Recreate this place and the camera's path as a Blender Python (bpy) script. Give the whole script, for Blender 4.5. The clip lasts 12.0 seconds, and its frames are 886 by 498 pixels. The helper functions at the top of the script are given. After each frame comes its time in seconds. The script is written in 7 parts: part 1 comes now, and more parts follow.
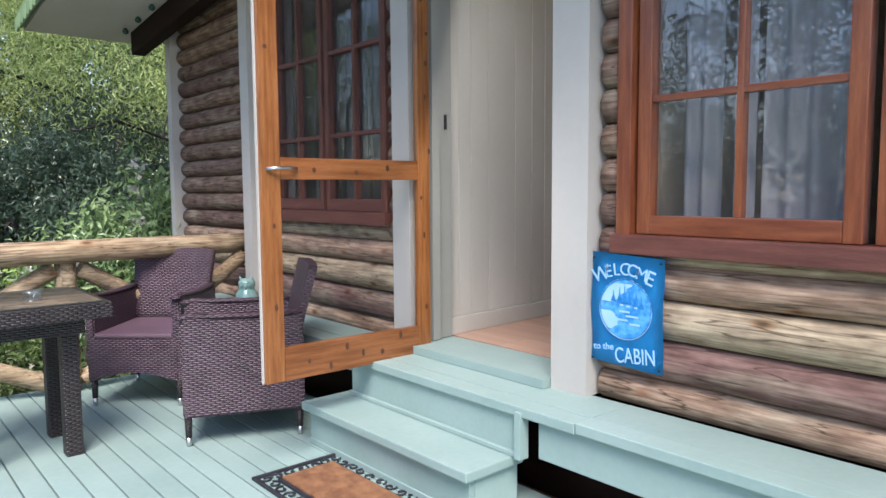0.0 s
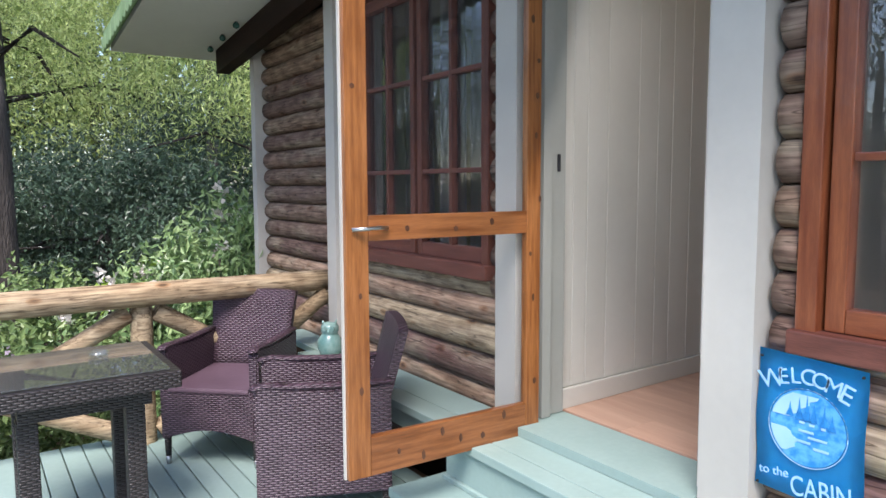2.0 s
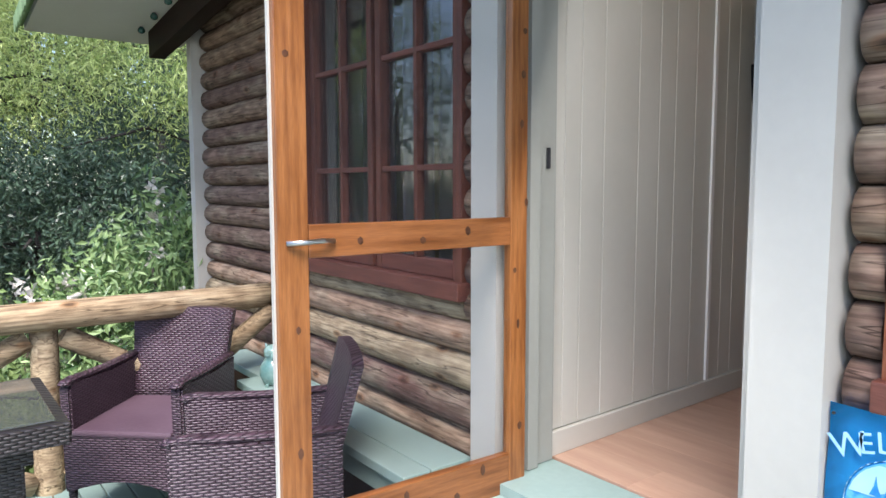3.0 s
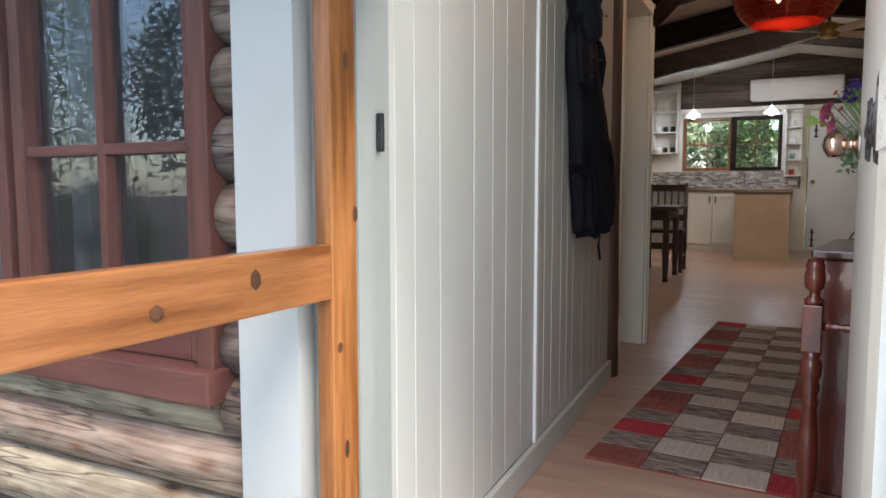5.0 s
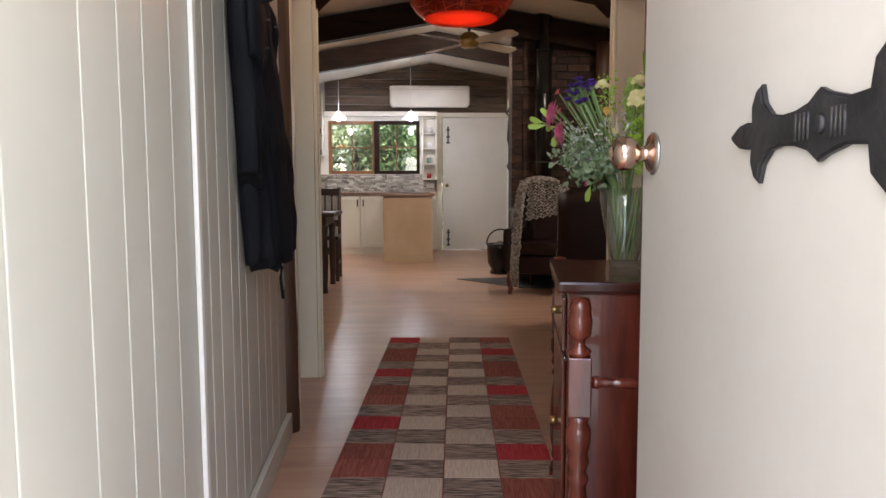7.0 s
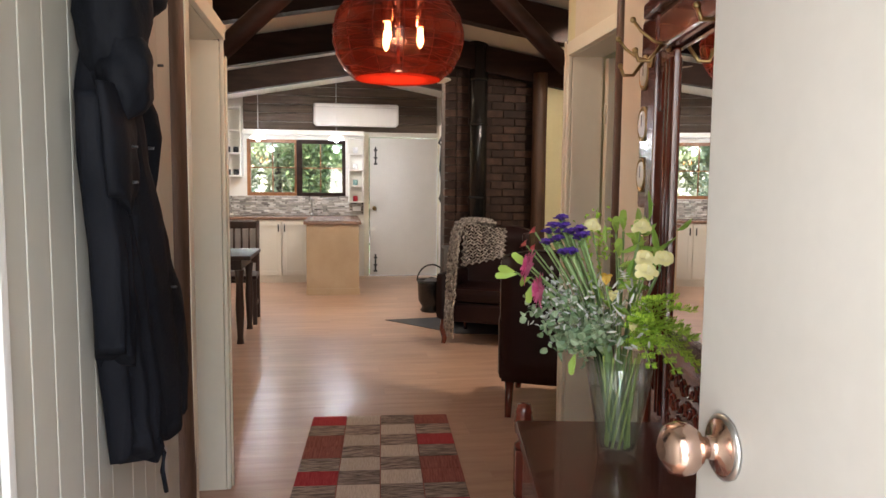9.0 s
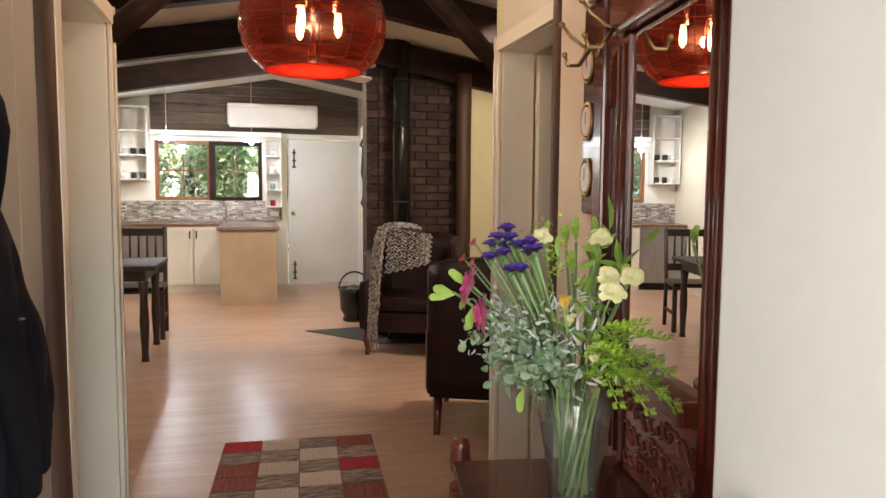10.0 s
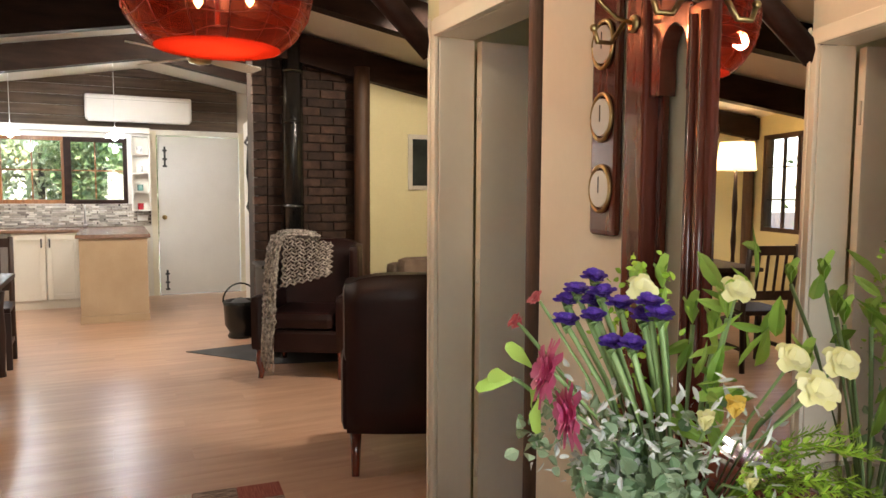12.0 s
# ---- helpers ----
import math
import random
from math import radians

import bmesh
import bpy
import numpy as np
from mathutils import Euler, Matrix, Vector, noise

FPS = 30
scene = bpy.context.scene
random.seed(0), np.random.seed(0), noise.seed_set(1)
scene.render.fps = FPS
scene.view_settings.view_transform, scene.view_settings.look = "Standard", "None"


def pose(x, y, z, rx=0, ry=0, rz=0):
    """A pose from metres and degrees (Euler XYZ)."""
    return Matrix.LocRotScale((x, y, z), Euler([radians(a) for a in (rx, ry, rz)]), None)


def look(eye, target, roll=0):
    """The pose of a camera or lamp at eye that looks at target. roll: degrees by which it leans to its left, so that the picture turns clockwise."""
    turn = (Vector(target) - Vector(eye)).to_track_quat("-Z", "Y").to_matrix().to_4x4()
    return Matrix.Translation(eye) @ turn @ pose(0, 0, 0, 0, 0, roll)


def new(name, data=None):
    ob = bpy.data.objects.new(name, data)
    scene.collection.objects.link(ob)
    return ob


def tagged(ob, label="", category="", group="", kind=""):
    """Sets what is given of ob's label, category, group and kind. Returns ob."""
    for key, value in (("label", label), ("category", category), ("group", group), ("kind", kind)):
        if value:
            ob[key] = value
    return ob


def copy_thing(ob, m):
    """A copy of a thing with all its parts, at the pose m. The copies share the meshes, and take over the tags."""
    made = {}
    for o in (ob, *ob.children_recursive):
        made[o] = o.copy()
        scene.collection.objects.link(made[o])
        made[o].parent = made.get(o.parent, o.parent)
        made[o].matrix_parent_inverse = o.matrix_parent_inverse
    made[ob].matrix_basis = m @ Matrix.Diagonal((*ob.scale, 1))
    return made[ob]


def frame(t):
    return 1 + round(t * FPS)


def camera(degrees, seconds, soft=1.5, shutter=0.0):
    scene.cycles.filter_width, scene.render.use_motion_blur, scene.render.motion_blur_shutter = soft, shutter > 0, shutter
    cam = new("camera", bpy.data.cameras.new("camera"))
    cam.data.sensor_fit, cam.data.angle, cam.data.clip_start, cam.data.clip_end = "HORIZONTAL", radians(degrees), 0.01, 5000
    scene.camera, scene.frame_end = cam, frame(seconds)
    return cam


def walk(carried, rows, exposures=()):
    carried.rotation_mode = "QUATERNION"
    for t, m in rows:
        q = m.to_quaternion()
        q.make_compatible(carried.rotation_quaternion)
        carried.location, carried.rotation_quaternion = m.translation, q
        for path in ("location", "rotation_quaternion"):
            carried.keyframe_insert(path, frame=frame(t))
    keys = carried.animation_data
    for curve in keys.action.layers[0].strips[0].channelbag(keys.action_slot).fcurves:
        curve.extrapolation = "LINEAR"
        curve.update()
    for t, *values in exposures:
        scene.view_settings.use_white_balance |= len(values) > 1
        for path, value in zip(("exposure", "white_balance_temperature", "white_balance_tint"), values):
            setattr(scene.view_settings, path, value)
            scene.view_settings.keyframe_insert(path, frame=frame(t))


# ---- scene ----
cam = camera(64.8, 12.0)
PATH = [
    (0, (-0.435, 0.27, 0.707), (0.875, 1.771, 0.537), -0.4),
    (0.5, (-0.413, 0.364, 0.708), (0.79, 1.952, 0.536), -0.4),
    (1, (-0.34, 0.521, 0.761), (0.793, 2.159, 0.585), -0.4),
    (1.5, (-0.278, 0.603, 0.895), (0.836, 2.254, 0.716), -0.3),
    (2, (-0.208, 0.706, 0.932), (0.916, 2.35, 0.751), -0.2),
    (2.5, (-0.07, 0.912, 0.949), (1.088, 2.533, 0.767), -0.1),
    (2.7, (-0.007, 1.001, 0.94), (1.167, 2.61, 0.758), -0.1),
    (4.5, (0.548, 1.888, 0.923), (2.149, 3.075, 0.749), -0.0),
    (5, (0.676, 2.086, 0.921), (2.457, 2.979, 0.748), -0.1),
    (5.5, (0.862, 2.192, 0.92), (2.777, 2.742, 0.744), -0.1),
    (6, (1.018, 2.268, 0.93), (2.989, 2.561, 0.757), -0.1),
    (6.5, (1.171, 2.355, 0.941), (3.16, 2.464, 0.768), -0.1),
    (7, (1.333, 2.369, 0.962), (3.324, 2.286, 0.788), -0.2),
    (7.5, (1.519, 2.339, 1.04), (3.501, 2.14, 0.865), -0.4),
    (9.3, (1.877, 2.383, 1.316), (3.842, 2.052, 1.148), 0.4),
    (9.5, (1.918, 2.357, 1.3), (3.877, 1.985, 1.137), 0.1),
    (10, (2.064, 2.345, 1.305), (3.99, 1.832, 1.145), 0.4),
    (10.5, (2.178, 2.337, 1.313), (4.058, 1.674, 1.153), 0.4),
    (11, (2.288, 2.341, 1.32), (4.135, 1.591, 1.16), 0.3),
    (11.5, (2.417, 2.376, 1.339), (4.241, 1.574, 1.175), 0.2),
    (12, (2.56, 2.411, 1.338), (4.366, 1.566, 1.177), 0.3),
]
walk(cam, [(t, look(eye, target, roll)) for t, eye, target, roll in PATH], [(0, 1.2, 6400, 18), (2.5, 1.35, 6400, 17), (4.5, 2.1, 6200, 13), (5.0, 2.1, 6200, 13), (5.5, 2.0, 6500, 15), (6.2, 2.3, 6550, 16), (7.5, 2.75, 6550, 16), (9.4, 3.25, 6650, 13), (12, 3.5, 6800, 10)])

# ---- world, sun, lamps ----
world = bpy.data.worlds.new("sky")
scene.world = world
world.use_nodes = True
sky = world.node_tree.nodes.new("ShaderNodeTexSky")
sky.sky_type, sky.sun_disc = "NISHITA", False
sky.sun_elevation, sky.sun_rotation = radians(54.6), radians(218.7)
world.node_tree.links.new(sky.outputs[0], world.node_tree.nodes["Background"].inputs[0])
world.node_tree.nodes["Background"].inputs[1].default_value = 0.15


def lamp(name, kind, m, energy, colour, size=0.1):
    data = bpy.data.lights.new(name, kind)
    data.energy, data.color = energy, colour
    if kind == "SUN":
        data.angle = size
    elif kind == "AREA":
        data.shape, data.size = "DISK", size
    else:
        data.shadow_soft_size = size
    ob = new(name, data)
    ob.matrix_basis = m
    return tagged(ob, kind="structure")


# bright overcast, the sun behind thin cloud
lamp("sun", "SUN", look((-4, -5, 9), (0, 0, 0)), 2.6, (1.0, 0.96, 0.9), radians(28))
WARM, COOL = (1.0, 0.72, 0.45), (0.86, 0.93, 1.0)
lamp("hall_light", "POINT", pose(4.55, 2.15, 1.86), 1.6, (1.0, 0.8, 0.55), 0.02)
# added fill above the shade, where no bulb hangs: lights the hall white
lamp("hall_light", "POINT", pose(4.55, 2.15, 2.27), 1.5, (1.0, 0.88, 0.68), 0.015)
# first two lit spots are known; the other three are added, unseen fill
SPOTS = ((6.80, 3.64, -0.5, -0.5, 11), (6.88, 3.93, -0.5, -0.5, 11), (6.2, 0.6, 1.4, -0.5, 12), (8.57, 1.9, 1.3, -0.1, 14), (8.57, 3.3, 1.3, 0.1, 4))
for lx, ly, ax, ay, watt in SPOTS:
    lz = 2.36 if lx < 8 else 2.69 - 0.16 * abs(ly - 2.1)
    lamp("spot_or_fill_light", "SPOT", look((lx, ly, lz - 0.02), (lx + ax, ly + ay, lz - 1.36)), watt, (1.0, 0.88, 0.74), 0.05).data.spot_size = radians(125)
for ly in (3.41, 2.40):
    lamp("kitchen_bulb", "POINT", pose(11.3, ly, 1.895), 1.7, COOL, 0.04)
door_sky = lamp("doorway_daylight", "AREA", look((1.60, 2.365, 1.15), (3.4, 2.25, 0.35)), 2.35, (1.0, 0.96, 0.9), 0.7)
door_sky.data.shape, door_sky.data.size, door_sky.data.size_y = "RECTANGLE", 0.5, 1.6
lamp("reading_bulb", "POINT", pose(9.2, 5.0, 1.74), 2.0, WARM, 0.05)


# ---- materials ----
def M(name, c1, c2, scale=8.0, stretch=(1, 1, 1), rough=0.6, bump=0.15, fine=60.0, metal=0.0, rnd=0.0, dark=0.25, coat=0.0, depth=0.004, spec=0.5, contrast=(0.3, 0.7), cracks=None):
    """Two-scale noise between two colours, with fine relief; rnd varies the value from object to object."""
    mt = bpy.data.materials.new(name)
    mt.use_nodes = True
    n, l = mt.node_tree.nodes, mt.node_tree.links
    p = n["Principled BSDF"]
    tc, mp = n.new("ShaderNodeTexCoord"), n.new("ShaderNodeMapping")
    mp.inputs["Scale"].default_value = stretch
    info = n.new("ShaderNodeObjectInfo")
    l.new(tc.outputs["Object"], mp.inputs[0])
    if rnd:
        mul = n.new("ShaderNodeMath")
        mul.operation, mul.inputs[1].default_value = "MULTIPLY", 37.0
        l.new(info.outputs["Random"], mul.inputs[0])
        l.new(mul.outputs[0], mp.inputs["Location"])
    a, b = n.new("ShaderNodeTexNoise"), n.new("ShaderNodeTexNoise")
    a.inputs["Scale"].default_value, a.inputs["Detail"].default_value = scale, 5
    b.inputs["Scale"].default_value, b.inputs["Detail"].default_value = fine, 3
    for k in (a, b):
        l.new(mp.outputs[0], k.inputs["Vector"])
    ramp = n.new("ShaderNodeValToRGB")
    ramp.color_ramp.elements[0].position, ramp.color_ramp.elements[1].position = contrast
    ramp.color_ramp.elements[0].color, ramp.color_ramp.elements[1].color = (*c1, 1), (*c2, 1)
    l.new(a.outputs[0], ramp.inputs[0])
    mix = n.new("ShaderNodeMix")
    mix.data_type, mix.blend_type = "RGBA", "MULTIPLY"
    mix.inputs[0].default_value = dark
    l.new(ramp.outputs[0], mix.inputs[6])
    l.new(b.outputs[0], mix.inputs[7])
    out = mix.outputs[2]
    if rnd:
        hsv, mr, mh = n.new("ShaderNodeHueSaturation"), n.new("ShaderNodeMapRange"), n.new("ShaderNodeMapRange")
        mr.inputs[3].default_value, mr.inputs[4].default_value = 1 - rnd, 1 + rnd
        mh.inputs[3].default_value, mh.inputs[4].default_value = 1 + rnd * 0.5, 1 - rnd * 0.5
        l.new(info.outputs["Random"], mr.inputs[0])
        l.new(a.outputs[0], mh.inputs[0])
        l.new(mr.outputs[0], hsv.inputs["Value"])
        l.new(mh.outputs[0], hsv.inputs["Saturation"])
        l.new(out, hsv.inputs["Color"])
        out = hsv.outputs[0]
    if cracks:
        m2, c, cr, mc = n.new("ShaderNodeMapping"), n.new("ShaderNodeTexNoise"), n.new("ShaderNodeValToRGB"), n.new("ShaderNodeMix")
        m2.inputs["Scale"].default_value = cracks
        l.new(tc.outputs["Object"], m2.inputs[0])
        l.new(m2.outputs[0], c.inputs["Vector"])
        c.inputs["Scale"].default_value, c.inputs["Detail"].default_value = 1.0, 4
        cr.color_ramp.elements[0].position, cr.color_ramp.elements[1].position = 0.34, 0.44
        cr.color_ramp.elements[0].color, cr.color_ramp.elements[1].color = (0.16, 0.13, 0.11, 1), (1, 1, 1, 1)
        mc.data_type, mc.blend_type, mc.inputs[0].default_value = "RGBA", "MULTIPLY", 0.85
        l.new(c.outputs[0], cr.inputs[0])
        l.new(out, mc.inputs[6])
        l.new(cr.outputs[0], mc.inputs[7])
        out = mc.outputs[2]
    l.new(out, p.inputs["Base Color"])
    p.inputs["Roughness"].default_value, p.inputs["Metallic"].default_value = rough, metal
    p.inputs["Coat Weight"].default_value, p.inputs["Specular IOR Level"].default_value = coat, spec
    bp = n.new("ShaderNodeBump")
    bp.inputs["Strength"].default_value, bp.inputs["Distance"].default_value = bump, depth
    l.new(b.outputs[0], bp.inputs["Height"])
    l.new(bp.outputs[0], p.inputs["Normal"])
    return mt


def weave(name, c1, c2, w=0.036, h=0.0098):
    """Woven round strands: rows of short oval bumps, each row set over by half."""
    mt = M(name, c1, c2, 14, rough=0.42, bump=0.1)
    n, l = mt.node_tree.nodes, mt.node_tree.links
    p = n["Principled BSDF"]

    def op(kind, a, b=None):
        m = n.new("ShaderNodeMath")
        m.operation = kind
        for i, v in enumerate((a, b)):
            if isinstance(v, (int, float)):
                m.inputs[i].default_value = v
            elif v is not None:
                l.new(v, m.inputs[i])
        return m.outputs[0]
    tc, sep = n.new("ShaderNodeTexCoord"), n.new("ShaderNodeSeparateXYZ")
    l.new(tc.outputs["Object"], sep.inputs[0])
    x, z = op("ADD", sep.outputs[0], sep.outputs[1]), op("DIVIDE", sep.outputs[2], h)
    shift = op("MULTIPLY", op("MODULO", op("FLOOR", z), 2.0), 0.5)
    u = op("ADD", op("DIVIDE", x, w), shift)
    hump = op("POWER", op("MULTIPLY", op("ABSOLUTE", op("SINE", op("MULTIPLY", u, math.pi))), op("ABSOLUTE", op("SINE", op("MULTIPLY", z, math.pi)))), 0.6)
    # shade between strands goes into the colour: dark gaps, lighter crests
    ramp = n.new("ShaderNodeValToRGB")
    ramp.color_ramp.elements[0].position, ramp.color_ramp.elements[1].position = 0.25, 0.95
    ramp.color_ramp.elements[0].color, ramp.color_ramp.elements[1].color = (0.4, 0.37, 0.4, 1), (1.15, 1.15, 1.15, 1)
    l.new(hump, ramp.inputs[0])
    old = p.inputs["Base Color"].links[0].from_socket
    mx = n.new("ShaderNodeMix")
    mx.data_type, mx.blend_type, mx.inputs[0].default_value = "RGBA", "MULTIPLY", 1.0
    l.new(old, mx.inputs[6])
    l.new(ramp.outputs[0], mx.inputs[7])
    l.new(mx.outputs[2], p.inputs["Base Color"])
    bp = n.new("ShaderNodeBump")
    bp.inputs["Strength"].default_value, bp.inputs["Distance"].default_value = 0.9, 0.005
    l.new(hump, bp.inputs["Height"])
    l.new(bp.outputs[0], p.inputs["Normal"])
    return mt


def bare(name):
    mt = bpy.data.materials.new(name)
    mt.use_nodes = True
    n, l = mt.node_tree.nodes, mt.node_tree.links
    n.remove(n["Principled BSDF"])
    return mt, n, l, n["Material Output"]


def pane_mat(name, tint=(1, 1, 1), gloss=1.0, veil=0.0, veil_colour=(0.3, 0.3, 0.3), rough=0.0, base=0.04):
    """A clear sheet: see-through, mirror gloss that grows at a slant, and an even veil for dust, wire or film."""
    mt, n, l, out = bare(name)
    tr, gl, lw, pw, ma, mx, df, mv = (n.new("ShaderNode" + k) for k in ("BsdfTransparent", "BsdfGlossy", "LayerWeight", "Math", "Math", "MixShader", "BsdfDiffuse", "MixShader"))
    tr.inputs[0].default_value = (*tint, 1)
    gl.inputs["Roughness"].default_value = rough
    lw.inputs["Blend"].default_value = 0.5
    pw.operation, pw.inputs[1].default_value = "POWER", 5.0
    ma.operation, ma.inputs[1].default_value, ma.inputs[2].default_value = "MULTIPLY_ADD", (1 - base) * gloss, base * gloss
    df.inputs[0].default_value = (*veil_colour, 1)
    mv.inputs[0].default_value = veil
    l.new(lw.outputs["Facing"], pw.inputs[0])
    l.new(pw.outputs[0], ma.inputs[0])
    l.new(tr.outputs[0], mv.inputs[1])
    l.new(df.outputs[0], mv.inputs[2])
    l.new(ma.outputs[0], mx.inputs[0])
    l.new(mv.outputs[0], mx.inputs[1])
    l.new(gl.outputs[0], mx.inputs[2])
    l.new(mx.outputs[0], out.inputs[0])
    return mt


def cloth_thin(name, colour, share=0.5, clear=0.0):
    """Thin cloth, leaf or lampshade: part diffuse, part let through."""
    mt, n, l, out = bare(name)
    df, tl, mx, tr, m2 = (n.new("ShaderNode" + k) for k in ("BsdfDiffuse", "BsdfTranslucent", "MixShader", "BsdfTransparent", "MixShader"))
    df.inputs[0].default_value = tl.inputs[0].default_value = tr.inputs[0].default_value = (*colour, 1)
    mx.inputs[0].default_value, m2.inputs[0].default_value = share, clear
    l.new(df.outputs[0], mx.inputs[1])
    l.new(tl.outputs[0], mx.inputs[2])
    l.new(mx.outputs[0], m2.inputs[1])
    l.new(tr.outputs[0], m2.inputs[2])
    l.new(m2.outputs[0], out.inputs[0])
    return mt


def leaf_mat(name, c1, c2, share=0.3, rough=0.45):
    mt, n, l, out = bare(name)
    geo, ramp, p, tl, mx = (n.new("ShaderNode" + k) for k in ("NewGeometry", "ValToRGB", "BsdfPrincipled", "BsdfTranslucent", "MixShader"))
    ramp.color_ramp.elements[0].color, ramp.color_ramp.elements[1].color = (*c1, 1), (*c2, 1)
    l.new(geo.outputs["Random Per Island"], ramp.inputs[0])
    l.new(ramp.outputs[0], p.inputs["Base Color"])
    l.new(ramp.outputs[0], tl.inputs[0])
    p.inputs["Roughness"].default_value = rough
    mx.inputs[0].default_value = share
    l.new(p.outputs[0], mx.inputs[1])
    l.new(tl.outputs[0], mx.inputs[2])
    l.new(mx.outputs[0], out.inputs[0])
    return mt


def glow(name, colour, strength):
    mt, n, l, out = bare(name)
    e = n.new("ShaderNodeEmission")
    e.inputs[0].default_value, e.inputs[1].default_value = (*colour, 1), strength
    l.new(e.outputs[0], out.inputs[0])
    return mt


def log_mat(name, tints, along):
    """Weathered round timber: a tint for each log, long streaks, bleached patches, thin drying checks and knots."""
    mt = bpy.data.materials.new(name)
    mt.use_nodes = True
    n, l = mt.node_tree.nodes, mt.node_tree.links
    p = n["Principled BSDF"]
    p.inputs["Roughness"].default_value, p.inputs["Specular IOR Level"].default_value = 0.78, 0.25
    tc, info, mul, add = n.new("ShaderNodeTexCoord"), n.new("ShaderNodeObjectInfo"), n.new("ShaderNodeMath"), n.new("ShaderNodeVectorMath")
    mul.operation, mul.inputs[1].default_value = "MULTIPLY", 41.0
    l.new(info.outputs["Random"], mul.inputs[0])
    l.new(tc.outputs["Object"], add.inputs[0])
    l.new(mul.outputs[0], add.inputs[1])

    def field(kind, across, lengthwise, detail=4):
        mp, tx = n.new("ShaderNodeMapping"), n.new("ShaderNodeTex" + kind)
        mp.inputs["Scale"].default_value = [lengthwise if i == along else across for i in range(3)]
        l.new(add.outputs[0], mp.inputs[0])
        l.new(mp.outputs[0], tx.inputs["Vector"])
        tx.inputs["Scale"].default_value = 1.0
        if kind == "Noise":
            tx.inputs["Detail"].default_value = detail
        return tx.outputs[0]

    def ramp(src, stops):
        r = n.new("ShaderNodeValToRGB")
        e = r.color_ramp.elements
        while len(e) < len(stops):
            e.new(0.5)
        for k, (pos, c) in zip(e, stops):
            k.position, k.color = pos, (*c, 1)
        l.new(src, r.inputs[0])
        return r.outputs[0]

    def blend(kind, a, b, fac):
        m = n.new("ShaderNodeMix")
        m.data_type, m.blend_type = "RGBA", kind
        l.new(a, m.inputs[6])
        l.new(b, m.inputs[7])
        if hasattr(fac, "links"):
            l.new(fac, m.inputs[0])
        else:
            m.inputs[0].default_value = fac
        return m.outputs[2]
    base = ramp(info.outputs["Random"], [(i / (len(tints) - 1), c) for i, c in enumerate(tints)])
    patch = field("Noise", 9, 2.6)
    base = blend("MIX", base, ramp(patch, [(0.0, (0.46, 0.37, 0.25)), (1.0, (0.36, 0.32, 0.24))]), ramp(patch, [(0.5, (0, 0, 0)), (0.72, (0.75, 0.75, 0.75))]))
    streak = field("Noise", 85, 5.0, 7)
    base = blend("MULTIPLY", base, ramp(streak, [(0.3, (0.42, 0.38, 0.36)), (0.62, (1.15, 1.13, 1.1))]), 0.9)
    base = blend("MULTIPLY", base, ramp(field("Noise", 22, 9), [(0.36, (0.55, 0.5, 0.48)), (0.6, (1, 1, 1))]), 0.8)
    off = n.new("ShaderNodeMath")
    off.operation, off.inputs[1].default_value = "SUBTRACT", 0.5
    l.new(field("Noise", 24, 1.5, 2), off.inputs[0])
    ab = n.new("ShaderNodeMath")
    ab.operation = "ABSOLUTE"
    l.new(off.outputs[0], ab.inputs[0])
    check = ramp(ab.outputs[0], [(0.0, (0.1, 0.08, 0.07)), (0.013, (1, 1, 1))])
    base = blend("MULTIPLY", base, check, 0.75)
    knot = ramp(field("Voronoi", 9, 4.2), [(0.05, (0.16, 0.1, 0.07)), (0.13, (0.8, 0.62, 0.5)), (0.2, (1, 1, 1))])
    base = blend("MULTIPLY", base, knot, 0.85)
    l.new(base, p.inputs["Base Color"])
    bp, bw = n.new("ShaderNodeBump"), n.new("ShaderNodeRGBToBW")
    bp.inputs["Strength"].default_value, bp.inputs["Distance"].default_value = 0.55, 0.006
    l.new(blend("MULTIPLY", ramp(streak, [(0.2, (0.4, 0.4, 0.4)), (0.8, (1, 1, 1))]), check, 1.0), bw.inputs[0])
    l.new(bw.outputs[0], bp.inputs["Height"])
    l.new(bp.outputs[0], p.inputs["Normal"])
    return mt


LOG = log_mat("weathered_log", ((0.27, 0.175, 0.13), (0.2, 0.13, 0.105), (0.31, 0.215, 0.15), (0.22, 0.15, 0.125)), 1)
LOG_PALE = log_mat("bleached_straw_log", ((0.5, 0.4, 0.26), (0.46, 0.385, 0.26)), 1)
LOG_TAN = log_mat("pinkish_tan_log", ((0.45, 0.31, 0.215), (0.41, 0.29, 0.2)), 1)
LOG_PURPLE = log_mat("purple_brown_log", ((0.215, 0.13, 0.11), (0.25, 0.16, 0.135)), 1)
LOG_X = log_mat("pale_rail_log", ((0.38, 0.28, 0.17), (0.46, 0.36, 0.23), (0.34, 0.25, 0.15)), 0)
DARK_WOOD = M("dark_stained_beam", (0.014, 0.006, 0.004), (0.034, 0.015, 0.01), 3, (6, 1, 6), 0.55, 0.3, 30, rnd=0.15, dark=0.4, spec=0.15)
POST_WOOD = M("brown_post_wood", (0.06, 0.028, 0.015), (0.14, 0.07, 0.04), 3, (9, 9, 0.8), 0.55, 0.35, 30, dark=0.5)
TIMBER_WALL = M("brown_timber_wall", (0.07, 0.045, 0.03), (0.17, 0.115, 0.075), 3, (5, 0.7, 9), 0.65, 0.3, 30, rnd=0.2, dark=0.5)
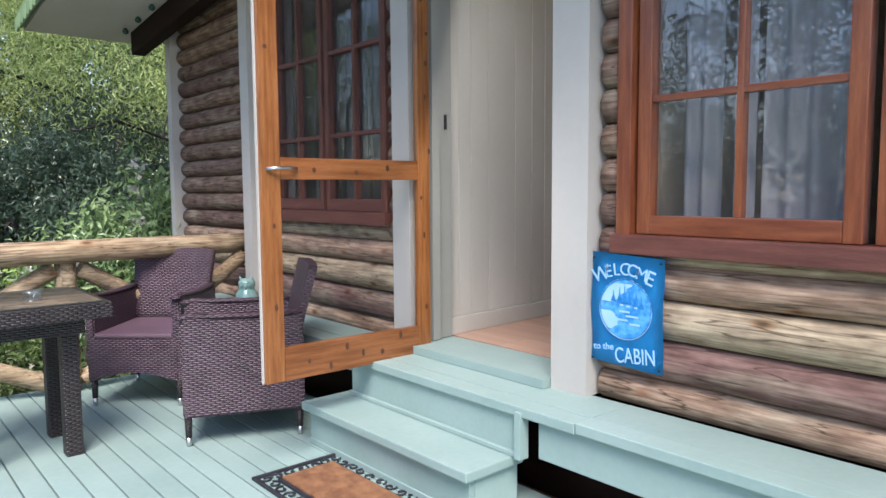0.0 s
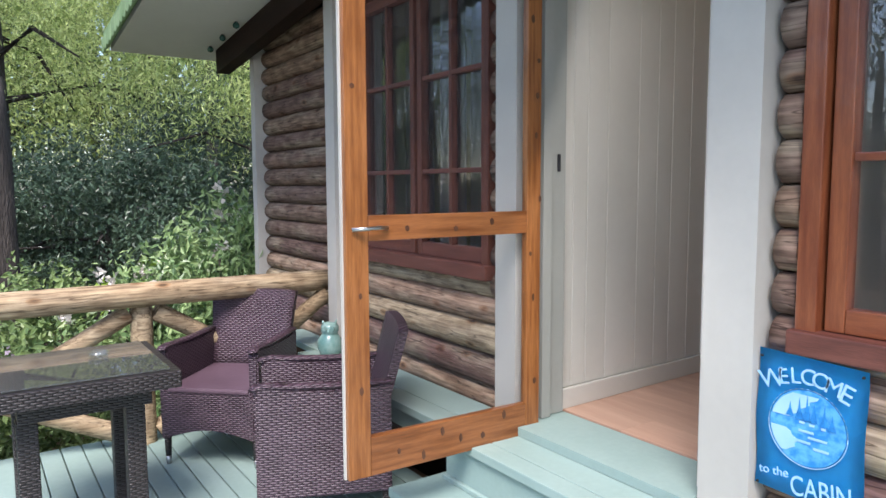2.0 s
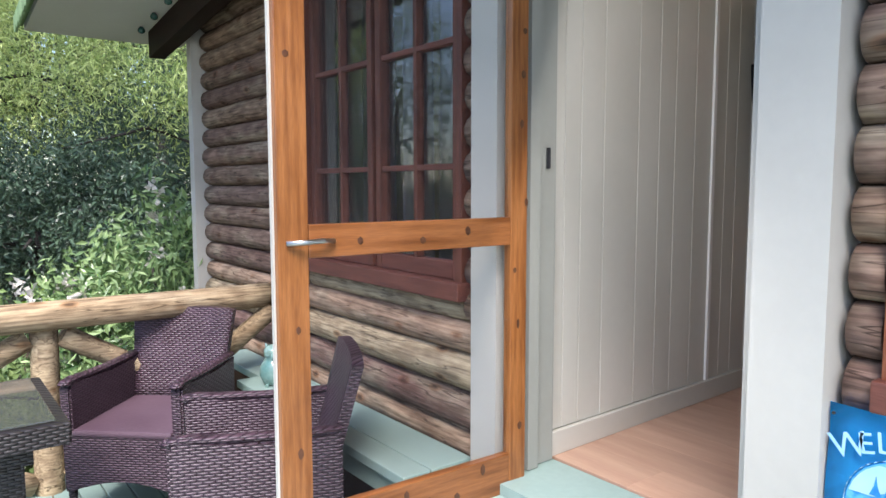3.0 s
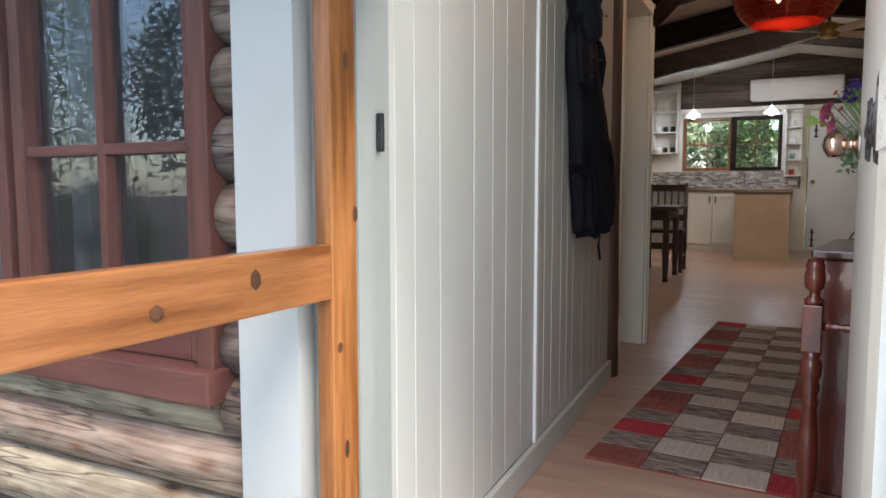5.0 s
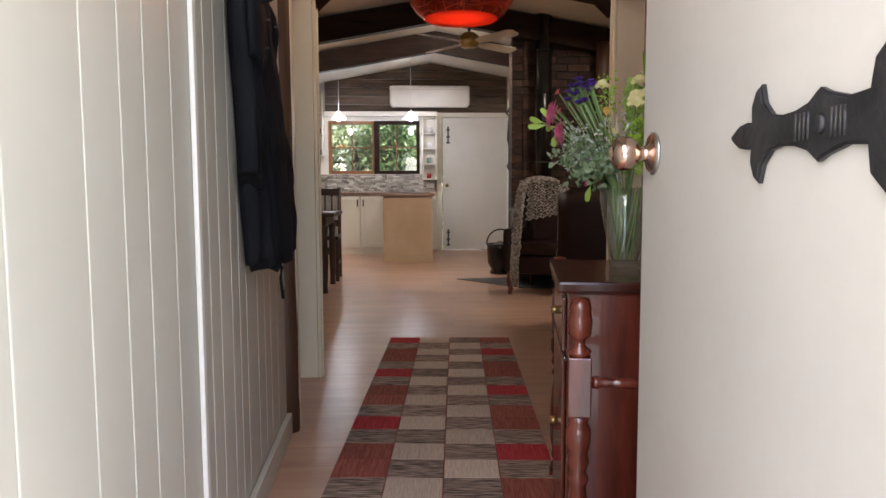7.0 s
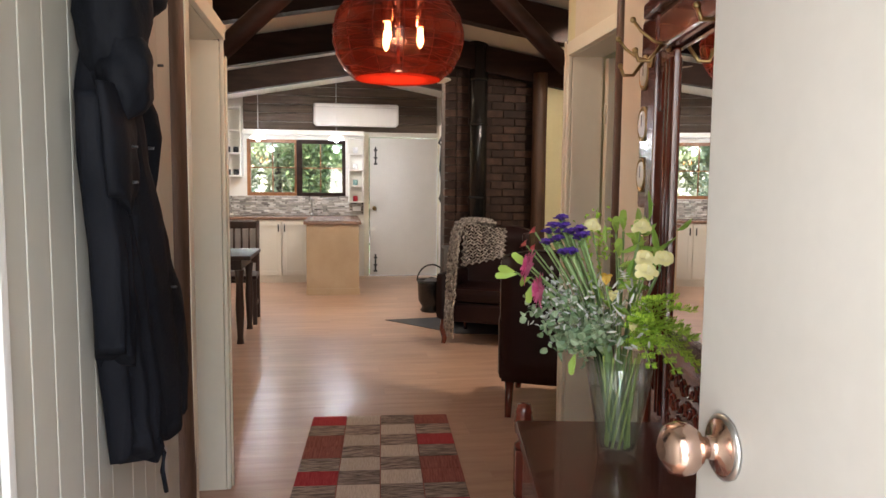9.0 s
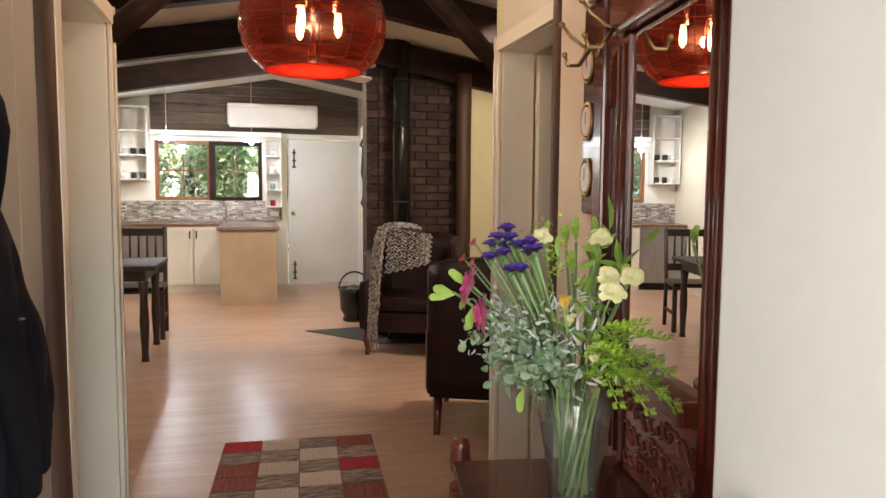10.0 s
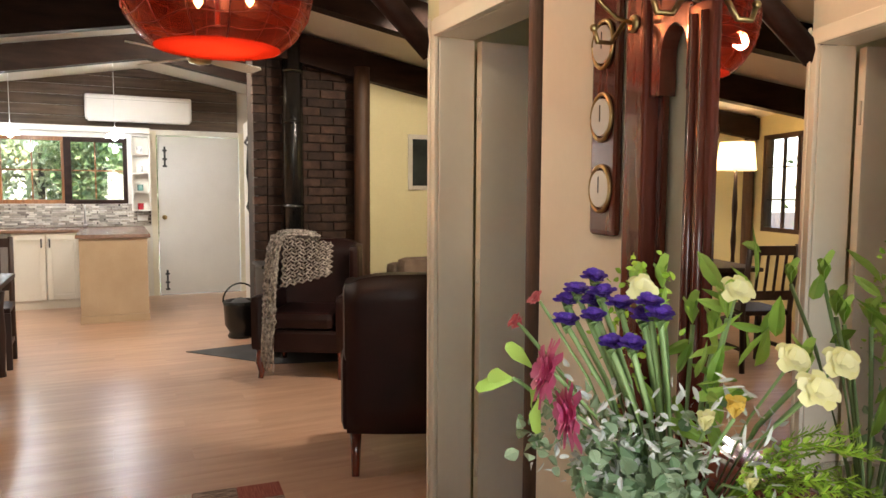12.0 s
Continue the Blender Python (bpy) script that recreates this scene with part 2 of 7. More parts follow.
GREEN = M("pale_green_deck_paint", (0.25, 0.355, 0.322), (0.31, 0.42, 0.385), 2.5, rough=0.5, bump=0.12, fine=45, rnd=0.06, dark=0.14, depth=0.002)
DOOR_WHITE = M("warm_white_door_paint", (0.5, 0.485, 0.455), (0.56, 0.545, 0.515), 2, rough=0.5, bump=0.08, fine=40, dark=0.08, depth=0.002)
WHITE = M("off_white_paint", (0.69, 0.675, 0.645), (0.76, 0.745, 0.715), 2, rough=0.5, bump=0.08, fine=40, dark=0.06, depth=0.002)
TRIM = M("grey_white_trim_paint", (0.465, 0.445, 0.395), (0.53, 0.51, 0.455), 2, rough=0.5, bump=0.1, fine=35, dark=0.08, depth=0.002)
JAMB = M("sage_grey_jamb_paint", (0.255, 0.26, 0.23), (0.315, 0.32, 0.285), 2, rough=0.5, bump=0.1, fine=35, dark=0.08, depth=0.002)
PANEL = M("cream_panel_paint", (0.48, 0.465, 0.405), (0.54, 0.525, 0.465), 1.5, rough=0.45, bump=0.06, fine=30, dark=0.06, rnd=0.02, depth=0.002)
CREAM = M("cream_gloss_paint", (0.76, 0.71, 0.56), (0.82, 0.77, 0.63), 2, rough=0.35, bump=0.06, fine=30, dark=0.06, depth=0.002)
PLASTER = M("cream_wall_paint", (0.72, 0.64, 0.5), (0.78, 0.71, 0.57), 1.2, rough=0.7, bump=0.1, fine=40, dark=0.06, depth=0.002)
YELLOW = M("pale_yellow_wall_paint", (0.7, 0.63, 0.36), (0.78, 0.71, 0.43), 1.2, rough=0.7, bump=0.1, fine=40, dark=0.06, depth=0.002)
CEIL = M("ceiling_white", (0.74, 0.71, 0.64), (0.8, 0.77, 0.7), 1.2, rough=0.8, bump=0.06, dark=0.05)
REDWOOD = M("varnished_red_window_timber", (0.19, 0.05, 0.022), (0.36, 0.115, 0.045), 4, (10, 10, 1.0), 0.32, 0.15, 35, dark=0.4, coat=0.3)
PURPLE_WOOD = M("faded_red_brown_timber", (0.1, 0.03, 0.018), (0.185, 0.06, 0.036), 4, (9, 9, 1.0), 0.55, 0.2, 35, dark=0.4)
PINE = M("varnished_knotty_pine", (0.19, 0.062, 0.015), (0.37, 0.14, 0.038), 3.4, (16, 16, 1.1), 0.35, 0.12, 24, dark=0.5, coat=0.25, rnd=0.1, contrast=(0.32, 0.62))
PINE_X = M("varnished_knotty_pine_rail", (0.18, 0.056, 0.013), (0.35, 0.125, 0.034), 3.4, (1.1, 16, 16), 0.35, 0.12, 24, dark=0.5, coat=0.25, rnd=0.1, contrast=(0.32, 0.62))
REDWOOD_Y = M("varnished_red_sash_rail", (0.19, 0.05, 0.022), (0.36, 0.115, 0.045), 4, (10, 1.0, 10), 0.32, 0.15, 35, dark=0.4, coat=0.3)
PURPLE_Y = M("faded_red_brown_sill", (0.12, 0.036, 0.024), (0.215, 0.072, 0.048), 4, (9, 1.0, 9), 0.55, 0.2, 35, dark=0.4)
KNOT = M("pine_knot", (0.05, 0.02, 0.01), (0.12, 0.045, 0.02), 30, rough=0.4)
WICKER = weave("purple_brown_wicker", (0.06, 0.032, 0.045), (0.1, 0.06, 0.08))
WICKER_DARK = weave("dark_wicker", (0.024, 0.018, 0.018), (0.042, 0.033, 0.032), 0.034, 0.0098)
PADDING = M("dusty_mauve_vinyl", (0.1, 0.058, 0.08), (0.155, 0.1, 0.13), 3, rough=0.5, bump=0.15, dark=0.3)
CHROME = M("brushed_steel", (0.55, 0.55, 0.55), (0.7, 0.7, 0.7), 20, rough=0.3, metal=1.0)
BRASS = M("aged_brass", (0.4, 0.28, 0.12), (0.62, 0.46, 0.22), 20, rough=0.3, metal=1.0)
COPPER = M("polished_copper", (0.62, 0.42, 0.34), (0.8, 0.6, 0.51), 9, rough=0.18, metal=1.0)
IRON = M("black_wrought_iron", (0.012, 0.012, 0.014), (0.03, 0.03, 0.034), 20, rough=0.42, bump=0.4, fine=70, dark=0.3)
BLACK_METAL = M("black_enamel_metal", (0.008, 0.008, 0.008), (0.018, 0.017, 0.016), 10, rough=0.25, bump=0.1)
RUBBER = M("black_rubber", (0.012, 0.013, 0.018), (0.03, 0.032, 0.04), 20, rough=0.6, bump=0.3)
COIR = M("brown_coir", (0.2, 0.08, 0.03), (0.42, 0.2, 0.09), 22, rough=0.95, bump=0.9, fine=260, dark=0.7)
BLUE = M("sky_blue_sign_enamel", (0.014, 0.38, 0.88), (0.03, 0.44, 0.94), 3, rough=0.35, bump=0.05, dark=0.1)
PALE_BLUE = M("pale_blue_print", (0.02, 0.26, 0.68), (0.12, 0.46, 0.84), 40, rough=0.35, bump=0.05, dark=0.1, contrast=(0.4, 0.6))
SIGN_WHITE = M("sign_lettering", (0.3, 0.58, 0.84), (0.42, 0.68, 0.9), 9, rough=0.4, dark=0.05)
MAHOGANY = M("polished_mahogany", (0.07, 0.012, 0.008), (0.19, 0.04, 0.023), 3, (7, 7, 1.0), 0.22, 0.08, 30, dark=0.35, coat=0.5)
MAHOGANY_X = M("polished_dark_mahogany", (0.03, 0.008, 0.006), (0.075, 0.018, 0.012), 3, (1.0, 7, 7), 0.24, 0.05, 30, dark=0.3, coat=0.25, spec=0.35)
LEATHER = M("oxblood_leather", (0.014, 0.004, 0.004), (0.028, 0.009, 0.008), 5, rough=0.4, bump=0.2, fine=150, dark=0.3, spec=0.3)
COAT = M("black_oilskin", (0.005, 0.006, 0.009), (0.012, 0.013, 0.017), 5, rough=0.7, bump=0.25, fine=120, spec=0.1)
FLOOR = M("pinkish_laminate_plank", (0.46, 0.275, 0.19), (0.6, 0.39, 0.275), 2.2, (7, 0.8, 7), 0.3, 0.05, 25, rnd=0.06, dark=0.2, depth=0.001)
SLATE = M("grey_slate_hearth", (0.035, 0.036, 0.04), (0.07, 0.07, 0.075), 5, rough=0.6, bump=0.3)
BRICK = M("dark_clinker_brick", (0.035, 0.018, 0.012), (0.12, 0.06, 0.04), 9, rough=0.8, bump=0.6, fine=50, rnd=0.45, dark=0.5)
MORTAR = M("dark_mortar", (0.03, 0.022, 0.018), (0.06, 0.045, 0.036), 20, rough=0.9)
CABINET = M("white_cabinet_paint", (0.74, 0.71, 0.64), (0.8, 0.77, 0.7), 2, rough=0.4, bump=0.05, dark=0.05)
BAR = M("tan_bar_panel", (0.42, 0.31, 0.2), (0.5, 0.385, 0.26), 3, rough=0.5, bump=0.08, dark=0.1)
BENCHTOP = M("brown_stone_benchtop", (0.16, 0.085, 0.055), (0.3, 0.17, 0.115), 30, rough=0.25, bump=0.05, dark=0.3)
MOSAIC = M("mosaic_strip_tile", (0.16, 0.13, 0.11), (0.62, 0.58, 0.52), 1.2, rough=0.25, bump=0.05, rnd=0.5, dark=0.15)
STEEL = M("stainless_front", (0.4, 0.41, 0.42), (0.5, 0.5, 0.51), 4, (1, 8, 1), 0.3, 0.05, metal=0.8)
PLASTIC = M("white_plastic", (0.74, 0.74, 0.73), (0.8, 0.8, 0.79), 2, rough=0.35, bump=0.03, dark=0.04)
SOIL = M("leaf_litter_ground", (0.035, 0.022, 0.016), (0.13, 0.085, 0.055), 5, rough=0.95, bump=0.9, fine=30, dark=0.6, depth=0.03)
BARK = M("rough_grey_bark", (0.03, 0.024, 0.02), (0.1, 0.082, 0.068), 4, (4, 4, 0.8), 0.9, 0.9, 14, dark=0.6, depth=0.03)
GLAZE = M("teal_ceramic_glaze", (0.1, 0.24, 0.22), (0.32, 0.45, 0.4), 12, rough=0.22, bump=0.1, dark=0.3)
GLASS = pane_mat("window_glass", (0.92, 0.93, 0.93), 1.0, 0.015, base=0.085)
TABLE_GLASS = pane_mat("dusty_table_glass", (0.8, 0.85, 0.83), 1.0, 0.3, (0.16, 0.16, 0.15))
FLYWIRE = pane_mat("fly_wire", (1, 1, 1), 0.0, 0.07, (0.04, 0.04, 0.045))
CLEAR = pane_mat("clear_vase_glass", (0.95, 0.98, 0.97), 1.0, 0.03, (0.7, 0.75, 0.72), base=0.09)
CURTAIN = cloth_thin("sheer_white_curtain", (0.82, 0.84, 0.87), 0.4, 0.08)
SHADE = cloth_thin("cream_lampshade_cloth", (0.85, 0.72, 0.48), 0.6)
MIRROR = M("silvered_mirror", (0.9, 0.9, 0.9), (0.92, 0.92, 0.92), 1, rough=0.0, bump=0.0, metal=1.0, dark=0.0)


# ---- building helpers ----
def box(bm, x0, x1, y0, y1, z0, z1, bevel=0.0, m=None):
    made = bmesh.ops.create_cube(bm, size=1.0)["verts"]
    bmesh.ops.transform(bm, verts=made, matrix=Matrix.LocRotScale(((x0 + x1) / 2, (y0 + y1) / 2, (z0 + z1) / 2), None, (abs(x1 - x0), abs(y1 - y0), abs(z1 - z0))))
    if bevel:
        edges = list({e for v in made for e in v.link_edges})
        res = bmesh.ops.bevel(bm, geom=edges, offset=bevel, segments=2, affect="EDGES", profile=0.6)
        made = list({v for f in res["faces"] for v in f.verts} | {v for v in made if v.is_valid})
    if m is not None:
        bmesh.ops.transform(bm, verts=made, matrix=m)
    return bm


def B(*args, **kw):
    return box(bmesh.new(), *args, **kw)


def rod(bm, p0, p1, r0, r1=None, seg=12, rings=1, wobble=0.0, seed=0.0, caps=True):
    """A round bar from p0 to p1, with an uneven skin where wobble is set."""
    p0, p1 = Vector(p0), Vector(p1)
    r1 = r0 if r1 is None else r1
    q = (p1 - p0).to_track_quat("Z", "X")
    loops = []
    for i in range(rings + 1):
        k = i / rings
        c = p0.lerp(p1, k)
        r = r0 + (r1 - r0) * k
        loop = []
        for j in range(seg):
            a = 2 * math.pi * j / seg
            rr = r
            if wobble:
                s = Vector((math.cos(a) * 1.3, math.sin(a) * 1.3, k * (p1 - p0).length * 1.6 + seed))
                rr *= 1 + wobble * noise.noise(s) + wobble * 0.4 * noise.noise(s * 4)
            loop.append(bm.verts.new(c + q @ Vector((rr * math.cos(a), rr * math.sin(a), 0))))
        loops.append(loop)
    for a, b in zip(loops, loops[1:]):
        for j in range(seg):
            bm.faces.new((a[j], a[(j + 1) % seg], b[(j + 1) % seg], b[j])).smooth = True
    if caps:
        bm.faces.new(reversed(loops[0]))
        bm.faces.new(loops[-1])
    return bm


def R(*args, **kw):
    return rod(bmesh.new(), *args, **kw)


def lathe(bm, profile, seg=20, at=(0, 0, 0), cap=True):
    """A turned shape round the z axis from (radius, height) pairs."""
    loops = []
    for r, z in profile:
        loops.append([bm.verts.new((at[0] + r * math.cos(2 * math.pi * j / seg), at[1] + r * math.sin(2 * math.pi * j / seg), at[2] + z)) for j in range(seg)])
    for a, b in zip(loops, loops[1:]):
        for j in range(seg):
            bm.faces.new((a[j], a[(j + 1) % seg], b[(j + 1) % seg], b[j])).smooth = True
    if cap:
        bm.faces.new(reversed(loops[0]))
        bm.faces.new(loops[-1])
    return bm


def L(*args, **kw):
    return lathe(bmesh.new(), *args, **kw)


def tube(bm, pts, r, seg=8, r1=None):
    """A bent round bar through pts."""
    pts = [Vector(p) for p in pts]
    loops, n = [], len(pts)
    for i, p in enumerate(pts):
        d = (pts[min(i + 1, n - 1)] - pts[max(i - 1, 0)]).normalized()
        q = d.to_track_quat("Z", "X")
        rr = r if r1 is None else r + (r1 - r) * i / (n - 1)
        loops.append([bm.verts.new(p + q @ Vector((rr * math.cos(2 * math.pi * j / seg), rr * math.sin(2 * math.pi * j / seg), 0))) for j in range(seg)])
    for a, b in zip(loops, loops[1:]):
        # the ring that fits with the least twist
        s = min(range(seg), key=lambda s: (b[s].co - a[0].co).length)
        for j in range(seg):
            bm.faces.new((a[j], a[(j + 1) % seg], b[(j + 1 + s) % seg], b[(j + s) % seg])).smooth = True
    bm.faces.new(reversed(loops[0]))
    bm.faces.new(loops[-1])
    return bm


def T(*args, **kw):
    return tube(bmesh.new(), *args, **kw)


def slab(bm, outline, y0, y1):
    """A flat shape in the xz plane, thick from y0 to y1."""
    a = [bm.verts.new((x, y0, z)) for x, z in outline]
    b = [bm.verts.new((x, y1, z)) for x, z in outline]
    bm.faces.new(a)
    bm.faces.new(list(reversed(b)))
    n = len(a)
    for i in range(n):
        bm.faces.new((a[i], b[i], b[(i + 1) % n], a[(i + 1) % n]))
    bmesh.ops.recalc_face_normals(bm, faces=bm.faces)
    return bm


def mesh_of(bm, name, material):
    me = bpy.data.meshes.new(name)
    bm.normal_update()
    bm.to_mesh(me)
    bm.free()
    me.materials.append(material)
    return me


def thing(name, label, category, at=(0, 0, 0), turn=0.0, group="", kind=""):
    ob = new(name)
    ob.matrix_basis = pose(*at, 0, 0, turn)
    ob.empty_display_size = 0.1
    return tagged(ob, label, category, group, kind)


def part(name, bm, material, parent, label="", m=None):
    if m is not None:
        bmesh.ops.transform(bm, verts=bm.verts, matrix=m)
    ob = new(name, mesh_of(bm, name, material))
    ob.parent = parent
    if label:
        ob["label"] = label
    return ob


def single(name, bm, material, label="", category="", at=(0, 0, 0), turn=0.0, group="", kind=""):
    """A thing that is one mesh; the bmesh is in its own frame."""
    ob = new(name, mesh_of(bm, name, material))
    ob.matrix_basis = pose(*at, 0, 0, turn)
    return tagged(ob, label, category, group, kind)


def struct(name, bm, material, label=""):
    return single(name, bm, material, label, kind="structure")


def text_mesh(body, size, depth=0.0008):
    """Lettering as a bmesh in the xy plane, standing on the baseline, centred."""
    cu = bpy.data.curves.new("lettering", "FONT")
    cu.body, cu.size, cu.extrude, cu.align_x = body, size, depth, "CENTER"
    ob = bpy.data.objects.new("lettering", cu)
    scene.collection.objects.link(ob)
    bpy.context.view_layer.update()
    me = bpy.data.meshes.new_from_object(ob.evaluated_get(bpy.context.evaluated_depsgraph_get()))
    bm = bmesh.new()
    bm.from_mesh(me)
    bpy.data.objects.remove(ob)
    bpy.data.meshes.remove(me)
    return bm


def leaf_mesh(name, centres, length, width, material, rng, droop=0.0, fold=0.25, rounded=False, sunward=0.0):
    """Many single leaves, each a folded diamond, at the given points."""
    n = len(centres)
    d = rng.normal(size=(n, 3))
    d[:, 2] -= droop
    d /= np.linalg.norm(d, axis=1)[:, None]
    s = np.cross(d, rng.normal(size=(n, 3)) + sunward * np.array((-0.35, -0.6, 0.72)))
    s /= np.linalg.norm(s, axis=1)[:, None] + 1e-9
    u = np.cross(s, d)
    k = rng.uniform(0.6, 1.3, size=(n, 1))
    ln, wd = length * k, width * k
    mid = centres + d * ln * 0.45
    if rounded:
        a, b = centres + d * ln * 0.2, centres + d * ln * 0.75
        v = np.stack([centres, a + s * wd * 0.4 + u * wd * fold, mid + s * wd * 0.52 + u * wd * fold, b + s * wd * 0.38, centres + d * ln - u * wd * 0.15,
                      b - s * wd * 0.38, mid - s * wd * 0.52 + u * wd * fold, a - s * wd * 0.4 + u * wd * fold], axis=1).reshape(-1, 3)
        i = np.arange(n) * 8
        me = bpy.data.meshes.new(name)
        me.from_pydata(v.tolist(), [], np.concatenate([np.stack([i, i + 1, i + 2, i + 3, i + 4], 1), np.stack([i, i + 4, i + 5, i + 6, i + 7], 1)]).tolist())
        me.materials.append(material)
        return me
    v = np.stack([centres, mid + s * wd * 0.5 + u * wd * fold, centres + d * ln, mid - s * wd * 0.5 + u * wd * fold], axis=1).reshape(-1, 3)
    i = np.arange(n) * 4
    f = np.concatenate([np.stack([i, i + 1, i + 2], 1), np.stack([i, i + 2, i + 3], 1)])
    me = bpy.data.meshes.new(name)
    me.from_pydata(v.tolist(), [], f.tolist())
    me.materials.append(material)
    return me


def cloud(rng, n, centre, radii, clumps, spread=0.28):
    """Points in uneven clumps inside an ellipsoid."""
    c = rng.normal(size=(clumps, 3))
    c /= np.linalg.norm(c, axis=1)[:, None]
    c *= rng.uniform(0.25, 1.0, size=(clumps, 1)) ** 0.6
    p = c[rng.integers(0, clumps, n)] + rng.normal(size=(n, 3)) * spread
    return p * np.array(radii) + np.array(centre)


# ---- ground, deck ----
DECK, STEP, LEDGE = -0.417, -0.225, -0.04
gb = bmesh.new()
bmesh.ops.create_grid(gb, x_segments=60, y_segments=60, size=60)
for v in gb.verts:
    v.co.z = -0.95 + 0.12 * noise.noise(v.co * 0.35) + 0.02 * max(0.0, v.co.y - 5)
struct("ground", gb, SOIL, "bare ground with brown leaf litter")
RW = -9.1                      # the hall's right-hand wall runs askew by this angle


def wall(name, boxes, material, label=""):
    bm = bmesh.new()
    for b in boxes:
        box(bm, *b)
    return struct(name, bm, material, label)


deck = thing("deck", "pale green painted timber veranda deck with narrow board gaps", "deck", (0, 0, DECK), kind="structure")
part("bearer", B(-3.5, 1.55, -2.6, 4.70, -0.16, -0.034), POST_WOOD, deck)

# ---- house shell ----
# near-black backing: shade between the logs is put into its colour
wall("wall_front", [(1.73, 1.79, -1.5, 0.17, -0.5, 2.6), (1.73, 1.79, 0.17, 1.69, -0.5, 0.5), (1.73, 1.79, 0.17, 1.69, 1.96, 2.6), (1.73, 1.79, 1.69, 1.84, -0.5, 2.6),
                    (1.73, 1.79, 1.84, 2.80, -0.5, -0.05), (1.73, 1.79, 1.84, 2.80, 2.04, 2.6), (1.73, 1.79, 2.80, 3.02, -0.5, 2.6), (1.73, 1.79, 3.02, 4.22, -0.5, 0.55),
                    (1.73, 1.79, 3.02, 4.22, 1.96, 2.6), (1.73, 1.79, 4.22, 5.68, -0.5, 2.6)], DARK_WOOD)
wall("wall_left", [(1.73, 8.55, 5.68, 5.80, -0.9, 2.5), (8.55, 9.85, 5.68, 5.80, -0.9, 0.92), (8.55, 9.85, 5.68, 5.80, 2.0, 2.5), (9.85, 12.35, 5.68, 5.80, -0.9, 2.5)], YELLOW, "pale yellow painted living room wall")
wall("wall_right", [(1.73, 12.35, -1.62, -1.5, -0.9, 2.5)], YELLOW)
wall("wall_back", [(12.2, 12.34, -1.5, 0.90, -0.9, 2.95), (12.2, 12.34, 0.90, 1.93, 2.05, 2.95), (12.2, 12.34, 1.93, 2.27, -0.9, 2.95), (12.2, 12.34, 2.27, 3.67, -0.9, 1.18),
                   (12.2, 12.34, 2.27, 3.67, 1.99, 2.95), (12.2, 12.34, 3.67, 5.68, -0.9, 2.95)], CABINET)
wall("wall_room_left", [(4.88, 4.965, 3.01, 5.68, -0.02, 2.7)], YELLOW)
wall("wall_room_right", [(4.98, 5.08, -1.5, 1.30, -0.02, 2.7)], YELLOW)
wall("floor_slab", [(1.80, 12.2, -1.5, 5.68, -0.2, -0.012)], MORTAR)
floor = thing("floor", "pinkish tan laminate plank floor with a satin sheen", "floor", kind="structure")

# sloped ceiling on both sides of the ridge, and a flat one over the entry
RIDGE, PITCH = 2.1, 0.18


def roof_z(y, z):
    return z - PITCH * abs(y - RIDGE)


cb = bmesh.new()
for ya, yb in ((-1.5, RIDGE), (RIDGE, 5.68)):
    q = [(1.80, ya), (12.2, ya), (12.2, yb), (1.80, yb)]
    lo = [cb.verts.new((x, y, roof_z(y, 2.86))) for x, y in q]
    hi = [cb.verts.new((x, y, roof_z(y, 2.96))) for x, y in q]
    cb.faces.new(lo)
    cb.faces.new(hi[::-1])
    for i in range(4):
        cb.faces.new((lo[i], hi[i], hi[(i + 1) % 4], lo[(i + 1) % 4]))
bmesh.ops.recalc_face_normals(cb, faces=cb.faces)
struct("ceiling", cb, CEIL, "cream white sloped ceiling boards between dark rafters")


def rafter_pair(x, name="ceiling_beam", low=2.60, w=0.11):
    th = thing(name, "dark brown stained timber ceiling beam meeting at the ridge", "beam", (x, RIDGE, low), group="ceiling beams")
    for s, end in ((1, 3.56), (-1, 3.58)):
        bm = bmesh.new()
        v = [bm.verts.new((dx, s * y, dz - PITCH * y)) for dx in (-w / 2, w / 2) for y, dz in ((0, 0), (end, 0), (end, 0.24), (0, 0.24))]
        for f in ((0, 1, 2, 3), (7, 6, 5, 4), (0, 4, 5, 1), (1, 5, 6, 2), (2, 6, 7, 3), (3, 7, 4, 0)):
            bm.faces.new([v[i] for i in f])
        bmesh.ops.recalc_face_normals(bm, faces=bm.faces)
        part("rafter", bm, DARK_WOOD, th)
    return th


for bx in (3.6, 5.25, 6.85, 8.42, 9.95):
    rafter_pair(bx)
# outside roof skin over the ceiling
rb = bmesh.new()
for ya, yb in ((-2.4, RIDGE), (RIDGE, 6.6)):
    q = [(1.5, ya), (13.9, ya), (13.9, yb), (1.5, yb)]
    lo = [rb.verts.new((x, y, roof_z(y, 3.02))) for x, y in q]
    hi = [rb.verts.new((x, y, roof_z(y, 3.08))) for x, y in q]
    rb.faces.new(lo)
    rb.faces.new(hi[::-1])
    for i in range(4):
        rb.faces.new((lo[i], hi[i], hi[(i + 1) % 4], lo[(i + 1) % 4]))
bmesh.ops.recalc_face_normals(rb, faces=rb.faces)
struct("roof", rb, SLATE, "dark metal roof sheet")

# veranda eave: white soffit, dark barge beam at the wall, green scalloped fringe outside
ES = 0.105


def eave_z(y, z):
    return z + ES * (6.4 - y)


eave = thing("veranda_eave", "white lined veranda eave with green scalloped fringe and dark beam", "eave", (1.1, 6.4, 1.95), kind="structure")


